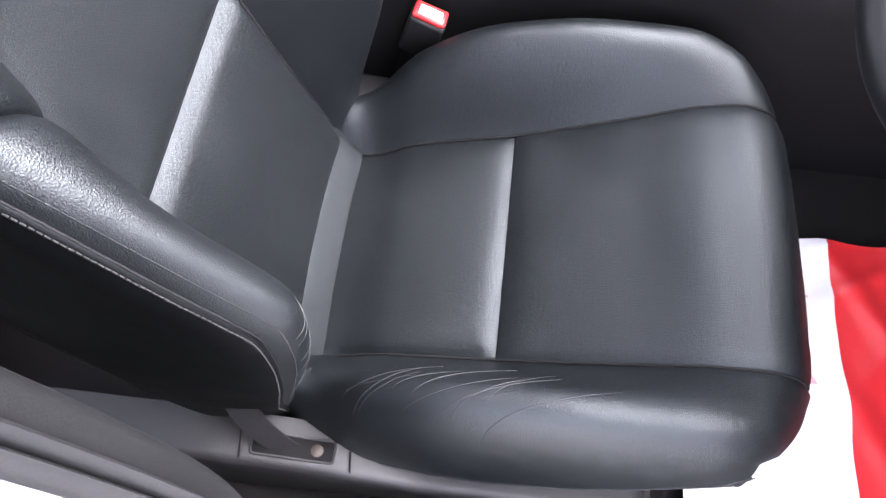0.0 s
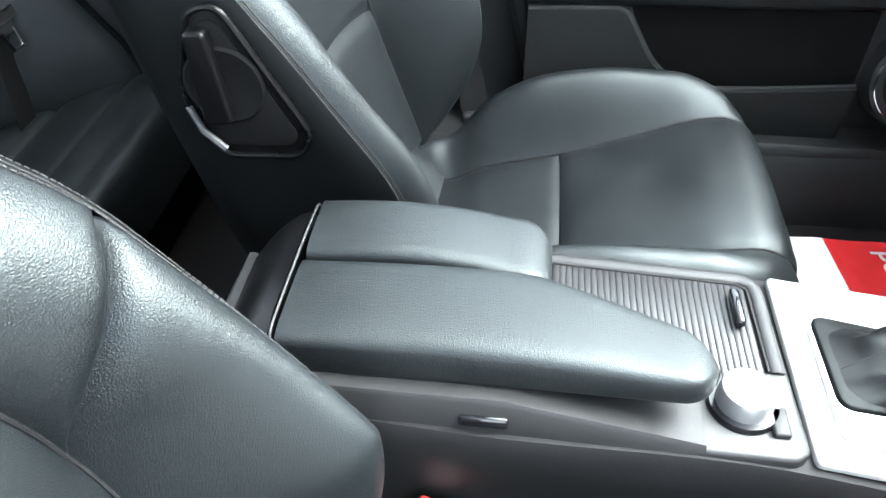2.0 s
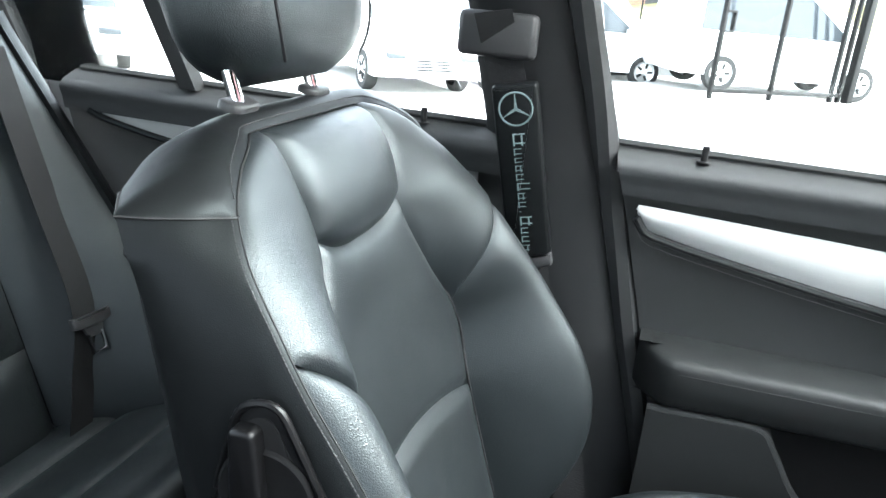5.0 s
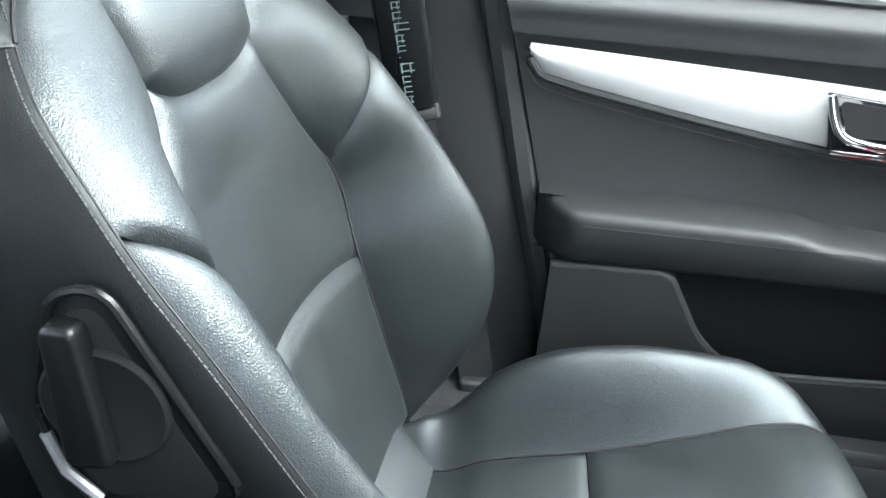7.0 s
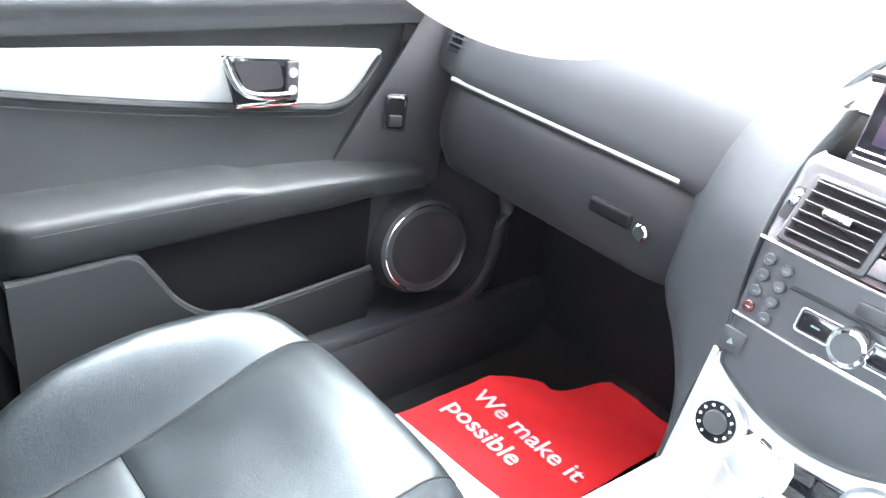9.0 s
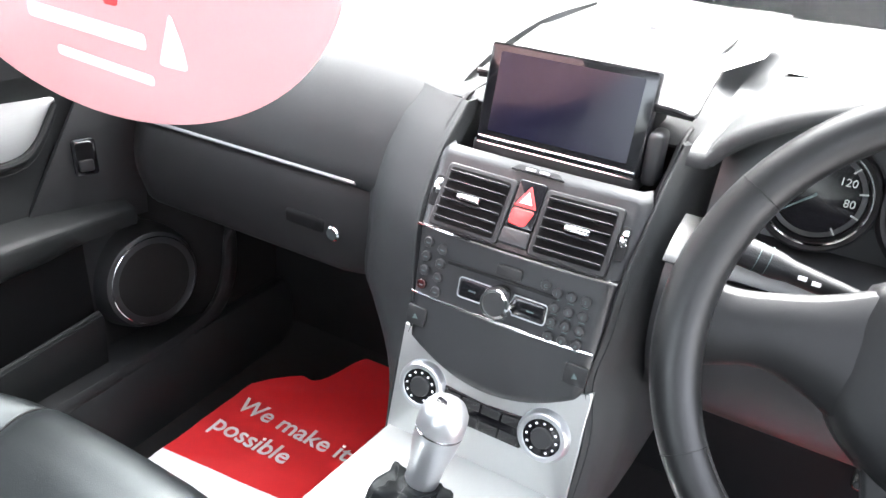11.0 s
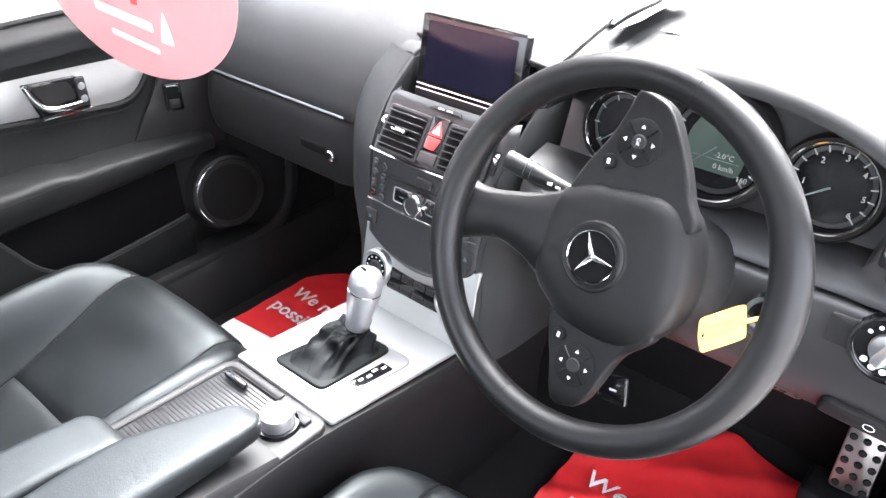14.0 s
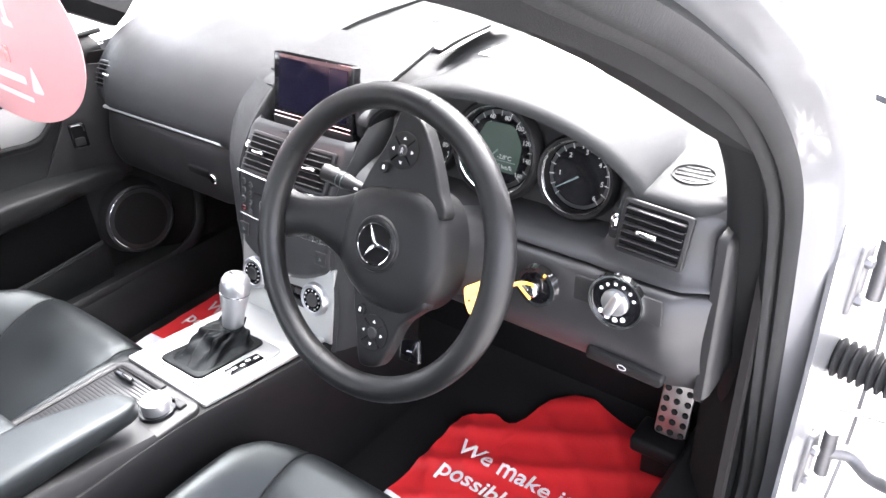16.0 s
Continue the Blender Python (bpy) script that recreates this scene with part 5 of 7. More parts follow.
for y in np.r_[np.linspace(-0.145, -0.60, 46), np.linspace(-0.61, -0.698, 8)]:
    h = float(hood_z(y))
    side = smooth01(-0.60, -0.715, y) if y > -0.60 else 0
    lift = (h - 0.664)
    e = screen_x(y) - 0.02
    x0 = 1.075 - 0.012 * (lift / 0.084)
    end = 0.03 * float(smooth01(0.655, 0.698, -y))
    P.append(smooth_path([(x0 + end, y, h - 0.006), (x0 + 0.004 + end, y, h), (x0 + 0.04, y, h + 0.004 - 0.004 * (lift > 0)), (x0 + 0.12, y, 0.668 + lift * 0.74), (x0 + 0.22, y, 0.676 + lift * 0.34 - end * 0.2), (1.38, y, 0.686 + lift * 0.04), (e, y, 0.688)], 30))
sheet("driver_pad", P, SOFT, dash, "soft grained pad with the instrument hood", thick=-0.010)
ys = np.linspace(HL - 0.003, HR + 0.003, 40)
P = [[(1.068 + 0.055 * u, y, (0.585 + (float(hood_z(y)) - 0.008 - 0.585) * v)) for y in ys] for u, v in ((0.0, 1.0), (0.4, 0.985), (1.0, 0.96))]
sheet("hood_lining", P, PANEL, dash, thick=0.004)
P = [[(1.124 - 0.030 * (1 - v), y, 0.580 + (float(hood_z(y)) - 0.012 - 0.580) * v) for y in ys] for v in np.linspace(0, 1, 12)]
cl = sheet("dial_backing", P, PANEL, dash, "grey instrument panel", thick=-0.01)


def gauge(y, z, r, a0, marks, needle):
    m = axes((1.1015 + 0.2 * (z - 0.65), y, z), (0, -1, 0), (0.2, 0, 1))
    g = lathe("dial_face", [(0.0, 0.0), (r * 0.96, 0.0)], GLOSS, cl, "dark instrument dial", m=m, n=48)
    lathe("dial_tunnel", [(r * 0.94, 0.0), (r * 0.98, 0.012), (r * 1.10, 0.016), (r * 1.16, 0.012), (r * 1.18, 0.0)], DARK, g, m=m, n=56)
    lathe("dial_ring", [(r * 0.97, 0.011), (r * 0.985, 0.0145), (r * 1.015, 0.0150), (r * 1.03, 0.013)], CHROME, g, "chrome dial rim", m=m, n=56)
    lathe("dial_scale", [(r * 0.80, 0.0012), (r * 0.90, 0.0012)], STACK, g, m=m, n=48)
    for k in range(marks):
        a = radians(a0 - k * 270 / (marks - 1))
        c, s_ = math.cos(a), math.sin(a)
        mm = m @ Matrix.Translation((r * 0.83 * c, r * 0.83 * s_, 0.0016)) @ Matrix.Rotation(a, 4, "Z")
        prism("scale_mark", [(-0.0035, -0.0007), (0.0035, -0.0007), (0.0035, 0.0007), (-0.0035, 0.0007)], 0.0004, LIT, g, bevel=0, m=mm)
    a = radians(needle)
    mm = m @ Matrix.Rotation(a, 4, "Z") @ Matrix.Translation((0, 0, 0.004))
    prism("needle", [(0, -0.0012), (r * 0.8, -0.0005), (r * 0.8, 0.0005), (0, 0.0012)], 0.0006, PALE_THREAD, g, bevel=0, m=mm)
    return g, m


g1, m1 = gauge(-0.256, 0.650, 0.044, 215, 9, 220)
g2, m2 = gauge(-0.372, 0.660, 0.060, 225, 17, 225)
g3, m3 = gauge(-0.496, 0.652, 0.048, 225, 15, 215)
lettering("120", 0.010, m1 @ Matrix.Translation((0.014, 0.012, 0.002)), LIT, g1)
lettering("80", 0.010, m1 @ Matrix.Translation((0.022, -0.006, 0.002)), LIT, g1)
for tx, a in (("60", 108), ("80", 78), ("100", 50), ("120", 22), ("140", -8), ("160", -40)):
    lettering(tx, 0.0085, m2 @ Matrix.Translation((0.0455 * math.cos(radians(a)), 0.0455 * math.sin(radians(a)) - 0.003, 0.002)), LIT, g2, align="CENTER")
for tx, x, y in (("1", -0.030, -0.004), ("2", -0.018, 0.022), ("3", 0.004, 0.030), ("4", 0.024, 0.018), ("5", 0.030, -0.006), ("6", 0.022, -0.026)):
    lettering(tx, 0.009, m3 @ Matrix.Translation((x, y, 0.002)), LIT, g3)
trip = prism("trip_display", rounded([(-0.036, -0.030), (0.030, -0.030), (0.036, 0.010), (0.022, 0.036), (-0.022, 0.036), (-0.036, 0.010)], 0.008), 0.0008, LCD, g2, "grey-green trip display", bevel=0, m=m2 @ Matrix.Translation((0, 0, 0.001)))
lettering("-2.0°C", 0.0085, m2 @ Matrix.Translation((0.010, -0.012, 0.0022)), LIT, trip, depth=0.0002, align="CENTER")
lettering("0 km/h", 0.0085, m2 @ Matrix.Translation((0.012, -0.025, 0.0022)), LIT, trip, depth=0.0002, align="CENTER")
prism("rule", [(-0.026, -0.0150), (0.028, -0.0150), (0.028, -0.0143), (-0.026, -0.0143)], 0.0003, PALE_THREAD, trip, bevel=0, m=m2 @ Matrix.Translation((0, 0, 0.002)))

# the band with the right vent, and the knee panel below
P = []
for y in np.linspace(-0.150, -0.705, 30):
    k = 0.02 * float(smooth01(0.66, 0.705, -y))
    P.append(smooth_path([(1.080 + k, y, 0.668), (1.066 + k, y, 0.655), (1.052 + k, y, 0.610), (1.040 + k, y, 0.588), (1.030 + k, y, 0.578), (1.044 + k, y, 0.572)] if y < -0.56 else [(1.10, y, 0.600), (1.076, y, 0.596), (1.060, y, 0.592), (1.045, y, 0.586), (1.032, y, 0.578), (1.044, y, 0.572)], 16))
sheet("vent_band", P, PANEL, dash, thick=-0.006)
P = []
for y in np.linspace(-0.150, -0.700, 30):
    k = 0.025 * float(smooth01(0.66, 0.70, -y)) + 0.03 * float(smooth01(0.20, 0.15, -y))
    P.append(smooth_path([(1.040 + k, y, 0.574), (1.022 + k, y, 0.570), (1.010 + k, y, 0.545), (1.006 + k, y, 0.510), (1.016 + k, y, 0.470), (1.040 + k, y, 0.430), (1.080, y, 0.412), (1.20, y, 0.405)], 22))
sheet("knee_panel", P, PANEL, dash, "grey plastic knee panel", thick=-0.008)
box("end_cover", (1.045, -0.712, 0.41), (1.16, -0.690, 0.655), PLASTIC, dash, "grey end cover of the dashboard", bevel=0.016, seg=4)


def vent(parent, m, w, h, slats, knob_at, label):
    """An air vent in its own plane: w across, h up, slats before a near-black plate painted as the shaded duct."""
    v = prism("vent_frame", rounded([(-w / 2 - 0.006, -h / 2 - 0.005), (w / 2 + 0.006, -h / 2 - 0.005), (w / 2 + 0.006, h / 2 + 0.005), (-w / 2 - 0.006, h / 2 + 0.005)], 0.006), 0.004, PLASTIC, parent, label, bevel=0.002, m=m)
    prism("vent_shade", rounded([(-w / 2, -h / 2), (w / 2, -h / 2), (w / 2, h / 2), (-w / 2, h / 2)], 0.003), 0.0006, WELL, v, bevel=0, m=m @ Matrix.Translation((0, 0, 0.0042)))
    for k in range(slats):
        y = -h / 2 + h * (k + 0.5) / slats
        box("slat", (-w / 2 + 0.001, y - 0.0009, 0.004), (w / 2 - 0.001, y + 0.0009, 0.0115), PANEL, v, bevel=0.0007, seg=1, m=m)
    box("vent_tab", (knob_at - 0.013, -0.003, 0.010), (knob_at + 0.013, 0.003, 0.018), CHROME, v, "chrome vent tab", bevel=0.002, m=m)
    return v


vm = axes((1.0535, -0.6195, 0.630), (0, -1, -0.06), (0.22, 0, 1))
vent(dash, vm, 0.074, 0.058, 6, -0.004, "side air vent with chrome tab")
lathe("vent_wheel", [(0.012, -0.004), (0.0135, -0.002), (0.0135, 0.002), (0.012, 0.004)], CHROME, dash, "ribbed chrome vent wheel", m=axes((1.0595, -0.571, 0.631), (1, 0, 0), (0, 0, 1)), n=24)
prism("wheel_slot", rounded([(-0.006, -0.019), (0.006, -0.019), (0.006, 0.019), (-0.006, 0.019)], 0.005), 0.0015, DARK, dash, bevel=0.0004, m=axes((1.0525, -0.571, 0.631), (0, -1, 0), (0.22, 0, 1)))
dm = axes((1.128, -0.632, 0.6775), (0.1, -1, 0), (1, 0.1, 0.0))
dv = lathe("demister_ring", [(0.022, -0.002), (0.0242, 0.003), (0.0265, 0.002), (0.0265, -0.003)], PANEL, dash, "oval demister vent", m=dm, n=36)
lathe("demister_well", [(0.0, -0.001), (0.0225, -0.001)], DARK, dv, m=dm, n=36)
for k in range(4):
    w = math.sqrt(0.022 ** 2 - (-0.0165 + k * 0.011) ** 2)
    box("slat", (-w, -0.0165 + k * 0.011 - 0.0022, -0.001), (w, -0.0165 + k * 0.011 + 0.0022, 0.002), PANEL, dv, bevel=0.0008, seg=1, m=dm)
vent(dash, axes((1.118, 0.622, 0.590), (0, -1, 0), (0.5, 0, 1)), 0.085, 0.05, 5, 0.0, "passenger side air vent with slats")

# light switch, ignition, parking brake handle
lm = axes((1.003, -0.604, 0.560), (0.02, -1, 0), (0.10, 0, 1))
prism("switch_plate", rounded([(-0.056, -0.016), (0.056, -0.016), (0.054, 0.017), (-0.056, 0.017)], 0.004), 0.003, PLASTIC, dash, bevel=0.001, m=lm)
ls = lathe("light_switch", [(0.0, 0.006), (0.026, 0.006), (0.031, 0.005)], GLOSS, dash, "round black light switch with silver grip", m=lm, n=48)
lathe("switch_ring", [(0.031, 0.000), (0.032, 0.008), (0.0345, 0.008), (0.036, 0.000)], CHROME, ls, m=lm, n=48)
lathe("rotary_grip", [(0.0, 0.011), (0.015, 0.011), (0.0165, 0.010), (0.017, 0.006)], SILVER, ls, m=lm, n=32)
box("grip_bar", (-0.006, -0.017, 0.008), (0.006, 0.017, 0.019), SILVER, ls, bevel=0.004, m=lm @ pose(0, 0, 0, 0, 0, -25))
for a in list(range(20, 170, 25)) + [225, 250, 275, 300]:
    c, s_ = math.cos(radians(a)), math.sin(radians(a))
    prism("symbol", circle(0.0022 if a < 200 else 0.0034, 8, 0.0235 * c, 0.0235 * s_), 0.0005, PRINT, ls, bevel=0, m=lm @ Matrix.Translation((0, 0, 0.0062)))
box("dimmer_panel", (-0.010, -0.008, 0.0), (0.010, 0.012, 0.006), PLASTIC, dash, bevel=0.002, m=axes((1.005, -0.563, 0.556), (0, -1, 0), (0.10, 0, 1)))
im = axes((1.002, -0.498, 0.543), (0, -1, 0), (0.08, 0, 1))
ig = lathe("ignition", [(0.0, 0.004), (0.020, 0.004), (0.022, 0.010), (0.027, 0.010), (0.029, 0.0)], CHROME, dash, "chrome-ringed ignition switch", m=im, n=40)
lathe("ignition_slot", [(0.0, 0.006), (0.016, 0.006), (0.020, 0.0045)], GLOSS, ig, m=im, n=32)
pb = prism("brake_release", rounded([(-0.055, -0.012), (0.050, -0.020), (0.056, 0.006), (-0.048, 0.016)], 0.010), 0.012, DARK, dash, "black parking brake release handle", bevel=0.005, m=axes((1.026, -0.612, 0.456), (0, -1, 0), (-0.35, 0, 1)))
lathe("brake_symbol", [(0.005, 0.0125), (0.0055, 0.013), (0.006, 0.0125)], PRINT, pb, m=axes((1.026, -0.612, 0.456), (0, -1, 0), (-0.35, 0, 1)), n=24)

# ---- centre stack ----
stack = thing("centre_stack", "grey centre stack with vents, radio and climate panel", "centre stack")
MID, FOLD = -0.0065, 0.546   # the radio face stands steeper below this line, the vents lean back above it


def stack_x(y, z):
    """The face of the stack: bowed across, folded between the radio and the vents."""
    return 0.999 + (min(z, FOLD) - 0.469) * 0.224 + max(z - FOLD, 0) * 0.70 + 0.25 * (y - MID) ** 2


fm = lambda y, z, d=0.0: axes((stack_x(0.95 * y + MID, z) - d, 0.95 * y + MID, z), (-0.48 * y, -1, 0), (0.224 if z < FOLD else 0.70, 0, 1))
wide_at = curve_of([0.39, 0.432, 0.492, 0.546, 0.590, 0.612, 0.622], [0.099, 0.102, 0.1085, 0.112, 0.117, 0.116, 0.108])
foot = lambda y: 0.424 - 0.036 * (1 - (y / 0.107) ** 2)
for nm, lab in (("housing", "charcoal radio face"), ("vent_housing", "charcoal vent face")):
    P = []
    for u in np.linspace(0, 1, 26):
        row = []
        for v in np.linspace(-1, 1, 33):
            y = v * float(wide_at(0.432 + 0.112 * u if nm == "housing" else 0.5465 + 0.0725 * u))
            z = foot(max(min(y, 0.107), -0.107)) * (1 - u) + 0.5455 * u if nm == "housing" else 0.5468 + 0.0722 * u
            edge = 0.010 * max(abs(v) - 0.94, 0) / 0.06 + (0.008 * max(u - 0.93, 0) / 0.07 if nm != "housing" else 0.006 * max(0.03 - u, 0) / 0.03)
            row.append((stack_x(y + MID, z) + edge, y + MID, z))
        P.append(row)
    sheet(nm, P, STACK, stack, lab, thick=0.045)
for z, w in ((0.472, 0.1045), (0.5455, 0.111)):
    sag = 0.0015
    tube("chrome_line", [(stack_x(y, z - sag * (1 - ((y - MID) / w) ** 2)) - 0.0005, y, z - sag * (1 - ((y - MID) / w) ** 2)) for y in np.linspace(MID - w, MID + w, 30)], 0.0017, CHROME, stack, "fine chrome line", n=6)
vent(stack, fm(0.060, 0.577, 0.002), 0.070, 0.060, 6, 0.0, "centre air vent with chrome tab")
vent(stack, fm(-0.060, 0.577, 0.002), 0.070, 0.060, 6, 0.004, "centre air vent with chrome tab")
for s in (1, -1):
    lathe("vent_wheel", [(0.0105, -0.004), (0.012, -0.002), (0.012, 0.002), (0.0105, 0.004)], CHROME, stack, "chrome vent wheel", m=axes((stack_x(0.103 * s + MID, 0.578) + 0.0075, s * 0.103 + MID, 0.578), (1, 0, 0), (0, 0, 1)), n=24)
    prism("wheel_slot", rounded([(-0.005, -0.017), (0.005, -0.017), (0.005, 0.017), (-0.005, 0.017)], 0.004), 0.0012, DARK, stack, bevel=0.0004, m=fm(s * 0.1085, 0.578, 0.0015))
hz = prism("hazard_panel", rounded([(-0.0150, -0.016), (0.0150, -0.016), (0.0150, 0.034), (-0.0150, 0.034)], 0.003), 0.004, GLOSS, stack, "gloss black hazard switch panel", bevel=0.0015, m=fm(0, 0.580, 0.002))
prism("red_lens", rounded([(-0.0125, -0.013), (0.006, -0.014), (0.0125, 0.004), (-0.0125, 0.004)], 0.004), 0.0046, RED_LENS, hz, "red hazard lens", bevel=0.0008, m=fm(0, 0.580, 0.002))
prism("triangle_edge", rounded([(-0.0125, 0.006), (0.0125, 0.006), (0.0, 0.029)], 0.002), 0.0046, RED_LENS, hz, bevel=0.0005, m=fm(0, 0.580, 0.002))
prism("hazard_triangle", [(-0.0068, 0.0095), (0.0068, 0.0095), (0.0, 0.0220)], 0.0052, PRINT, hz, "white warning triangle", bevel=0.0004, m=fm(0, 0.580, 0.002))
esp = prism("stability_button", rounded([(-0.0160, -0.034), (0.0160, -0.034), (0.0150, -0.0175), (-0.0150, -0.0175)], 0.002), 0.005, PANEL, stack, "dark stability control button", bevel=0.0012, m=fm(0, 0.580, 0.002))
lettering("ESP", 0.0048, fm(0, 0.580, 0.0072) @ Matrix.Translation((-0.0050, -0.0260, 0)), PALE_THREAD, esp, depth=0.0001)
prism("chin", rounded([(-0.030, -0.003), (0.030, -0.003), (0.022, 0.004), (-0.022, 0.004)], 0.002), 0.003, PANEL, stack, "narrow ledge under the screen", bevel=0.001, m=fm(0, 0.6165, 0.002))
for y in (0.008, -0.008):
    box("ledge_button", (-0.0055, -0.0016, 0.003), (0.0055, 0.0016, 0.0042), SILVER, stack, bevel=0.0006, m=fm(y, 0.6165, 0.002))
# radio face
for k in range(8):
    yy = 0.098 - 0.019 * (k % 2)
    zz = 0.530 - 0.0155 * (k // 2) - (0.003 if k % 2 else 0)
    rbn = lathe("radio_button", [(0, 0.0024), (0.0048, 0.0024), (0.0056, 0.0014), (0.0060, 0)], DARK_RED if k == 6 else PANEL, stack, m=fm(yy, zz, 0.002), n=18)
    prism("symbol", [(-0.0022, -0.0005), (0.0022, -0.0005), (0.0022, 0.0005), (-0.0022, 0.0005)], 0.0002, PALE_THREAD, rbn, bevel=0, m=fm(yy, zz, 0.0045))
for k in range(13):
    yy, zz = (-0.060 - 0.0155 * (k % 3), 0.522 - 0.0150 * (k // 3)) if k < 12 else (-0.046, 0.5265)
    kbn = lathe("keypad_button", [(0, 0.0024), (0.0044, 0.0024), (0.0052, 0.0014), (0.0056, 0)], PANEL, stack, m=fm(yy, zz, 0.002), n=18)
    lettering("123456789*0#C"[k], 0.0050, fm(yy, zz, 0.0046) @ Matrix.Translation((-0.0014, -0.0018, 0)), PALE_THREAD, kbn, "keypad_print", depth=0.0001)
    if k < 12:
        prism("key_mark", [(-0.0032, -0.0004), (0.0032, -0.0004), (0.0032, 0.0004), (-0.0032, 0.0004)], 0.0002, PALE_THREAD, stack, bevel=0, m=fm(yy, zz - 0.0074, 0.0008))
prism("disc_slot", rounded([(-0.062, -0.0018), (0.062, -0.0018), (0.062, 0.0018), (-0.062, 0.0018)], 0.0015), 0.0012, DARK, stack, "thin disc slot", bevel=0.0004, m=fm(0.004, 0.517, 0.002))
prism("eject_button", rounded([(-0.014, -0.006), (0.014, -0.006), (0.014, 0.006), (-0.014, 0.006)], 0.003), 0.003, PLASTIC, stack, bevel=0.001, m=fm(-0.004, 0.527, 0.002))
rocker = prism("rocker", rounded([(-0.048, -0.0095), (0.048, -0.0095), (0.048, 0.0095), (-0.048, 0.0095)], 0.004), 0.004, GLOSS, stack, "black rocker keys beside the dial", bevel=0.0015, m=fm(-0.002, 0.497, 0.002))
tube("rocker_rim", [(fm(-0.002, 0.497, 0.002) @ Vector((x, y, 0.0030)))[:] for x, y in rounded([(-0.0495, -0.0108), (0.0495, -0.0108), (0.0495, 0.0108), (-0.0495, 0.0108)], 0.004)], 0.0007, SILVER, rocker, n=6, closed=True)
for x in (-0.033, 0.033):
    prism("symbol", [(x - 0.004, -0.0008), (x + 0.004, -0.0008), (x + 0.004, 0.0008), (x - 0.004, 0.0008)], 0.0002, PALE_THREAD, rocker, bevel=0, m=fm(-0.002, 0.497, 0.0062))
kb = lathe("radio_dial", [(0.0, 0.020), (0.012, 0.020), (0.0125, 0.0215), (0.0155, 0.021), (0.017, 0.018), (0.0175, 0.004)], CHROME, stack, "round chrome radio dial", m=fm(-0.002, 0.497, 0.002), n=40)
lathe("dial_cap", [(0.0, 0.0205), (0.0122, 0.0202)], PANEL, kb, m=fm(-0.002, 0.497, 0.002), n=32)
prism("chrome_dash", rounded([(-0.030, -0.0012), (0.030, -0.0012), (0.030, 0.0012), (-0.030, 0.0012)], 0.001), 0.002, CHROME, stack, bevel=0.0004, m=fm(-0.006, 0.473, 0.002))
for s in (1, -1):
    b = prism("seat_heater_button", rounded([(-0.012, -0.011), (0.012, -0.011), (0.012, 0.011), (-0.012, 0.011)], 0.003), 0.003, PLASTIC, stack, "seat heater button", bevel=0.001, m=fm(s * 0.098, 0.447, 0.001))
    prism("symbol", rounded([(-0.0035, -0.0035), (0.0035, -0.0020), (0.0015, 0.0005), (-0.0010, 0.0035)], 0.001), 0.0004, PALE_THREAD, b, bevel=0, m=fm(s * 0.098, 0.447, 0.0042))
# climate panel in aluminium
CX = lambda z: 0.972 + (z - 0.295) * 0.245
cm = lambda y, z, d=0.0: axes((CX(z) - d, y + MID, z), (0, -1, 0), (0.245, 0, 1))
prism("climate_panel", rounded([(-0.112, -0.062), (0.112, -0.062), (0.112, 0.074), (0.0, 0.040), (-0.112, 0.074)], 0.003), 0.02, ALU, stack, "brushed aluminium climate panel", bevel=0.002, m=cm(0, 0.355) @ Matrix.Translation((0, 0, -0.018)))
prism("button_strip", rounded([(-0.052, -0.020), (0.052, -0.020), (0.052, 0.016), (0.0, 0.012), (-0.052, 0.016)], 0.003), 0.004, GLOSS, stack, "gloss black climate display strip", bevel=0.001, m=cm(0, 0.360, 0.001))
for k in range(4):
    for z in (0.0065, -0.013):
        prism("climate_button", rounded([(-0.048 + 0.0245 * k, z - 0.005), (-0.0265 + 0.0245 * k, z - 0.005), (-0.0265 + 0.0245 * k, z + 0.005), (-0.048 + 0.0245 * k, z + 0.005)], 0.001), 0.0055, PLASTIC, stack, bevel=0.001, m=cm(0, 0.360, 0.001))
for y in (0.074, -0.074):
    c = lathe("climate_dial", [(0.0, 0.010), (0.020, 0.010), (0.0215, 0.012), (0.0255, 0.012), (0.0285, 0.008), (0.029, 0.0)], SILVER, stack, "silver-rimmed temperature dial", m=cm(y, 0.366, 0.001), n=48)
    lathe("dial_face", [(0.0, 0.0112), (0.021, 0.0108)], GLOSS, c, m=cm(y, 0.366, 0.001), n=40)
    lathe("dial_cap", [(0.0, 0.014), (0.011, 0.014), (0.012, 0.011)], PANEL, c, m=cm(y, 0.366, 0.001), n=32)
    for a in range(-60, 241, 30):
        cc, ss = math.cos(radians(a)), math.sin(radians(a))
        prism("scale_mark", circle(0.0014, 6, 0.0165 * cc, 0.0165 * ss), 0.0005, PRINT, c, bevel=0, m=cm(y, 0.366, 0.001) @ Matrix.Translation((0, 0, 0.0113)))

# flip-up screen with its open lid behind
sc = thing("display_screen", "flip-up navigation screen, switched off, in a black frame", "screen")
smx = axes((1.1135, -0.004, 0.670), (0, -1, 0), (0.215, 0, 1))
prism("frame", rounded([(-0.091, -0.053), (0.091, -0.053), (0.091, 0.054), (-0.091, 0.054)], 0.004), 0.014, GLOSS, sc, "gloss black screen frame", bevel=0.002, m=smx @ Matrix.Translation((0, 0, -0.012)))
prism("glass", rounded([(-0.078, -0.038), (0.078, -0.038), (0.078, 0.046), (-0.078, 0.046)], 0.002), 0.0008, SCREEN, sc, "dark blank display glass", bevel=0, m=smx @ Matrix.Translation((0, 0, 0.0022)))
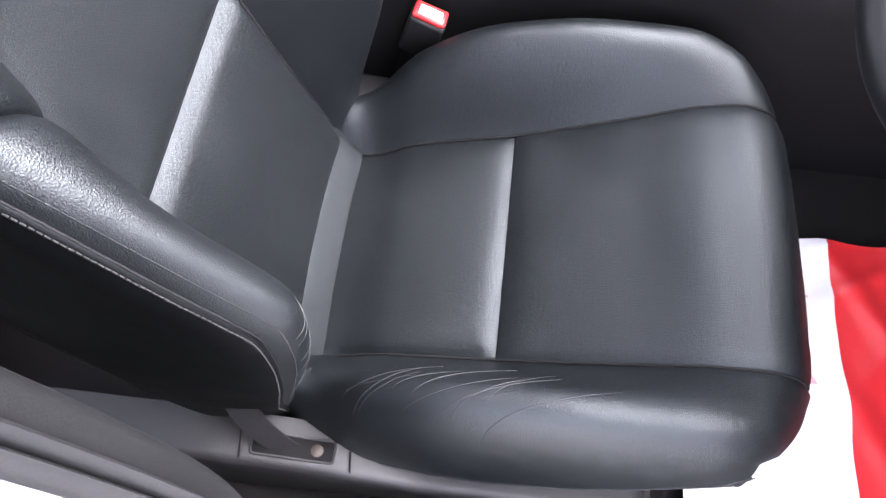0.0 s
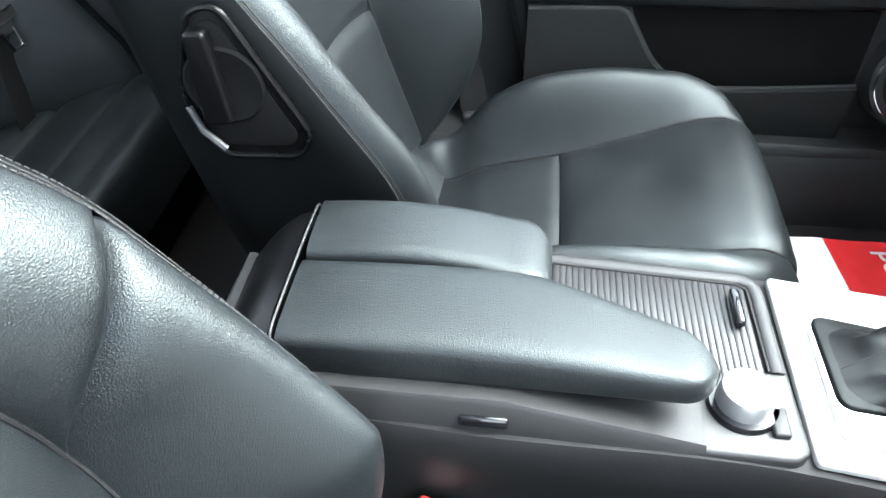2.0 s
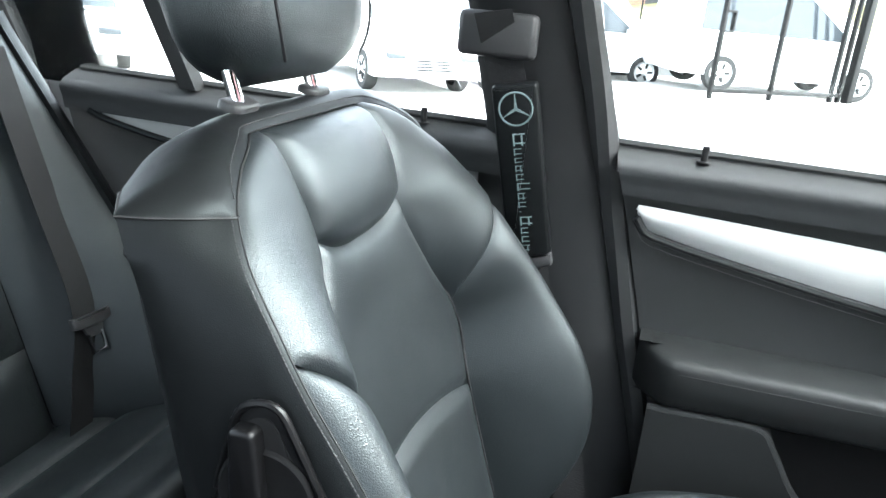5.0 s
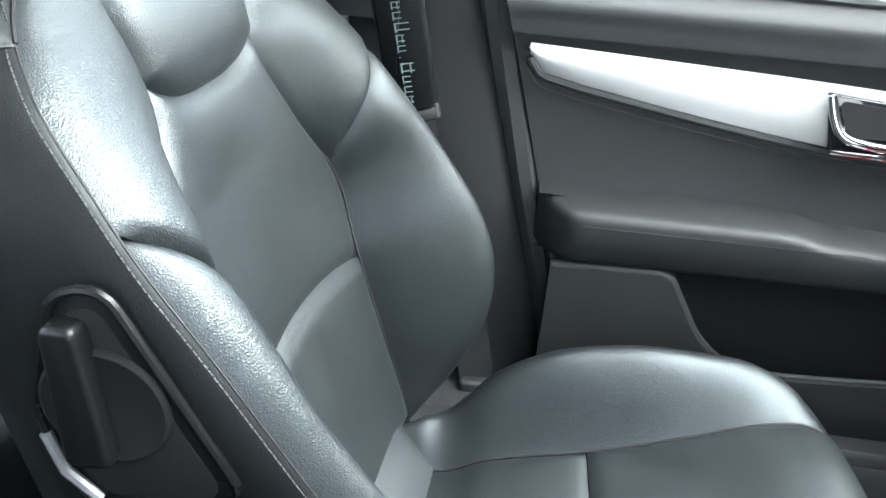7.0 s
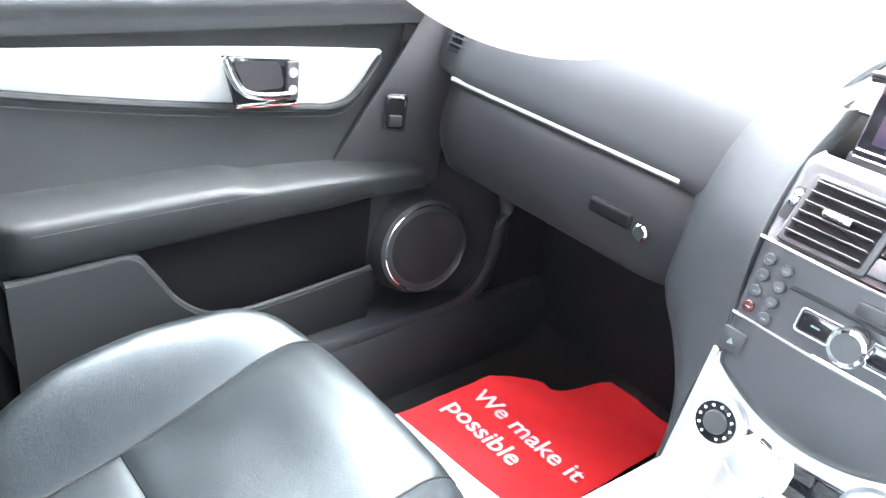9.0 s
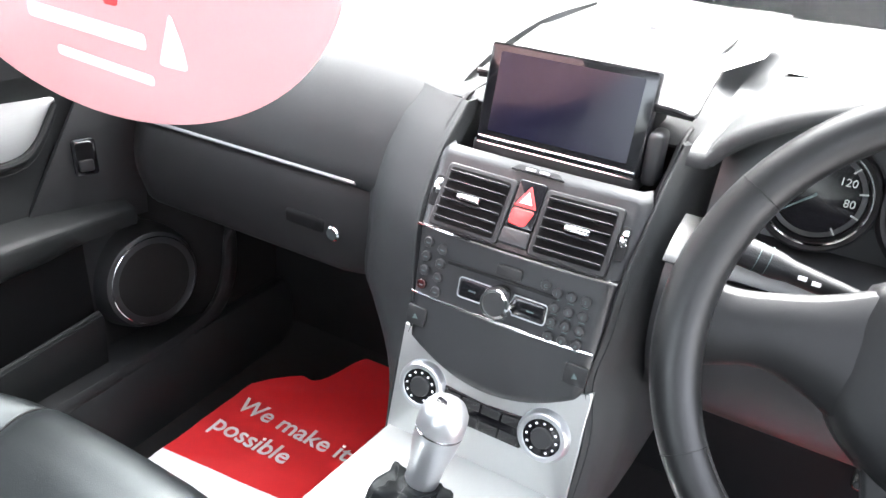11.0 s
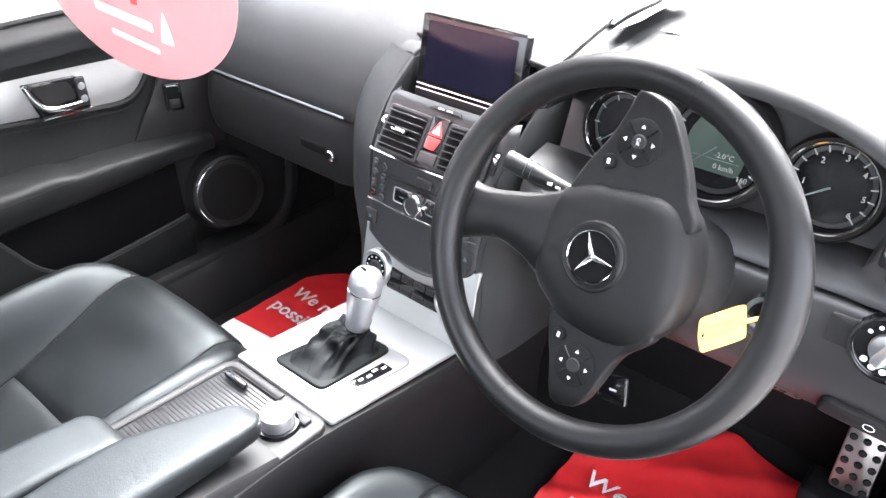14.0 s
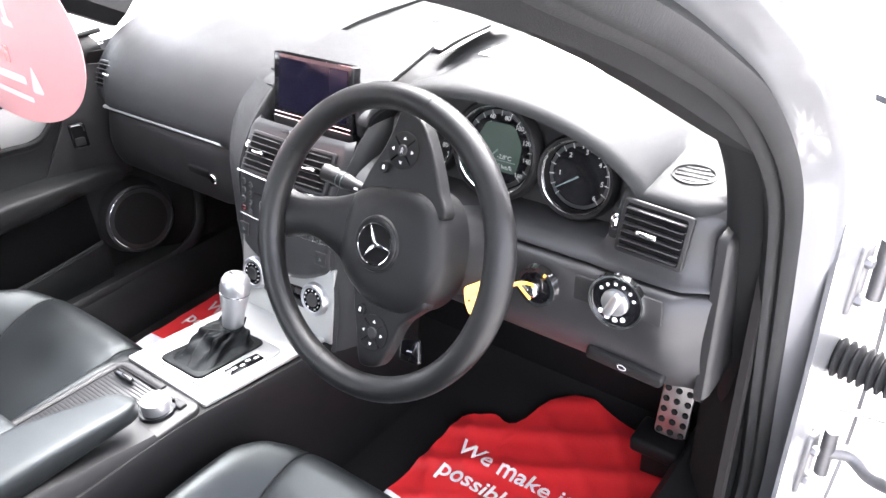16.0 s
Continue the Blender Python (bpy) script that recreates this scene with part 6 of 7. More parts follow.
for z in (-0.045, -0.052):
    tube("chrome_line", [(smx @ Vector((x, z, 0.0025)))[:] for x in (-0.088, 0, 0.088)], 0.0011, CHROME, sc, n=6)
tube("chrome_line", [(smx @ Vector((x, 0.053, 0.001)))[:] for x in (-0.089, 0, 0.089)], 0.0011, CHROME, sc, n=6)
box("foot", (1.10, -0.095, 0.600), (1.15, 0.09, 0.622), PLASTIC, sc, bevel=0.004)
lid = thing("screen_lid", "open grained lid behind the display screen", "lid")
P = [[(1.128 + 0.150 * u, (-0.132 + 0.006 * u) * (1 - v) + (0.104 - 0.006 * u) * v, 0.688 + 0.030 * u + 0.004 * math.sin(math.pi * v)) for v in np.linspace(0, 1, 14)] for u in np.linspace(0, 1, 10)]
sheet("lid_panel", P, SOFT, lid, thick=0.007)
tube("lid_edge", smooth_path([p[0] for p in P][::-1] + [(1.1275, -0.129, 0.6865)] + P[0][1:-1] + [P[0][-1]], 40), 0.0034, PLASTIC, lid, "rounded dark edge", n=8)
for y in (-0.085, 0.015):
    box("hinge_arm", (1.15, y - 0.006, 0.655), (1.20, y + 0.006, 0.690), DARK, lid, bevel=0.003)
box("screen_foot", (1.108, -0.112, 0.612), (1.140, -0.096, 0.668), PANEL, sc, bevel=0.006)
for s in (1, -1):
    P = smooth_path([(1.076, s * 0.1235, 0.594), (1.094, s * 0.1235, 0.618), (1.120, s * 0.1235, 0.638), (1.146, s * 0.1230, 0.653), (1.182, s * 0.1220, 0.6575)], 24)
    tube("recess_edge", P, 0.0034, DARK, dash, "dark edge of the screen recess")
    sheet("recess_wall", [[(x, y - s * 0.001, z - 0.002), (x + 0.004, y - s * 0.010, z * 0.5 + 0.295), (x + 0.006, y - s * 0.016, 0.585)] for x, y, z in P], PANEL, dash, thick=0.003)

# ---- steering wheel ----
wheel = thing("steering_wheel", "black leather three-spoke steering wheel with airbag hub", "steering wheel")
wm = axes((0.862, -0.374, 0.636), (0, -1, 0), (0.42, 0, 0.906))
N = 96
rim = []
for k in range(N):
    a = 2 * math.pi * k / N
    r = 0.167
    rim.append((wm @ Vector((r * math.cos(a), r * math.sin(a), 0.022)))[:])
grip = [0.0152 + 0.0020 * max(math.cos(2 * (2 * math.pi * k / N) - 0.0), 0) ** 2 for k in range(N)]
wz = (wm.to_3x3() @ Vector((0, 0, 1)))[:]
tube("rim", rim, grip, RIM, wheel, "leather-wrapped rim", n=20, closed=True, up=wz)
for a0 in (150, 212, 255, 75):
    a = radians(a0)
    c = np.array((wm @ Vector((0.167 * math.cos(a), 0.167 * math.sin(a), 0.022)))[:])
    u1 = np.array((wm.to_3x3() @ Vector((math.cos(a), math.sin(a), 0)))[:])
    u2 = np.array(wz)
    tube("rim_seam", [c + (0.0152 + 0.0020 * max(math.cos(2 * a), 0) ** 2) * (u1 * math.cos(t) + u2 * math.sin(t)) for t in np.linspace(0, 2 * math.pi, 24, endpoint=False)], 0.0004, DARK, wheel, closed=True, n=5)
st = [(wm @ Vector(((0.167 - 0.0150) * math.cos(a), (0.167 - 0.0150) * math.sin(a), 0.026)))[:] for a in np.linspace(math.pi * 0.95, math.pi * 1.25, 40)]
stitches("seam_stitching", st, wz, wheel, step=0.004)
# airbag cover: a rounded shield, domed, set back behind the rim; the wheel stands turned by a quarter
wh = wm @ Matrix.Translation((-0.0065, -0.003, -0.0115))
hub = [(-0.060, 0.050), (-0.034, 0.064), (0.002, 0.070), (0.036, 0.073), (0.060, 0.064), (0.077, 0.038), (0.085, 0.002), (0.083, -0.034), (0.067, -0.061), (0.044, -0.076), (0.006, -0.078), (-0.026, -0.071), (-0.060, -0.046), (-0.069, -0.020), (-0.069, 0.018)]
out = smooth_path(hub + [hub[0]], 90)[:-1]
R = []
for s_, h in ((0.98, -0.05), (1.0, -0.022), (1.0, -0.008), (0.985, -0.001), (0.955, 0.0055), (0.90, 0.0105), (0.78, 0.0150), (0.60, 0.0180), (0.35, 0.0197), (0.02, 0.0203)):
    R.append([(wh @ Vector((0.008 + (x - 0.008) * s_, y * s_, h)))[:] for x, y in out])
ab = loft("airbag_cover", R, HUB, wheel, "smooth domed airbag cover", angle=60)
lettering("AIRBAG", 0.0085, wh @ Matrix.Translation((-0.053, 0.022, 0.0112)) @ pose(0, 0, 0, 0, -20, 0) @ Matrix.Rotation(radians(-90), 4, "Z"), PANEL, ab, depth=0.0004)
bd = lathe("badge", [(0.0, 0.0225), (0.0235, 0.0225)], WELL, wheel, "round black badge with a chrome three-arm sign", m=wh, n=48)
lathe("badge_ring", [(0.0232, 0.018), (0.0238, 0.0244), (0.0248, 0.0248), (0.0258, 0.018)], CHROME, bd, m=wh, n=64)
lathe("badge_collar", [(0.0252, 0.0195), (0.0275, 0.0202), (0.0305, 0.0222), (0.0322, 0.0218), (0.0350, 0.0170)], HUB, bd, "raised collar round the badge", m=wh, n=64)
for k in range(3):
    a = radians(120 * k - 4)
    prism("badge_arm", [(-0.001, -0.0034), (0.023, -0.0005), (0.023, 0.0005), (-0.001, 0.0034)], 0.0022, CHROME, bd, bevel=0.0008, seg=1, m=wh @ Matrix.Translation((0, 0, 0.0226)) @ Matrix.Rotation(a, 4, "Z"))
# the broad spoke, now pointing aside
R = []
sp_hi = curve_of([-0.165, -0.150, -0.115, -0.085, -0.062, -0.050], [0.024, 0.021, 0.026, 0.035, 0.046, 0.052])
sp_lo = curve_of([-0.165, -0.150, -0.115, -0.085, -0.062, -0.050], [-0.042, -0.036, -0.026, -0.034, -0.046, -0.052])
for x in np.linspace(-0.050, -0.162, 20):
    u = (-0.050 - x) / 0.112
    hi, lo, h = float(sp_hi(x)), float(sp_lo(x)), -0.006 + 0.022 * u
    R.append([(wm @ Vector(p))[:] for p in ((x, hi, h - 0.018), (x, hi - 0.0008, h - 0.006), (x, hi - 0.005, h), (x, hi * 0.6 + lo * 0.4, h + 0.0045), (x, hi * 0.4 + lo * 0.6, h + 0.0045), (x, lo + 0.005, h), (x, lo + 0.0008, h - 0.006), (x, lo, h - 0.018), (x, (hi + lo) / 2, h - 0.024))])
loft("spoke", R, HUB, wheel, "broad smooth spoke", angle=60)
for up_ in (1, -1):
    outl = smooth_path([(-0.060, 0.050), (-0.050, 0.077), (-0.036, 0.105), (-0.027, 0.132), (-0.021, 0.153), (-0.004, 0.152), (0.015, 0.142), (0.037, 0.110), (0.055, 0.075), (0.066, 0.045), (0.0, 0.030), (-0.060, 0.050)] if up_ > 0 else [(-0.046, -0.050), (-0.039, -0.075), (-0.033, -0.095), (-0.024, -0.118), (-0.010, -0.154), (0.012, -0.153), (0.022, -0.144), (0.030, -0.124), (0.042, -0.088), (0.066, -0.052), (0.0, -0.030), (-0.046, -0.050)], 80)[:-1]
    if up_ > 0:
        outl = outl[::-1]
    pod = prism("switch_pod", [tuple(q) for q in outl], 0.020, HUB, wheel, "multi-function switch pod", bevel=0.004, seg=3, m=wm @ Matrix.Translation((0, 0, -0.026)))
    cx, cy = (-0.005, 0.108) if up_ > 0 else (0.004, -0.111)
    mm = wm @ Matrix.Translation((cx, cy, -0.0058)) @ Matrix.Rotation(radians(-90), 4, "Z")
    bp_ = lathe("switch_pad", [(0.0, 0.0022), (0.0200, 0.0022), (0.0218, 0.0014), (0.0223, -0.002)], DARK, pod, "round four-way switch", m=mm, n=40)
    lathe("switch_centre", [(0.0, 0.0040), (0.006, 0.0040), (0.0072, 0.0024)], PLASTIC, bp_, m=mm, n=24)
    for k in range(4):
        a = radians(90 * k)
        prism("arrow", [(0.0125, -0.0022), (0.016, 0.0), (0.0125, 0.0022)], 0.0005, PRINT, bp_, bevel=0, m=mm @ Matrix.Translation((0, 0, 0.0023)) @ Matrix.Rotation(a, 4, "Z"))
        prism("divider", [(0.008, -0.0008), (0.020, -0.0008), (0.020, 0.0008), (0.008, 0.0008)], 0.0004, GLOSS, bp_, bevel=0, m=mm @ Matrix.Translation((0, 0, 0.0023)) @ Matrix.Rotation(a + math.pi / 4, 4, "Z"))
    if up_ > 0:
        lettering("OK", 0.005, mm @ Matrix.Translation((-0.0036, -0.0018, 0.0042)), PRINT, bp_, depth=0.0002)
    sx, sy = (-0.027, 0.084) if up_ > 0 else (-0.020, -0.089)
    sb = lathe("small_button", [(0.0, 0.0035), (0.0062, 0.0035), (0.0074, 0.0)], DARK, pod, m=wm @ Matrix.Translation((sx, sy, -0.0059)), n=20)
    prism("symbol", [(-0.0015, -0.0025), (0.0015, -0.0025), (0.0015, 0.0025), (-0.0015, 0.0025)], 0.0003, PRINT, sb, bevel=0, m=wm @ Matrix.Translation((sx, sy, -0.0023)))
# column shroud and stalks
R = []
for u in np.linspace(0, 1, 10):
    c = np.array((wm @ Vector((0.012, -0.006, -0.05 - 0.14 * u)))[:])
    R.append([c + np.array((wm.to_3x3() @ Vector(((0.052 + 0.012 * u) * math.cos(t), (0.052 + 0.010 * u) * math.sin(t) - 0.01 * u, 0)))[:]) for t in np.linspace(0, 2 * math.pi, 32, endpoint=False)])
column = thing("steering_column", "black plastic steering column shroud with stalks", "steering column")
loft("shroud", R, PLASTIC, column)
for s_, l in ((-1, 0.125),):
    p = [(wm @ Vector((s_ * (0.04 + l * u), 0.030 + 0.018 * u, -0.075 + 0.020 * u)))[:] for u in np.linspace(0, 1, 14)]
    stalk = tube("stalk", p, np.r_[np.linspace(0.006, 0.0085, 9), np.linspace(0.0105, 0.0115, 5)], PLASTIC, column, "ribbed black control stalk", n=16)
    q = np.array(p)
    d = q[10] - q[9]
    for k in (9.6, 10.4):
        c = q[9] + d * (k - 9) * 1.0
        tube("ring", [c, c + d * 0.05], 0.0116, PALE_THREAD, stalk, n=16)
    for k in (6.0, 7.0):
        c = q[6] + (q[7] - q[6]) * (k - 6) + np.array((-0.0085, 0, 0.0025))
        box("symbol", (-0.003, -0.0015, -0.0004), (0.003, 0.0015, 0.0006), PRINT, stalk, bevel=0, m=axes(tuple(c), (0, -1, 0), (0.3, 0, 1)))
lev_c = prism("column_lever", rounded([(-0.016, -0.014), (0.016, -0.014), (0.012, 0.016), (-0.016, 0.012)], 0.005), 0.006, GLOSS, column, "small gloss black column lever", bevel=0.002, m=axes((0.852, -0.410, 0.498), (0, -1, 0.15), (0.42, 0, 0.906)))
prism("symbol", [(-0.004, -0.001), (0.004, -0.001), (0.004, 0.001), (-0.004, 0.001)], 0.0004, PRINT, lev_c, bevel=0, m=axes((0.852, -0.410, 0.498), (0, -1, 0.15), (0.42, 0, 0.906)) @ Matrix.Translation((0, 0, 0.0061)))
# key with its tag
key = thing("key_tag", "bright orange paper key tag hanging from the ignition", "key tag")
km = axes((0.936, -0.4915, 0.575), (-0.88, 0.47, -0.06), (0.0, 0.24, 0.97))
prism("tag", rounded([(0.0, -0.0175), (0.010, -0.019), (0.052, -0.0185), (0.055, 0.0), (0.052, 0.0185), (0.010, 0.019), (0.0, 0.0175)], [0.003, 0.004, 0.005, 0.03, 0.005, 0.004, 0.003]), 0.001, ORANGE, key, bevel=0.0003, m=km)
for k in range(2):
    prism("faded_line", [(0.014, -0.006 + 0.010 * k), (0.046, -0.006 + 0.010 * k), (0.046, -0.003 + 0.010 * k), (0.014, -0.003 + 0.010 * k)], 0.0003, FADED, key, bevel=0, m=km @ Matrix.Translation((0, 0, -0.0004)))
prism("tag_hole", circle(0.0018, 12, 0.049, 0.0), 0.0003, DARK, key, bevel=0, m=km @ Matrix.Translation((0, 0, -0.0004)))
tube("string", smooth_path([(km @ Vector((0.004, 0.0, 0)))[:], (0.948, -0.503, 0.578), (0.968, -0.505, 0.566), (0.988, -0.500, 0.547)], 20), 0.0022, ORANGE, key, n=6)
tube("loose_end", smooth_path([(0.945, -0.502, 0.579), (0.950, -0.508, 0.566), (0.953, -0.514, 0.556)], 10), 0.0020, ORANGE, key, n=6)
box("key_head", (-0.007, -0.010, 0.0), (0.007, 0.010, 0.016), CHROME, key, "shiny metal key head", bevel=0.005, m=im @ Matrix.Translation((0, 0, 0.006)))


# ---- pedals and mats ----
def pedal(name, m, w, h, cols, rows_, label):
    p = thing(name, label, "pedal", "pedals")
    prism("plate", rounded([(-w / 2, -h / 2), (w / 2, -h / 2), (w / 2, h / 2), (-w / 2, h / 2)], 0.010), 0.010, STEEL, p, bevel=0.003, m=m)
    for i in range(cols):
        for j in range(rows_):
            x, y = -w / 2 + w * (i + 0.5) / cols, -h / 2 + h * (j + 0.5) / rows_
            lathe("rubber_stud", [(0.0, 0.0135), (0.0045, 0.0130), (0.0058, 0.0105), (0.0058, 0.009)], RUBBER, p, m=m @ Matrix.Translation((x, y, 0)), n=12)
    tube("arm", [(m @ Vector((0, h * 0.3, -0.002)))[:], (m @ Vector((0, h * 0.5, -0.09)))[:], (1.42, (m.translation)[1], 0.42)], 0.009, DARK, p)
    return p


pedal("brake_pedal", axes((1.338, -0.447, 0.212), (0, -1, 0.04), (0.35, 0, 1)), 0.105, 0.054, 6, 3, "drilled steel brake pedal with rubber studs")
acc = pedal("accelerator_pedal", axes((1.300, -0.602, 0.172), (0.05, -1, 0), (0.30, -0.20, 1)), 0.056, 0.140, 3, 7, "drilled steel accelerator pedal with rubber studs")
box("heel_block", (1.240, -0.632, 0.070), (1.310, -0.545, 0.102), DARK, acc, bevel=0.008, m=None)
box("pedal_foot", (1.265, -0.620, -0.01), (1.310, -0.560, 0.075), DARK, acc, bevel=0.006, m=None)


def paper_mat(y0, half, knots, ends, slant, label, text_x, text_y, wave):
    """A printed paper mat: half its width, the front edge's knots (y, x), the slant of the print's border."""
    m = thing("paper_floor_mat", label, "floor mat", "paper floor mats")

    def height(x, y):
        return 0.005 + 0.003 * wave * (math.sin(9 * x + 5 * y) + 0.6 * math.sin(23 * y - 7 * x)) + 0.30 * max(x - 1.34, 0) ** 1.5 + 0.007 * wave * abs(math.sin(31 * x + 17 * y)) ** 6 + 0.005 * wave * abs(math.sin(24 * x - 33 * y + 1.3 * math.sin(14 * y))) ** 8
    front = curve_of(knots, ends)
    P, Q = [], []
    for v in np.linspace(-1, 1, 46):
        y = v * half
        f, b = float(front(y0 + y)), (1.014 if slant else 0.965) + slant * y
        P.append([(x, y0 + y, height(x, y)) for x in np.linspace(b, f, 50)])
        Q.append([(x, y0 + y, height(x, y)) for x in np.linspace(0.78, b, 16)])
    sheet("red_field", P, RED_CARD, m, "red printed part", thick=-0.0008)
    sheet("white_border", Q, WHITE_CARD, m, "plain white border with faint print", thick=-0.0008)
    tm = Matrix(((0, 1, 0, text_x), (-1, 0, 0, text_y), (0, 0, 1, 0.0030), (0, 0, 0, 1)))
    w1_ = lettering("We make it", 0.0500, tm, PRINT, m, "slogan", drape=lambda x, y: height(x, y - y0), bold=0.0006)
    w2_ = lettering("possible", 0.0500, tm @ Matrix.Translation((0, -0.060, 0)), PRINT, m, "slogan", drape=lambda x, y: height(x, y - y0), bold=0.0006)
    for w_ in (w1_, w2_):
        split_letters(w_, (0, -1, 0))
    for i, w in enumerate((0.016, 0.09)):
        box("faint_mark", (0.925, y0 + 0.12 - 0.022 * i - w, 0.0085), (0.935, y0 + 0.12 - 0.022 * i, 0.0092), PALE_RED, m, bevel=0)
    return m


paper_mat(-0.414, 0.200, [-0.614, -0.56, -0.50, -0.44, -0.40, -0.36, -0.335, -0.318, -0.26, -0.214], [1.333, 1.345, 1.354, 1.366, 1.374, 1.364, 1.320, 1.256, 1.235, 1.195], 0.0, "crumpled red and white paper mat on the driver's floor", 1.110, -0.260, 1.0)
paper_mat(0.413, 0.144, [0.269, 0.315, 0.352, 0.412, 0.436, 0.457, 0.50, 0.526, 0.557], [1.430, 1.434, 1.414, 1.396, 1.370, 1.296, 1.276, 1.251, 1.207], -0.10, "smooth red and white paper mat in the passenger footwell", 1.137, 0.531, 0.25)

# ---- rear bench ----
bench = thing("rear_bench", "black leather rear bench with pleated cushions", "rear seat")
bl = curve_of([-0.46, -0.38, -0.25, -0.12, -0.06, -0.04], [0.085, 0.115, 0.140, 0.170, 0.150, 0.090])
for a, b in ((0.10, 0.705), (-0.705, -0.10), (-0.098, 0.098)):
    def cushion(nm, y0, y1, x0, x1, pad):
        u, v = np.meshgrid(np.linspace(0, 1, 24), np.linspace(0, 1, 14), indexing="ij")
        x, y = x0 + (x1 - x0) * u, y0 + (y1 - y0) * v
        d = np.minimum(np.minimum(v, 1 - v) * abs(y1 - y0), np.minimum(u, 1 - u) * abs(x1 - x0))
        return sheet(nm, np.stack([x, y, bl(x) + puff(d, pad, 0.012) - pad], -1), LEATHER, bench, thick=0.02)
    n = 3 if b - a > 0.3 else 1
    xs = [-0.40, -0.30, -0.19, -0.04] if n == 3 else [-0.40, -0.04]
    for i in range(n):
        cushion("cushion_panel", a, b, xs[i], xs[i + 1], 0.012)


def rear_back(y, z, n):
    return np.stack([-0.365 - 0.33 * (z - 0.10) + n, y, z], -1)


for a, b in ((0.565, 0.708), (0.10, 0.563), (-0.098, 0.098), (-0.563, -0.10), (-0.708, -0.565)):
    outer = b - a < 0.16
    zs = [0.10, 0.72] if outer else [0.10, 0.245, 0.36, 0.47, 0.62]
    for z0, z1 in zip(zs, zs[1:]):
        u, v = np.meshgrid(np.linspace(0, 1, 30), np.linspace(0, 1, 18), indexing="ij")
        z, y = z0 + (z1 - z0) * u, a + (b - a) * v
        d = np.minimum(np.minimum(v, 1 - v) * (b - a), np.minimum(u, 1 - u) * (z1 - z0))
        sheet("back_panel", rear_back(y, z, puff(d, 0.016, 0.014) + (np.abs(v - (0 if b > 0.5 else 1)) ** 1.3 * np.clip(0.205 - 0.40 * (z - 0.20), 0.0, 0.205) if outer else 0)), LEATHER, bench, thick=-0.03)
for s in (1, -1):
    zs = np.linspace(0.12, 0.72, 24)
    n = np.clip(0.205 - 0.40 * (zs - 0.20), 0.0, 0.205)
    sheet("side_strip", np.stack([rear_back(np.full_like(zs, s * (0.7085 + k * 0.030)), zs, n - 0.002 - 0.016 * k ** 2) for k in np.linspace(0, 1, 5)], 1), SIDE_LEATHER, bench, "plain strip beside the outer bolster", thick=0.01 * s)
core = [[rear_back(y, z, -0.034) for y in np.linspace(-0.70, 0.70, 4)] for z in (0.08, 0.35, 0.61)]
sheet("back_core", core, DARK, bench, thick=-0.02)
box("bench_base", (-0.46, -0.66, -0.03), (-0.06, 0.66, 0.10), SIDE_LEATHER, bench, bevel=0.01)
box("bench_shell", (-0.80, -0.66, 0.0), (-0.64, 0.66, 0.57), SIDE_LEATHER, bench, bevel=0.01)


def strap(parent, pts, w, across, mat=None, name="webbing", label=""):
    p = smooth_path(pts, 40)
    a = np.array(across, float) / np.linalg.norm(across) * w / 2
    return sheet(name, np.stack([p - a, p, p + a], 1), mat or BELT, parent, label, thick=0.0015)


def tongue(parent, m):
    t = prism("tongue_grip", rounded([(-0.036, 0.0), (-0.014, -0.003), (0.014, -0.003), (0.036, 0.0), (0.036, 0.019), (0.024, 0.015), (-0.024, 0.015), (-0.036, 0.019)], 0.004), 0.010, PANEL, parent, "grey plastic tongue grip", bevel=0.003, m=m)
    prism("tongue_web", rounded([(-0.012, -0.019), (0.012, -0.019), (0.021, 0.002), (-0.021, 0.002)], 0.002), 0.006, STACK, t, bevel=0.001, m=m)
    tube("tongue_plate", [(m @ Vector(p))[:] for p in ((-0.012, -0.014, 0.004), (-0.013, -0.044, 0.004), (0.013, -0.044, 0.004), (0.012, -0.014, 0.004))], 0.0036, CHROME, t, "chrome latch plate", n=8)


rb = thing("rear_seat_belt", "black rear seat belt with chrome latch lying on the bench", "seat belt", "seat belts")
ra = rear_back(np.array([0.645, 0.632, 0.618, 0.592, 0.568]), np.array([0.68, 0.47, 0.312, 0.20, 0.125]), np.array([0.050, 0.068, 0.086, 0.064, 0.052]))
strap(rb, ra, 0.047, (0, 1, 0))
tongue(rb, axes(tuple(ra[2] + np.array((0.012, 0, -0.03))), (0.1, 1, 0), (-0.33, 0.25, 1)))
bk = thing("rear_belt_latch", "small black belt buckle at the bench crease", "belt buckle")
box("housing", (-0.400, 0.33, 0.105), (-0.360, 0.355, 0.130), PLASTIC, bk, bevel=0.005)

# ---- front passenger belt with its padded cover ----
fb = thing("front_seat_belt", "black passenger seat belt on the middle pillar", "seat belt", "seat belts")
strap(fb, [(0.235, 0.672, 0.80), (0.262, 0.702, 0.70), (0.285, 0.712, 0.60), (0.310, 0.715, 0.50), (0.345, 0.700, 0.36), (0.40, 0.700, 0.22), (0.425, 0.690, 0.115)], 0.046, (1, 0.15, 0.2))
tongue(fb, axes((0.312, 0.702, 0.478), (1, 0, 0.25), (-0.25, 0, 1)))
box("anchor", (0.40, 0.675, 0.075), (0.45, 0.70, 0.125), PLASTIC, fb, bevel=0.006)
box("guide", (0.19, 0.680, 0.745), (0.29, 0.705, 0.80), PLASTIC, fb, "black belt guide loop", bevel=0.008, m=None)
pad = thing("belt_pad", "padded black belt cover with pale embroidery", "belt cover")
pmx = axes((0.292, 0.700, 0.603), (1, 0.06, 0.20), (-0.20, -0.10, 1))
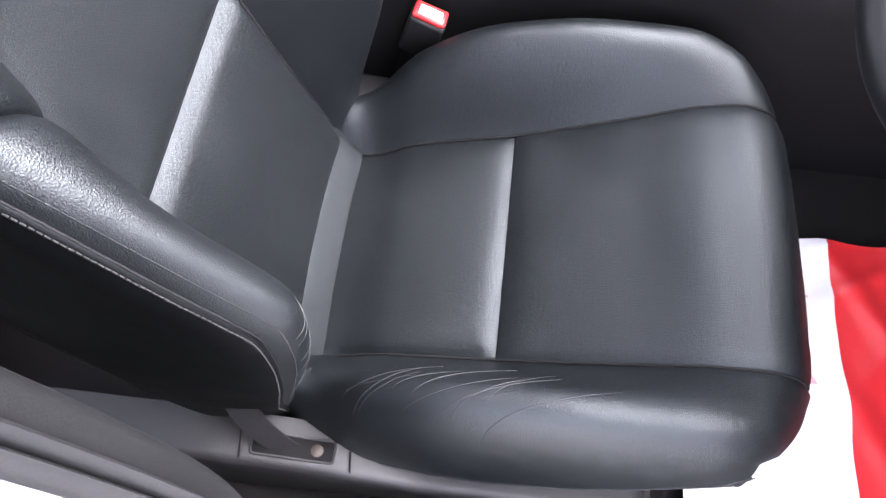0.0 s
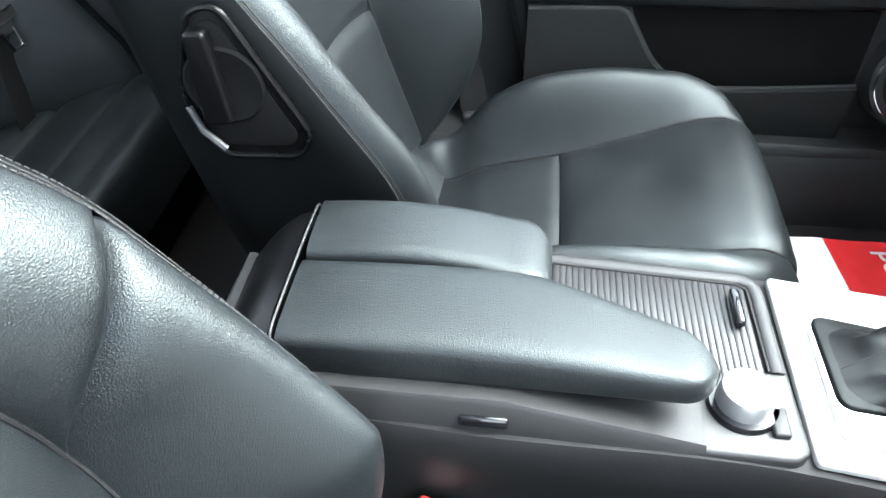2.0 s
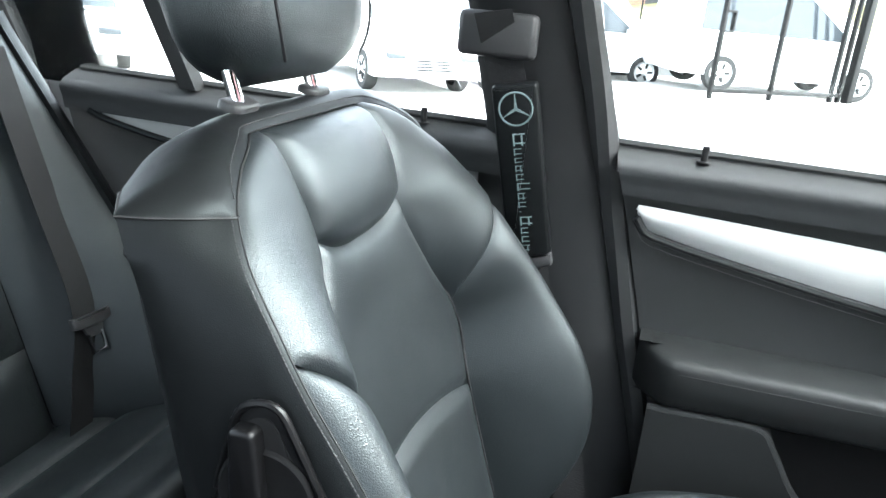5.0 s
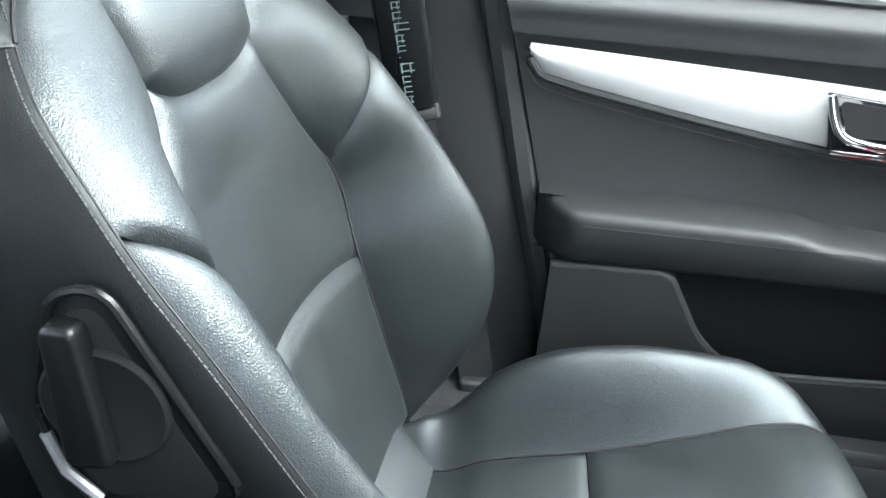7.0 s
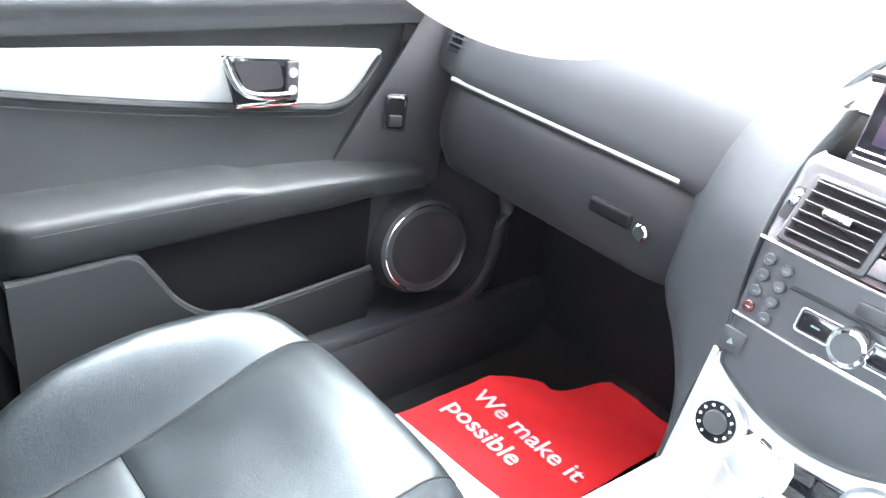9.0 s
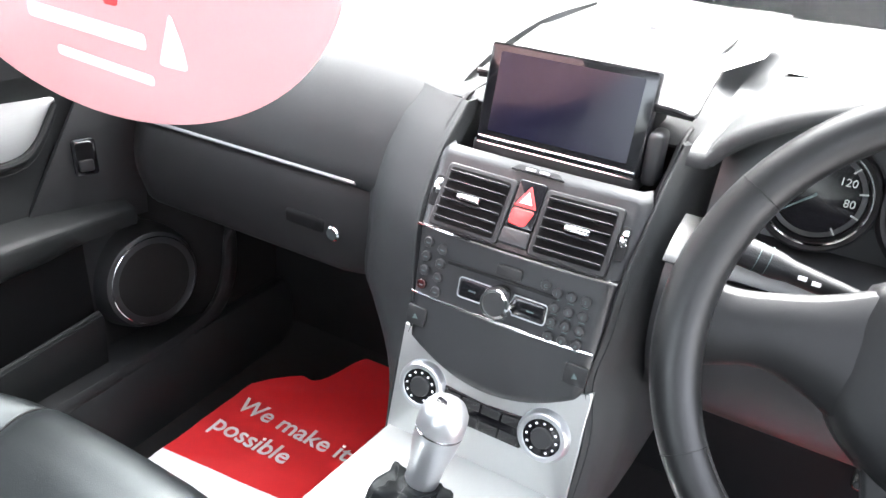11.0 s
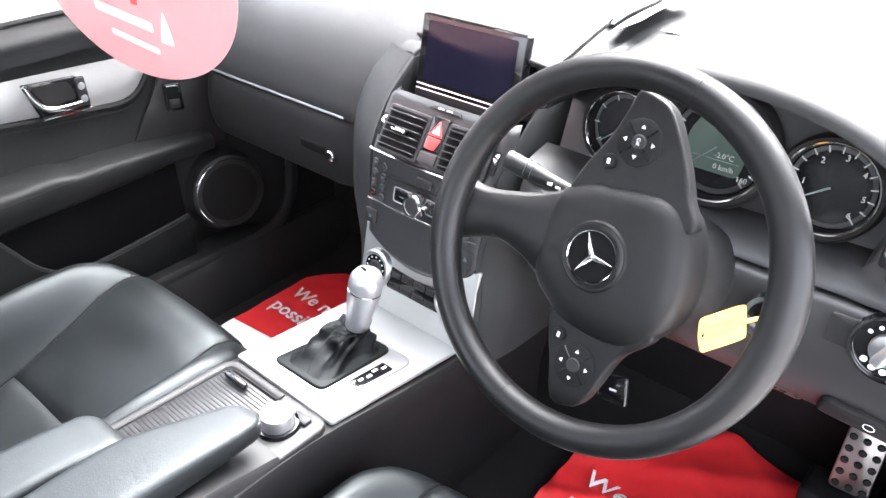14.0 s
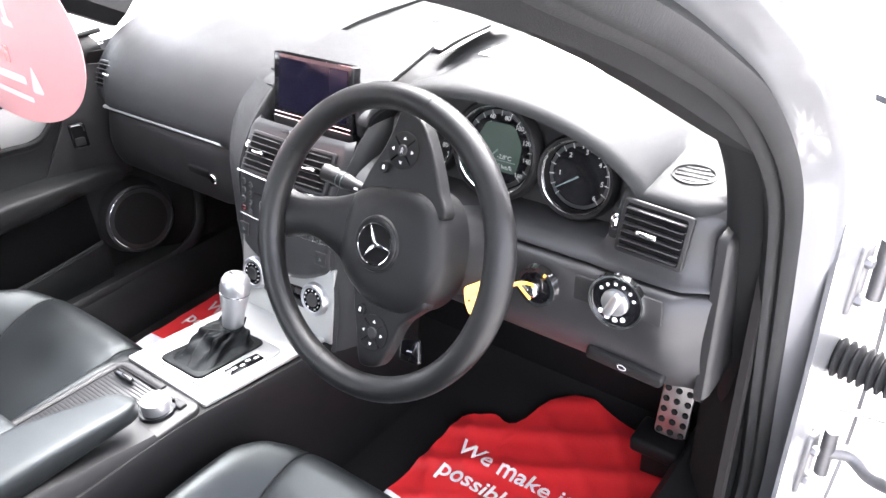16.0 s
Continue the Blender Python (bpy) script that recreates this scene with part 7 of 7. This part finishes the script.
prism("cover", rounded([(-0.029, -0.118), (0.029, -0.118), (0.029, 0.118), (-0.029, 0.118)], 0.006), 0.018, SIDE_LEATHER, pad, bevel=0.006, seg=4, m=pmx)
pf = pmx @ Matrix.Translation((0, 0, 0.0182))
lathe("round_emblem", [(0.0195, 0), (0.0200, 0.0006), (0.0215, 0.0006), (0.022, 0)], PALE_THREAD, pad, m=pf @ Matrix.Translation((0, 0.088, 0)), n=40)
for k in range(3):
    prism("emblem_arm", [(0, -0.002), (0.0195, -0.0004), (0.0195, 0.0004), (0, 0.002)], 0.0006, PALE_THREAD, pad, bevel=0, m=pf @ Matrix.Translation((0, 0.088, 0)) @ Matrix.Rotation(radians(90 + 120 * k), 4, "Z"))
# embroidered bars in the place of the lettering
y = 0.057
for k, (w, tall) in enumerate([(0.016, 0.013), (0.009, 0.008), (0.007, 0.008), (0.008, 0.008), (0.009, 0.008), (0.010, 0.014), (0.009, 0.008), (0.008, 0.008), (0.006, 0.002), (0.012, 0.013), (0.009, 0.008), (0.009, 0.008), (0.009, 0.008)]):
    for q in ((0.0, 0.72) if tall > 0.004 else (0.3,)):
        prism("embroidered_bar", [(-0.007, y - w * (q + 0.11)), (-0.007 + tall * 1.2, y - w * (q + 0.11)), (-0.007 + tall * 1.2, y - w * q), (-0.007, y - w * q)], 0.0007, PALE_THREAD, pad, bevel=0, m=pf)
    if tall > 0.004:
        for q in ((0.0,) if k % 3 else (0.0, 0.8)):
            prism("embroidered_bar", [(-0.007 + tall * q, y - w), (-0.007 + tall * (q + 0.15), y - w), (-0.007 + tall * (q + 0.15), y), (-0.007 + tall * q, y)], 0.0009, PALE_THREAD, pad, bevel=0, m=pf)
    y -= w + 0.0032

# ---- driver's side of the opening ----
# the opening's edge is one guide line; trim, seal and painted frame follow it
guide = smooth_path([(0.04, 1.175), (0.20, 1.160), (0.40, 1.105), (0.591, 1.018), (0.715, 0.960), (0.868, 0.873), (1.015, 0.742), (1.079, 0.603), (1.138, 0.400), (1.185, 0.230), (1.190, 0.150), (1.150, 0.114), (0.95, 0.108), (0.60, 0.108), (0.455, 0.130), (0.420, 0.24), (0.435, 0.40), (0.440, 0.55), (0.390, 0.70), (0.29, 0.85), (0.165, 1.0), (0.09, 1.10), (0.04, 1.16)], 150)
tang = np.gradient(guide, axis=0)
tang /= np.linalg.norm(tang, axis=1, keepdims=True)
outward = np.stack([-tang[:, 1], tang[:, 0]], -1)
low = np.clip((0.16 - guide[:, 1]) / 0.04, 0, 1)


def along(profile):
    """Carry a profile of (outward, y) along the opening."""
    return [[(g[0] + n[0] * o, y, g[1] + n[1] * o) for o, y in profile] for g, n in zip(guide, outward)]


def inner_trim(g):
    """Where the trim is narrow and reaches into the cabin: along the middle pillar."""
    return float(smooth01(0.14, 0.22, g[1]) * smooth01(1.0, 0.90, g[1]) * smooth01(0.52, 0.44, g[0]))


def drawn_in(rows):
    """Rows along the opening, drawn in beside the middle pillar."""
    return [[(p[0], p[1] + inner_trim(g) * (-0.662 + 0.39 * (p[1] + 0.692) - p[1]), p[2]) for p in r] for r, g in zip(rows, guide)]


rows = drawn_in(along([(0.016, -0.692), (0.004, -0.702), (0.0, -0.715), (0.004, -0.742)]))
tagged(sheet("trim_opening_right", rows, TRIM, thick=0.006, angle=70), "dark plastic trim round the driver's door opening", "trim", kind="structure")
tagged(loft("trim_seal_right", drawn_in(along([(0.010, -0.738), (-0.004, -0.738), (-0.012, -0.745), (-0.010, -0.752), (-0.004, -0.755), (-0.010, -0.760), (-0.008, -0.769), (0.004, -0.773), (0.012, -0.765)])), RUBBER, angle=60), "black ribbed rubber seal round the driver's door opening", "seal", kind="structure")
tagged(sheet("door_frame_right", drawn_in(along([(0.010, -0.765), (0.018, -0.776), (0.022, -0.792), (0.030, -0.802), (0.050, -0.807), (0.085, -0.808)])), PAINT, thick=0.004, angle=70), "silver painted edge of the driver's door opening", "door frame", kind="structure")
upper = [k for k in range(len(guide)) if k < 60 and guide[k][1] > 0.70]
rows = along([(0.078, -0.800), (0.086, -0.806), (0.094, -0.806), (0.100, -0.800)])
tagged(sheet("trim_roof_gasket_right", [rows[k] for k in upper], RUBBER, thick=0.004), "black gasket along the roof edge", "trim", kind="structure")
rows = along([(0.092, -0.792), (0.105, -0.800), (0.140, -0.780), (0.170, -0.745)])
tagged(sheet("roof_edge_right", [rows[k] for k in upper], PAINT, thick=0.004, angle=60), "silver painted windscreen pillar outside", "body panel", kind="structure")
P = [[(1.34 + 0.75 * u, -0.815 - 0.045 * math.sin(math.pi * min(v * 0.7 + 0.15, 1)), -0.15 + 0.83 * v) for v in np.linspace(0, 1, 10)] for u in np.linspace(0, 1, 8)]
tagged(sheet("front_wing_right", P, PAINT, thick=0.006), "silver painted front wing ahead of the open door", "body panel", kind="structure")
P = [[(1.70 - 0.17 * (y / 0.72) ** 2 + 1.0 * u, y, 0.690 - 0.10 * u ** 1.6 - 0.03 * (abs(y) / 0.8) ** 3) for y in np.linspace(-0.80, 0.80, 17)] for u in np.linspace(0, 1, 12)]
tagged(sheet("bonnet", P, PAINT, thick=-0.01), "silver painted bonnet beyond the windscreen", "body panel", kind="structure")
wiper = thing("windscreen_wiper", "black wiper resting at the foot of the windscreen", "wiper")
tube("blade", [(screen_x(y) + 0.035 - 0.05 * (y + 0.3), y, 0.722 - 0.01 * (y + 0.6)) for y in np.linspace(-0.58, 0.05, 14)], 0.006, RUBBER, wiper, n=6)
tube("wiper_arm", [(screen_x(y) + 0.055, y, 0.724) for y in np.linspace(-0.25, 0.30, 8)], 0.008, DARK, wiper, n=8)
P = [[(1.12 + 0.42 * u - 0.10 * max(z - 0.45, 0), -0.800 - 0.012 * math.sin(math.pi * u), z) for u in np.linspace(0, 1, 12)] for z in np.linspace(-0.12, 0.68, 14)]
tagged(sheet("hinge_post_right", P, PAINT, thick=0.006), "silver painted hinge post behind the front wing", "body panel", kind="structure")
door = thing("driver_door", "open silver driver's door, swung out on its hinges", "car door")
for z, tall in ((0.545, 0.05), (0.225, 0.055)):
    h = prism("hinge", rounded([(-0.016, -tall), (0.014, -tall), (0.016, tall), (-0.012, tall)], 0.008), 0.014, CAST, door, "cast silver hinge", bevel=0.004, m=axes((1.225, -0.810, z), (1, -0.25, 0), (-0.05, 0, 1)))
    tube("pin", [(1.262, -0.838, z - 0.045), (1.258, -0.838, z + 0.045)], 0.0105, CAST, h, n=14)
    for k in (-1, 1):
        lathe("bolt", [(0.0, 0.020), (0.006, 0.020), (0.008, 0.017), (0.008, 0.0)], CAST, h, m=axes((1.222, -0.812, z + k * tall * 0.55), (1, -0.25, 0), (0, 0, 1)), n=6)
    tube("arm", smooth_path([(1.262, -0.838, z), (1.275, -0.868, z - 0.004), (1.262, -0.900, z - 0.016), (1.250, -0.935, z - 0.010)], 16), 0.0125, CAST, h, n=12)
tube("check_strap", [(1.235, -0.806, 0.325), (1.25, -0.86, 0.322), (1.26, -0.94, 0.320)], 0.007, STEEL, door, "steel check strap", n=8, flat=0.5)
boot = thing("cable_boot", "black ribbed rubber cable boot between body and door", "cable boot")
pr = []
for k in range(13):
    pr += [(0.021, k * 0.011), (0.028, k * 0.011 + 0.003), (0.028, k * 0.011 + 0.006), (0.021, k * 0.011 + 0.010)]
lathe("bellows", pr, RUBBER, boot, m=axes((1.235, -0.806, 0.415), (1, -0.12, 0), (0, 0, 1)), n=24)
R = []
for z in np.linspace(-0.10, 0.62, 10):
    R.append([(1.21, -0.93, z), (1.30, -0.93, z), (1.36, -0.98, z), (1.42, -1.75, z), (1.32, -1.80, z), (1.24, -1.74, z), (1.20, -0.97, z)])
loft("shell", R, PAINT, door, "silver painted door shell", angle=30)
tube("edge_seal", [(1.205, -0.945, z) for z in np.linspace(-0.08, 0.60, 10)], 0.012, RUBBER, door, n=8)

# ---- hanging price card and loose papers ----
card = thing("hanging_card", "pale red round card hanging behind the windscreen", "card")
cmx = axes((0.77, 0.255, 0.835), (0, -1, 0), (0, 0, 1))
prism("disc", [(1.72 * x, y) for x, y in circle(0.140, 90)], 0.0012, PALE_RED, card, bevel=0.0003, m=cmx)
tube("cord", [(cmx @ Vector((0, 0.138, 0)))[:], (0.77, 0.255, 1.16)], 0.0012, PRINT, card)
for k in range(5):
    prism("red_mark", rounded([(-0.125 + 0.036 * k, -0.032 - 0.005 * k), (-0.110 + 0.036 * k, -0.032 - 0.005 * k), (-0.106 + 0.036 * k, -0.008 - 0.005 * k), (-0.121 + 0.036 * k, -0.008 - 0.005 * k)], 0.003), 0.0004, RED_LENS, card, bevel=0, m=cmx @ Matrix.Translation((0, 0, 0.0013)))
for x0, x1, y0, h in ((-0.075, 0.060, -0.080, 0.012), (-0.045, 0.065, -0.106, 0.008)):
    prism("print_bar", rounded([(x0, y0 + 0.006), (x1, y0), (x1, y0 + h), (x0, y0 + h + 0.006)], 0.004), 0.0004, CARD_PRINT, card, bevel=0, m=cmx @ Matrix.Translation((0, 0, 0.0013)))
prism("flame_mark", rounded([(0.072, -0.088), (0.102, -0.088), (0.098, -0.070), (0.088, -0.048), (0.079, -0.070)], 0.005), 0.0004, CARD_PRINT, card, bevel=0, m=cmx @ Matrix.Translation((0, 0, 0.0013)))
prism("white_stroke", rounded([(0.052, 0.004), (0.078, 0.002), (0.078, 0.010), (0.070, 0.012), (0.072, 0.060), (0.062, 0.060), (0.060, 0.013), (0.052, 0.014)], 0.002), 0.0004, CARD_PRINT, card, bevel=0, m=cmx @ Matrix.Translation((0, 0, 0.0013)))
def paper(corners, label, sag):
    """A sheet through four corners, sagging between them."""
    c = [Vector(p) for p in corners]
    P = []
    for u in np.linspace(0, 1, 12):
        P.append([(c[0] * (1 - u) * (1 - v) + c[1] * u * (1 - v) + c[2] * u * v + c[3] * (1 - u) * v + Vector((0, 0, sag * math.sin(math.pi * u) * (0.4 + math.sin(2.2 * v + 0.5)))))[:] for v in np.linspace(0, 1, 12)])
    tagged(sheet("paper_sheet", P, WHITE_CARD, thick=0.0006), label, "paper", "loose papers")


paper([(1.300, -0.470, 0.702), (1.440, -0.515, 0.700), (1.470, -0.215, 0.696), (1.330, -0.180, 0.700)], "white paper sheet lying curled on the instrument hood", 0.005)
paper([(1.300, -0.112, 0.690), (1.470, -0.104, 0.694), (1.465, -0.165, 0.720), (1.300, -0.160, 0.716)], "white folded leaflet lying on the dashboard", 0.004)
grille = thing("dash_speaker", "grey speaker panel let into the dashboard's top", "speaker panel")
sheet("panel", [[(x, y, float(dash_top(x)) + 0.0045) for y in np.linspace(0.115, -0.100, 6)] for x in np.linspace(1.335, 1.485, 6)], PANEL, grille, thick=0.004)
lathe("clip", [(0.0, 0.010), (0.007, 0.009), (0.010, 0.004), (0.010, 0.0)], SILVER, grille, "small bright clip", m=pose(1.455, 0.004, 0.6955), n=18)


# ---- outside ----
BLACK_PAINT = material("black_gate_paint", (0.004, 0.004, 0.004), 0.7, spec=0.2, stain=0.1)
CONCRETE = material("pale_concrete", (0.52, 0.51, 0.49), 0.9, grain=0.3, scale=30, bump=0.5, stain=0.2)
GRASS = material("dry_bank", (0.16, 0.15, 0.06), 0.95, grain=0.6, scale=3, bump=0.6, stain=0.4)
WHITE_CAR = material("white_car_paint", (0.72, 0.72, 0.72), 0.2, coat=0.6, stain=0.02)
BLACK_CAR = material("dark_blue_paint", (0.012, 0.016, 0.026), 0.2, coat=0.6)
CAR_GLASS = material("car_glass", (0.03, 0.035, 0.04), 0.06, stain=0.05)
TYRE = material("tyre", (0.018, 0.018, 0.018), 0.85, grain=0.3, scale=200, bump=0.3)
BRICK = material("brick_wall_far", (0.30, 0.15, 0.10), 0.9, grain=0.3, scale=6, stain=0.3)
GZ = -0.50


def ground_z(x, y):
    """The forecourt falls away gently towards the far row of cars."""
    return GZ - 0.35 * smooth_step(2.0, -4.0, x) * smooth_step(4.0, 11.0, y)


gx = [-900, -60, -20, -12, -8, -6, -4, -3, -2, -1, 0, 1, 2, 4, 8, 15, 60, 900]
gy = [-900, -60, -10, 0, 2, 4, 5, 6, 7, 8, 9, 10, 11, 12, 20, 60, 900]
ground = sheet("ground", [[(x, y, ground_z(x, y)) for x in gx] for y in gy], CONCRETE, thick=-0.2)
tagged(ground, "pale concrete forecourt reaching to the horizon", "ground", kind="structure")

def parked_car(x, y, turn, paint, label, van=False):
    c = thing("parked_car", label, "car", "parked cars", at=(x, y, ground_z(x, y)))
    c.rotation_euler = (0, 0, radians(turn))
    L, H = (4.4, 1.85) if van else (4.5, 1.43)
    lowz = 0.28
    belt = 1.0 if van else 0.92
    body = [(-L / 2, 0.45), (-L / 2 + 0.03, belt), (-L / 2 + 0.25, belt + 0.05), (L * 0.24, belt + 0.02), (L / 2 - 0.12, belt - 0.22), (L / 2, 0.62), (L / 2, 0.32), (L / 2 - 0.15, lowz), (-L / 2 + 0.1, lowz)]
    rings = []
    for yy, s_ in ((-0.88, 0.97), (-0.84, 1.0), (0.84, 1.0), (0.88, 0.97)):
        rings.append([(px * s_, yy, lowz + (pz - lowz) * (s_ if abs(yy) > 0.86 else 1)) for px, pz in body])
    loft("body", rings, paint, c, angle=30)
    cab = [(-L / 2 + 0.12, belt), (-L / 2 + (0.18 if van else 0.75), H - 0.05), (-L / 2 + (0.5 if van else 1.2), H), (L * 0.06, H), (L * 0.17, H - 0.12), (L * 0.33, belt - 0.02)]
    rings = [[(px * s_, yy * (1 - 0.18 * max(pz - belt, 0) / (H - belt)), pz) for px, pz in cab] for yy, s_ in ((-0.82, 1.0), (0.82, 1.0))]
    loft("roof", rings, paint, c, angle=30)
    for s_ in (-1, 1):
        n = [(-L / 2 + 0.45, belt + 0.03), (-L / 2 + (0.5 if van else 0.95), H - 0.14), (L * 0.05, H - 0.12), (L * 0.25, belt + 0.03)]
        P = [[(px, s_ * (0.835 - 0.15 * max(pz - belt, 0) / (H - belt)), pz) for px, pz in (n[0], n[3])], [(px, s_ * (0.835 - 0.15 * (pz - belt) / (H - belt)), pz) for px, pz in (n[1], n[2])]]
        sheet("side_window", P, CAR_GLASS, c, thick=0.02 * s_)
        for px in (-L * 0.29, L * 0.31):
            wm_ = axes((px, s_ * 0.80, 0.32), (1, 0, 0), (0, 0, s_))
            t = lathe("tyre", [(0.20, -0.09), (0.29, -0.10), (0.32, -0.06), (0.32, 0.06), (0.29, 0.10), (0.21, 0.10)], TYRE, c, m=axes((px, s_ * 0.80, 0.32), (1, 0, 0), (0, 0, 1)), n=28)
            lathe("rim", [(0.0, 0.03), (0.05, 0.05), (0.19, 0.085), (0.21, 0.095)], SILVER, t, m=axes((px, s_ * 0.80, 0.32), (1, 0, 0), (0, 0, 1)) if s_ < 0 else axes((px, s_ * 0.80, 0.32), (-1, 0, 0), (0, 0, 1)), n=24)
            for k in range(5):
                a = 2 * math.pi * k / 5
                box("rim_gap", (0.07, -0.022, 0.06), (0.17, 0.022, 0.10), TYRE, t, bevel=0, m=(axes((px, s_ * 0.80, 0.32), (1, 0, 0), (0, 0, 1)) if s_ < 0 else axes((px, s_ * 0.80, 0.32), (-1, 0, 0), (0, 0, 1))) @ Matrix.Rotation(a, 4, "Z"))
        box("headlight", (L / 2 - 0.16, s_ * 0.62 - 0.16, 0.58), (L / 2 + 0.01, s_ * 0.62 + 0.16, 0.68), CAR_GLASS, c, bevel=0.02)
        box("mirror", (L * 0.20, s_ * 0.94 - 0.08, belt), (L * 0.24, s_ * 0.94 + 0.08, belt + 0.12), paint, c, bevel=0.02)
    for k in range(4):
        box("grille_bar", (L / 2 - 0.02, -0.35, 0.42 + k * 0.045), (L / 2 + 0.012, 0.35, 0.445 + k * 0.045), DARK, c, bevel=0.004)
    P = [[(L * 0.325, yy, belt), (L * 0.175, yy * 0.86, H - 0.13)] for yy in (-0.74, 0, 0.74)]
    sheet("windscreen", P, CAR_GLASS, c, thick=0.01)
    return c


parked_car(-4.6, 13.0, -50, WHITE_CAR, "white saloon parked nose towards the forecourt")
parked_car(-2.75, 14.6, -58, BLACK_CAR, "dark blue car parked behind the white saloon")
parked_car(-9.4, 10.6, -50, WHITE_CAR, "white hatchback parked in the row")
parked_car(2.07, 15.8, 22, WHITE_CAR, "white people carrier behind the gate", van=True)
parked_car(-1.75, 16.1, 22, WHITE_CAR, "white people carrier further back", van=True)
gate = thing("metal_gate", "black square-tube metal gate standing open", "gate", at=(1.04, 13.05, GZ))
gate.rotation_euler = (0, 0, math.atan2(1.95, 2.26))
for x in (0.0, 1.32, 2.78, 2.98):
    box("post", (x - 0.028, -0.04, 0), (x + 0.028, 0.04, 2.9), BLACK_PAINT, gate, bevel=0.005)
box("post", (3.12, -0.10, 0), (3.26, 0.04, 2.9), BLACK_PAINT, gate, bevel=0.005)
box("rail", (0.0, -0.03, 0.10), (2.98, 0.03, 0.16), BLACK_PAINT, gate, bevel=0.004)
box("rail", (0.0, -0.03, 2.70), (2.98, 0.03, 2.76), BLACK_PAINT, gate, bevel=0.004)
for z in (1.05, 1.36):
    box("lock_bar", (0.0, -0.04, z), (0.22, 0.04, z + 0.035), BLACK_PAINT, gate, bevel=0.004)
box("lock_bar", (0.185, -0.04, 1.05), (0.22, 0.04, 1.395), BLACK_PAINT, gate, bevel=0.004)
fence = thing("fence", "thin dark fence posts along the boundary", "fence")
for k in range(14):
    box("post", (-14 + 2.6 * k - 0.03, 27.0, GZ), (-14 + 2.6 * k + 0.03, 27.06, 2.4), DARK, fence, bevel=0)
P = []
for x in np.linspace(-70, 90, 60):
    P.append([(x, 34 + 6 * v, GZ + (1.4 + 0.5 * math.sin(x * 0.15) + 0.25 * math.sin(x * 0.9)) * v) for v in np.linspace(0, 1, 5)])
tagged(sheet("grass_bank", P, GRASS, thick=-0.3), "dry grassy bank behind the car park", "grass bank", kind="stuff")
hut = thing("brick_building", "low brick building beyond the fence", "building")
box("wall", (-3.0, 40, GZ), (2.0, 44, 2.6), BRICK, hut, bevel=0)
box("roof", (-3.3, 39.7, 2.6), (2.3, 44.3, 2.85), DARK, hut, bevel=0.02)
box("shutter", (-1.6, 39.95, GZ), (0.4, 40.02, 1.9), PANEL, hut, bevel=0)
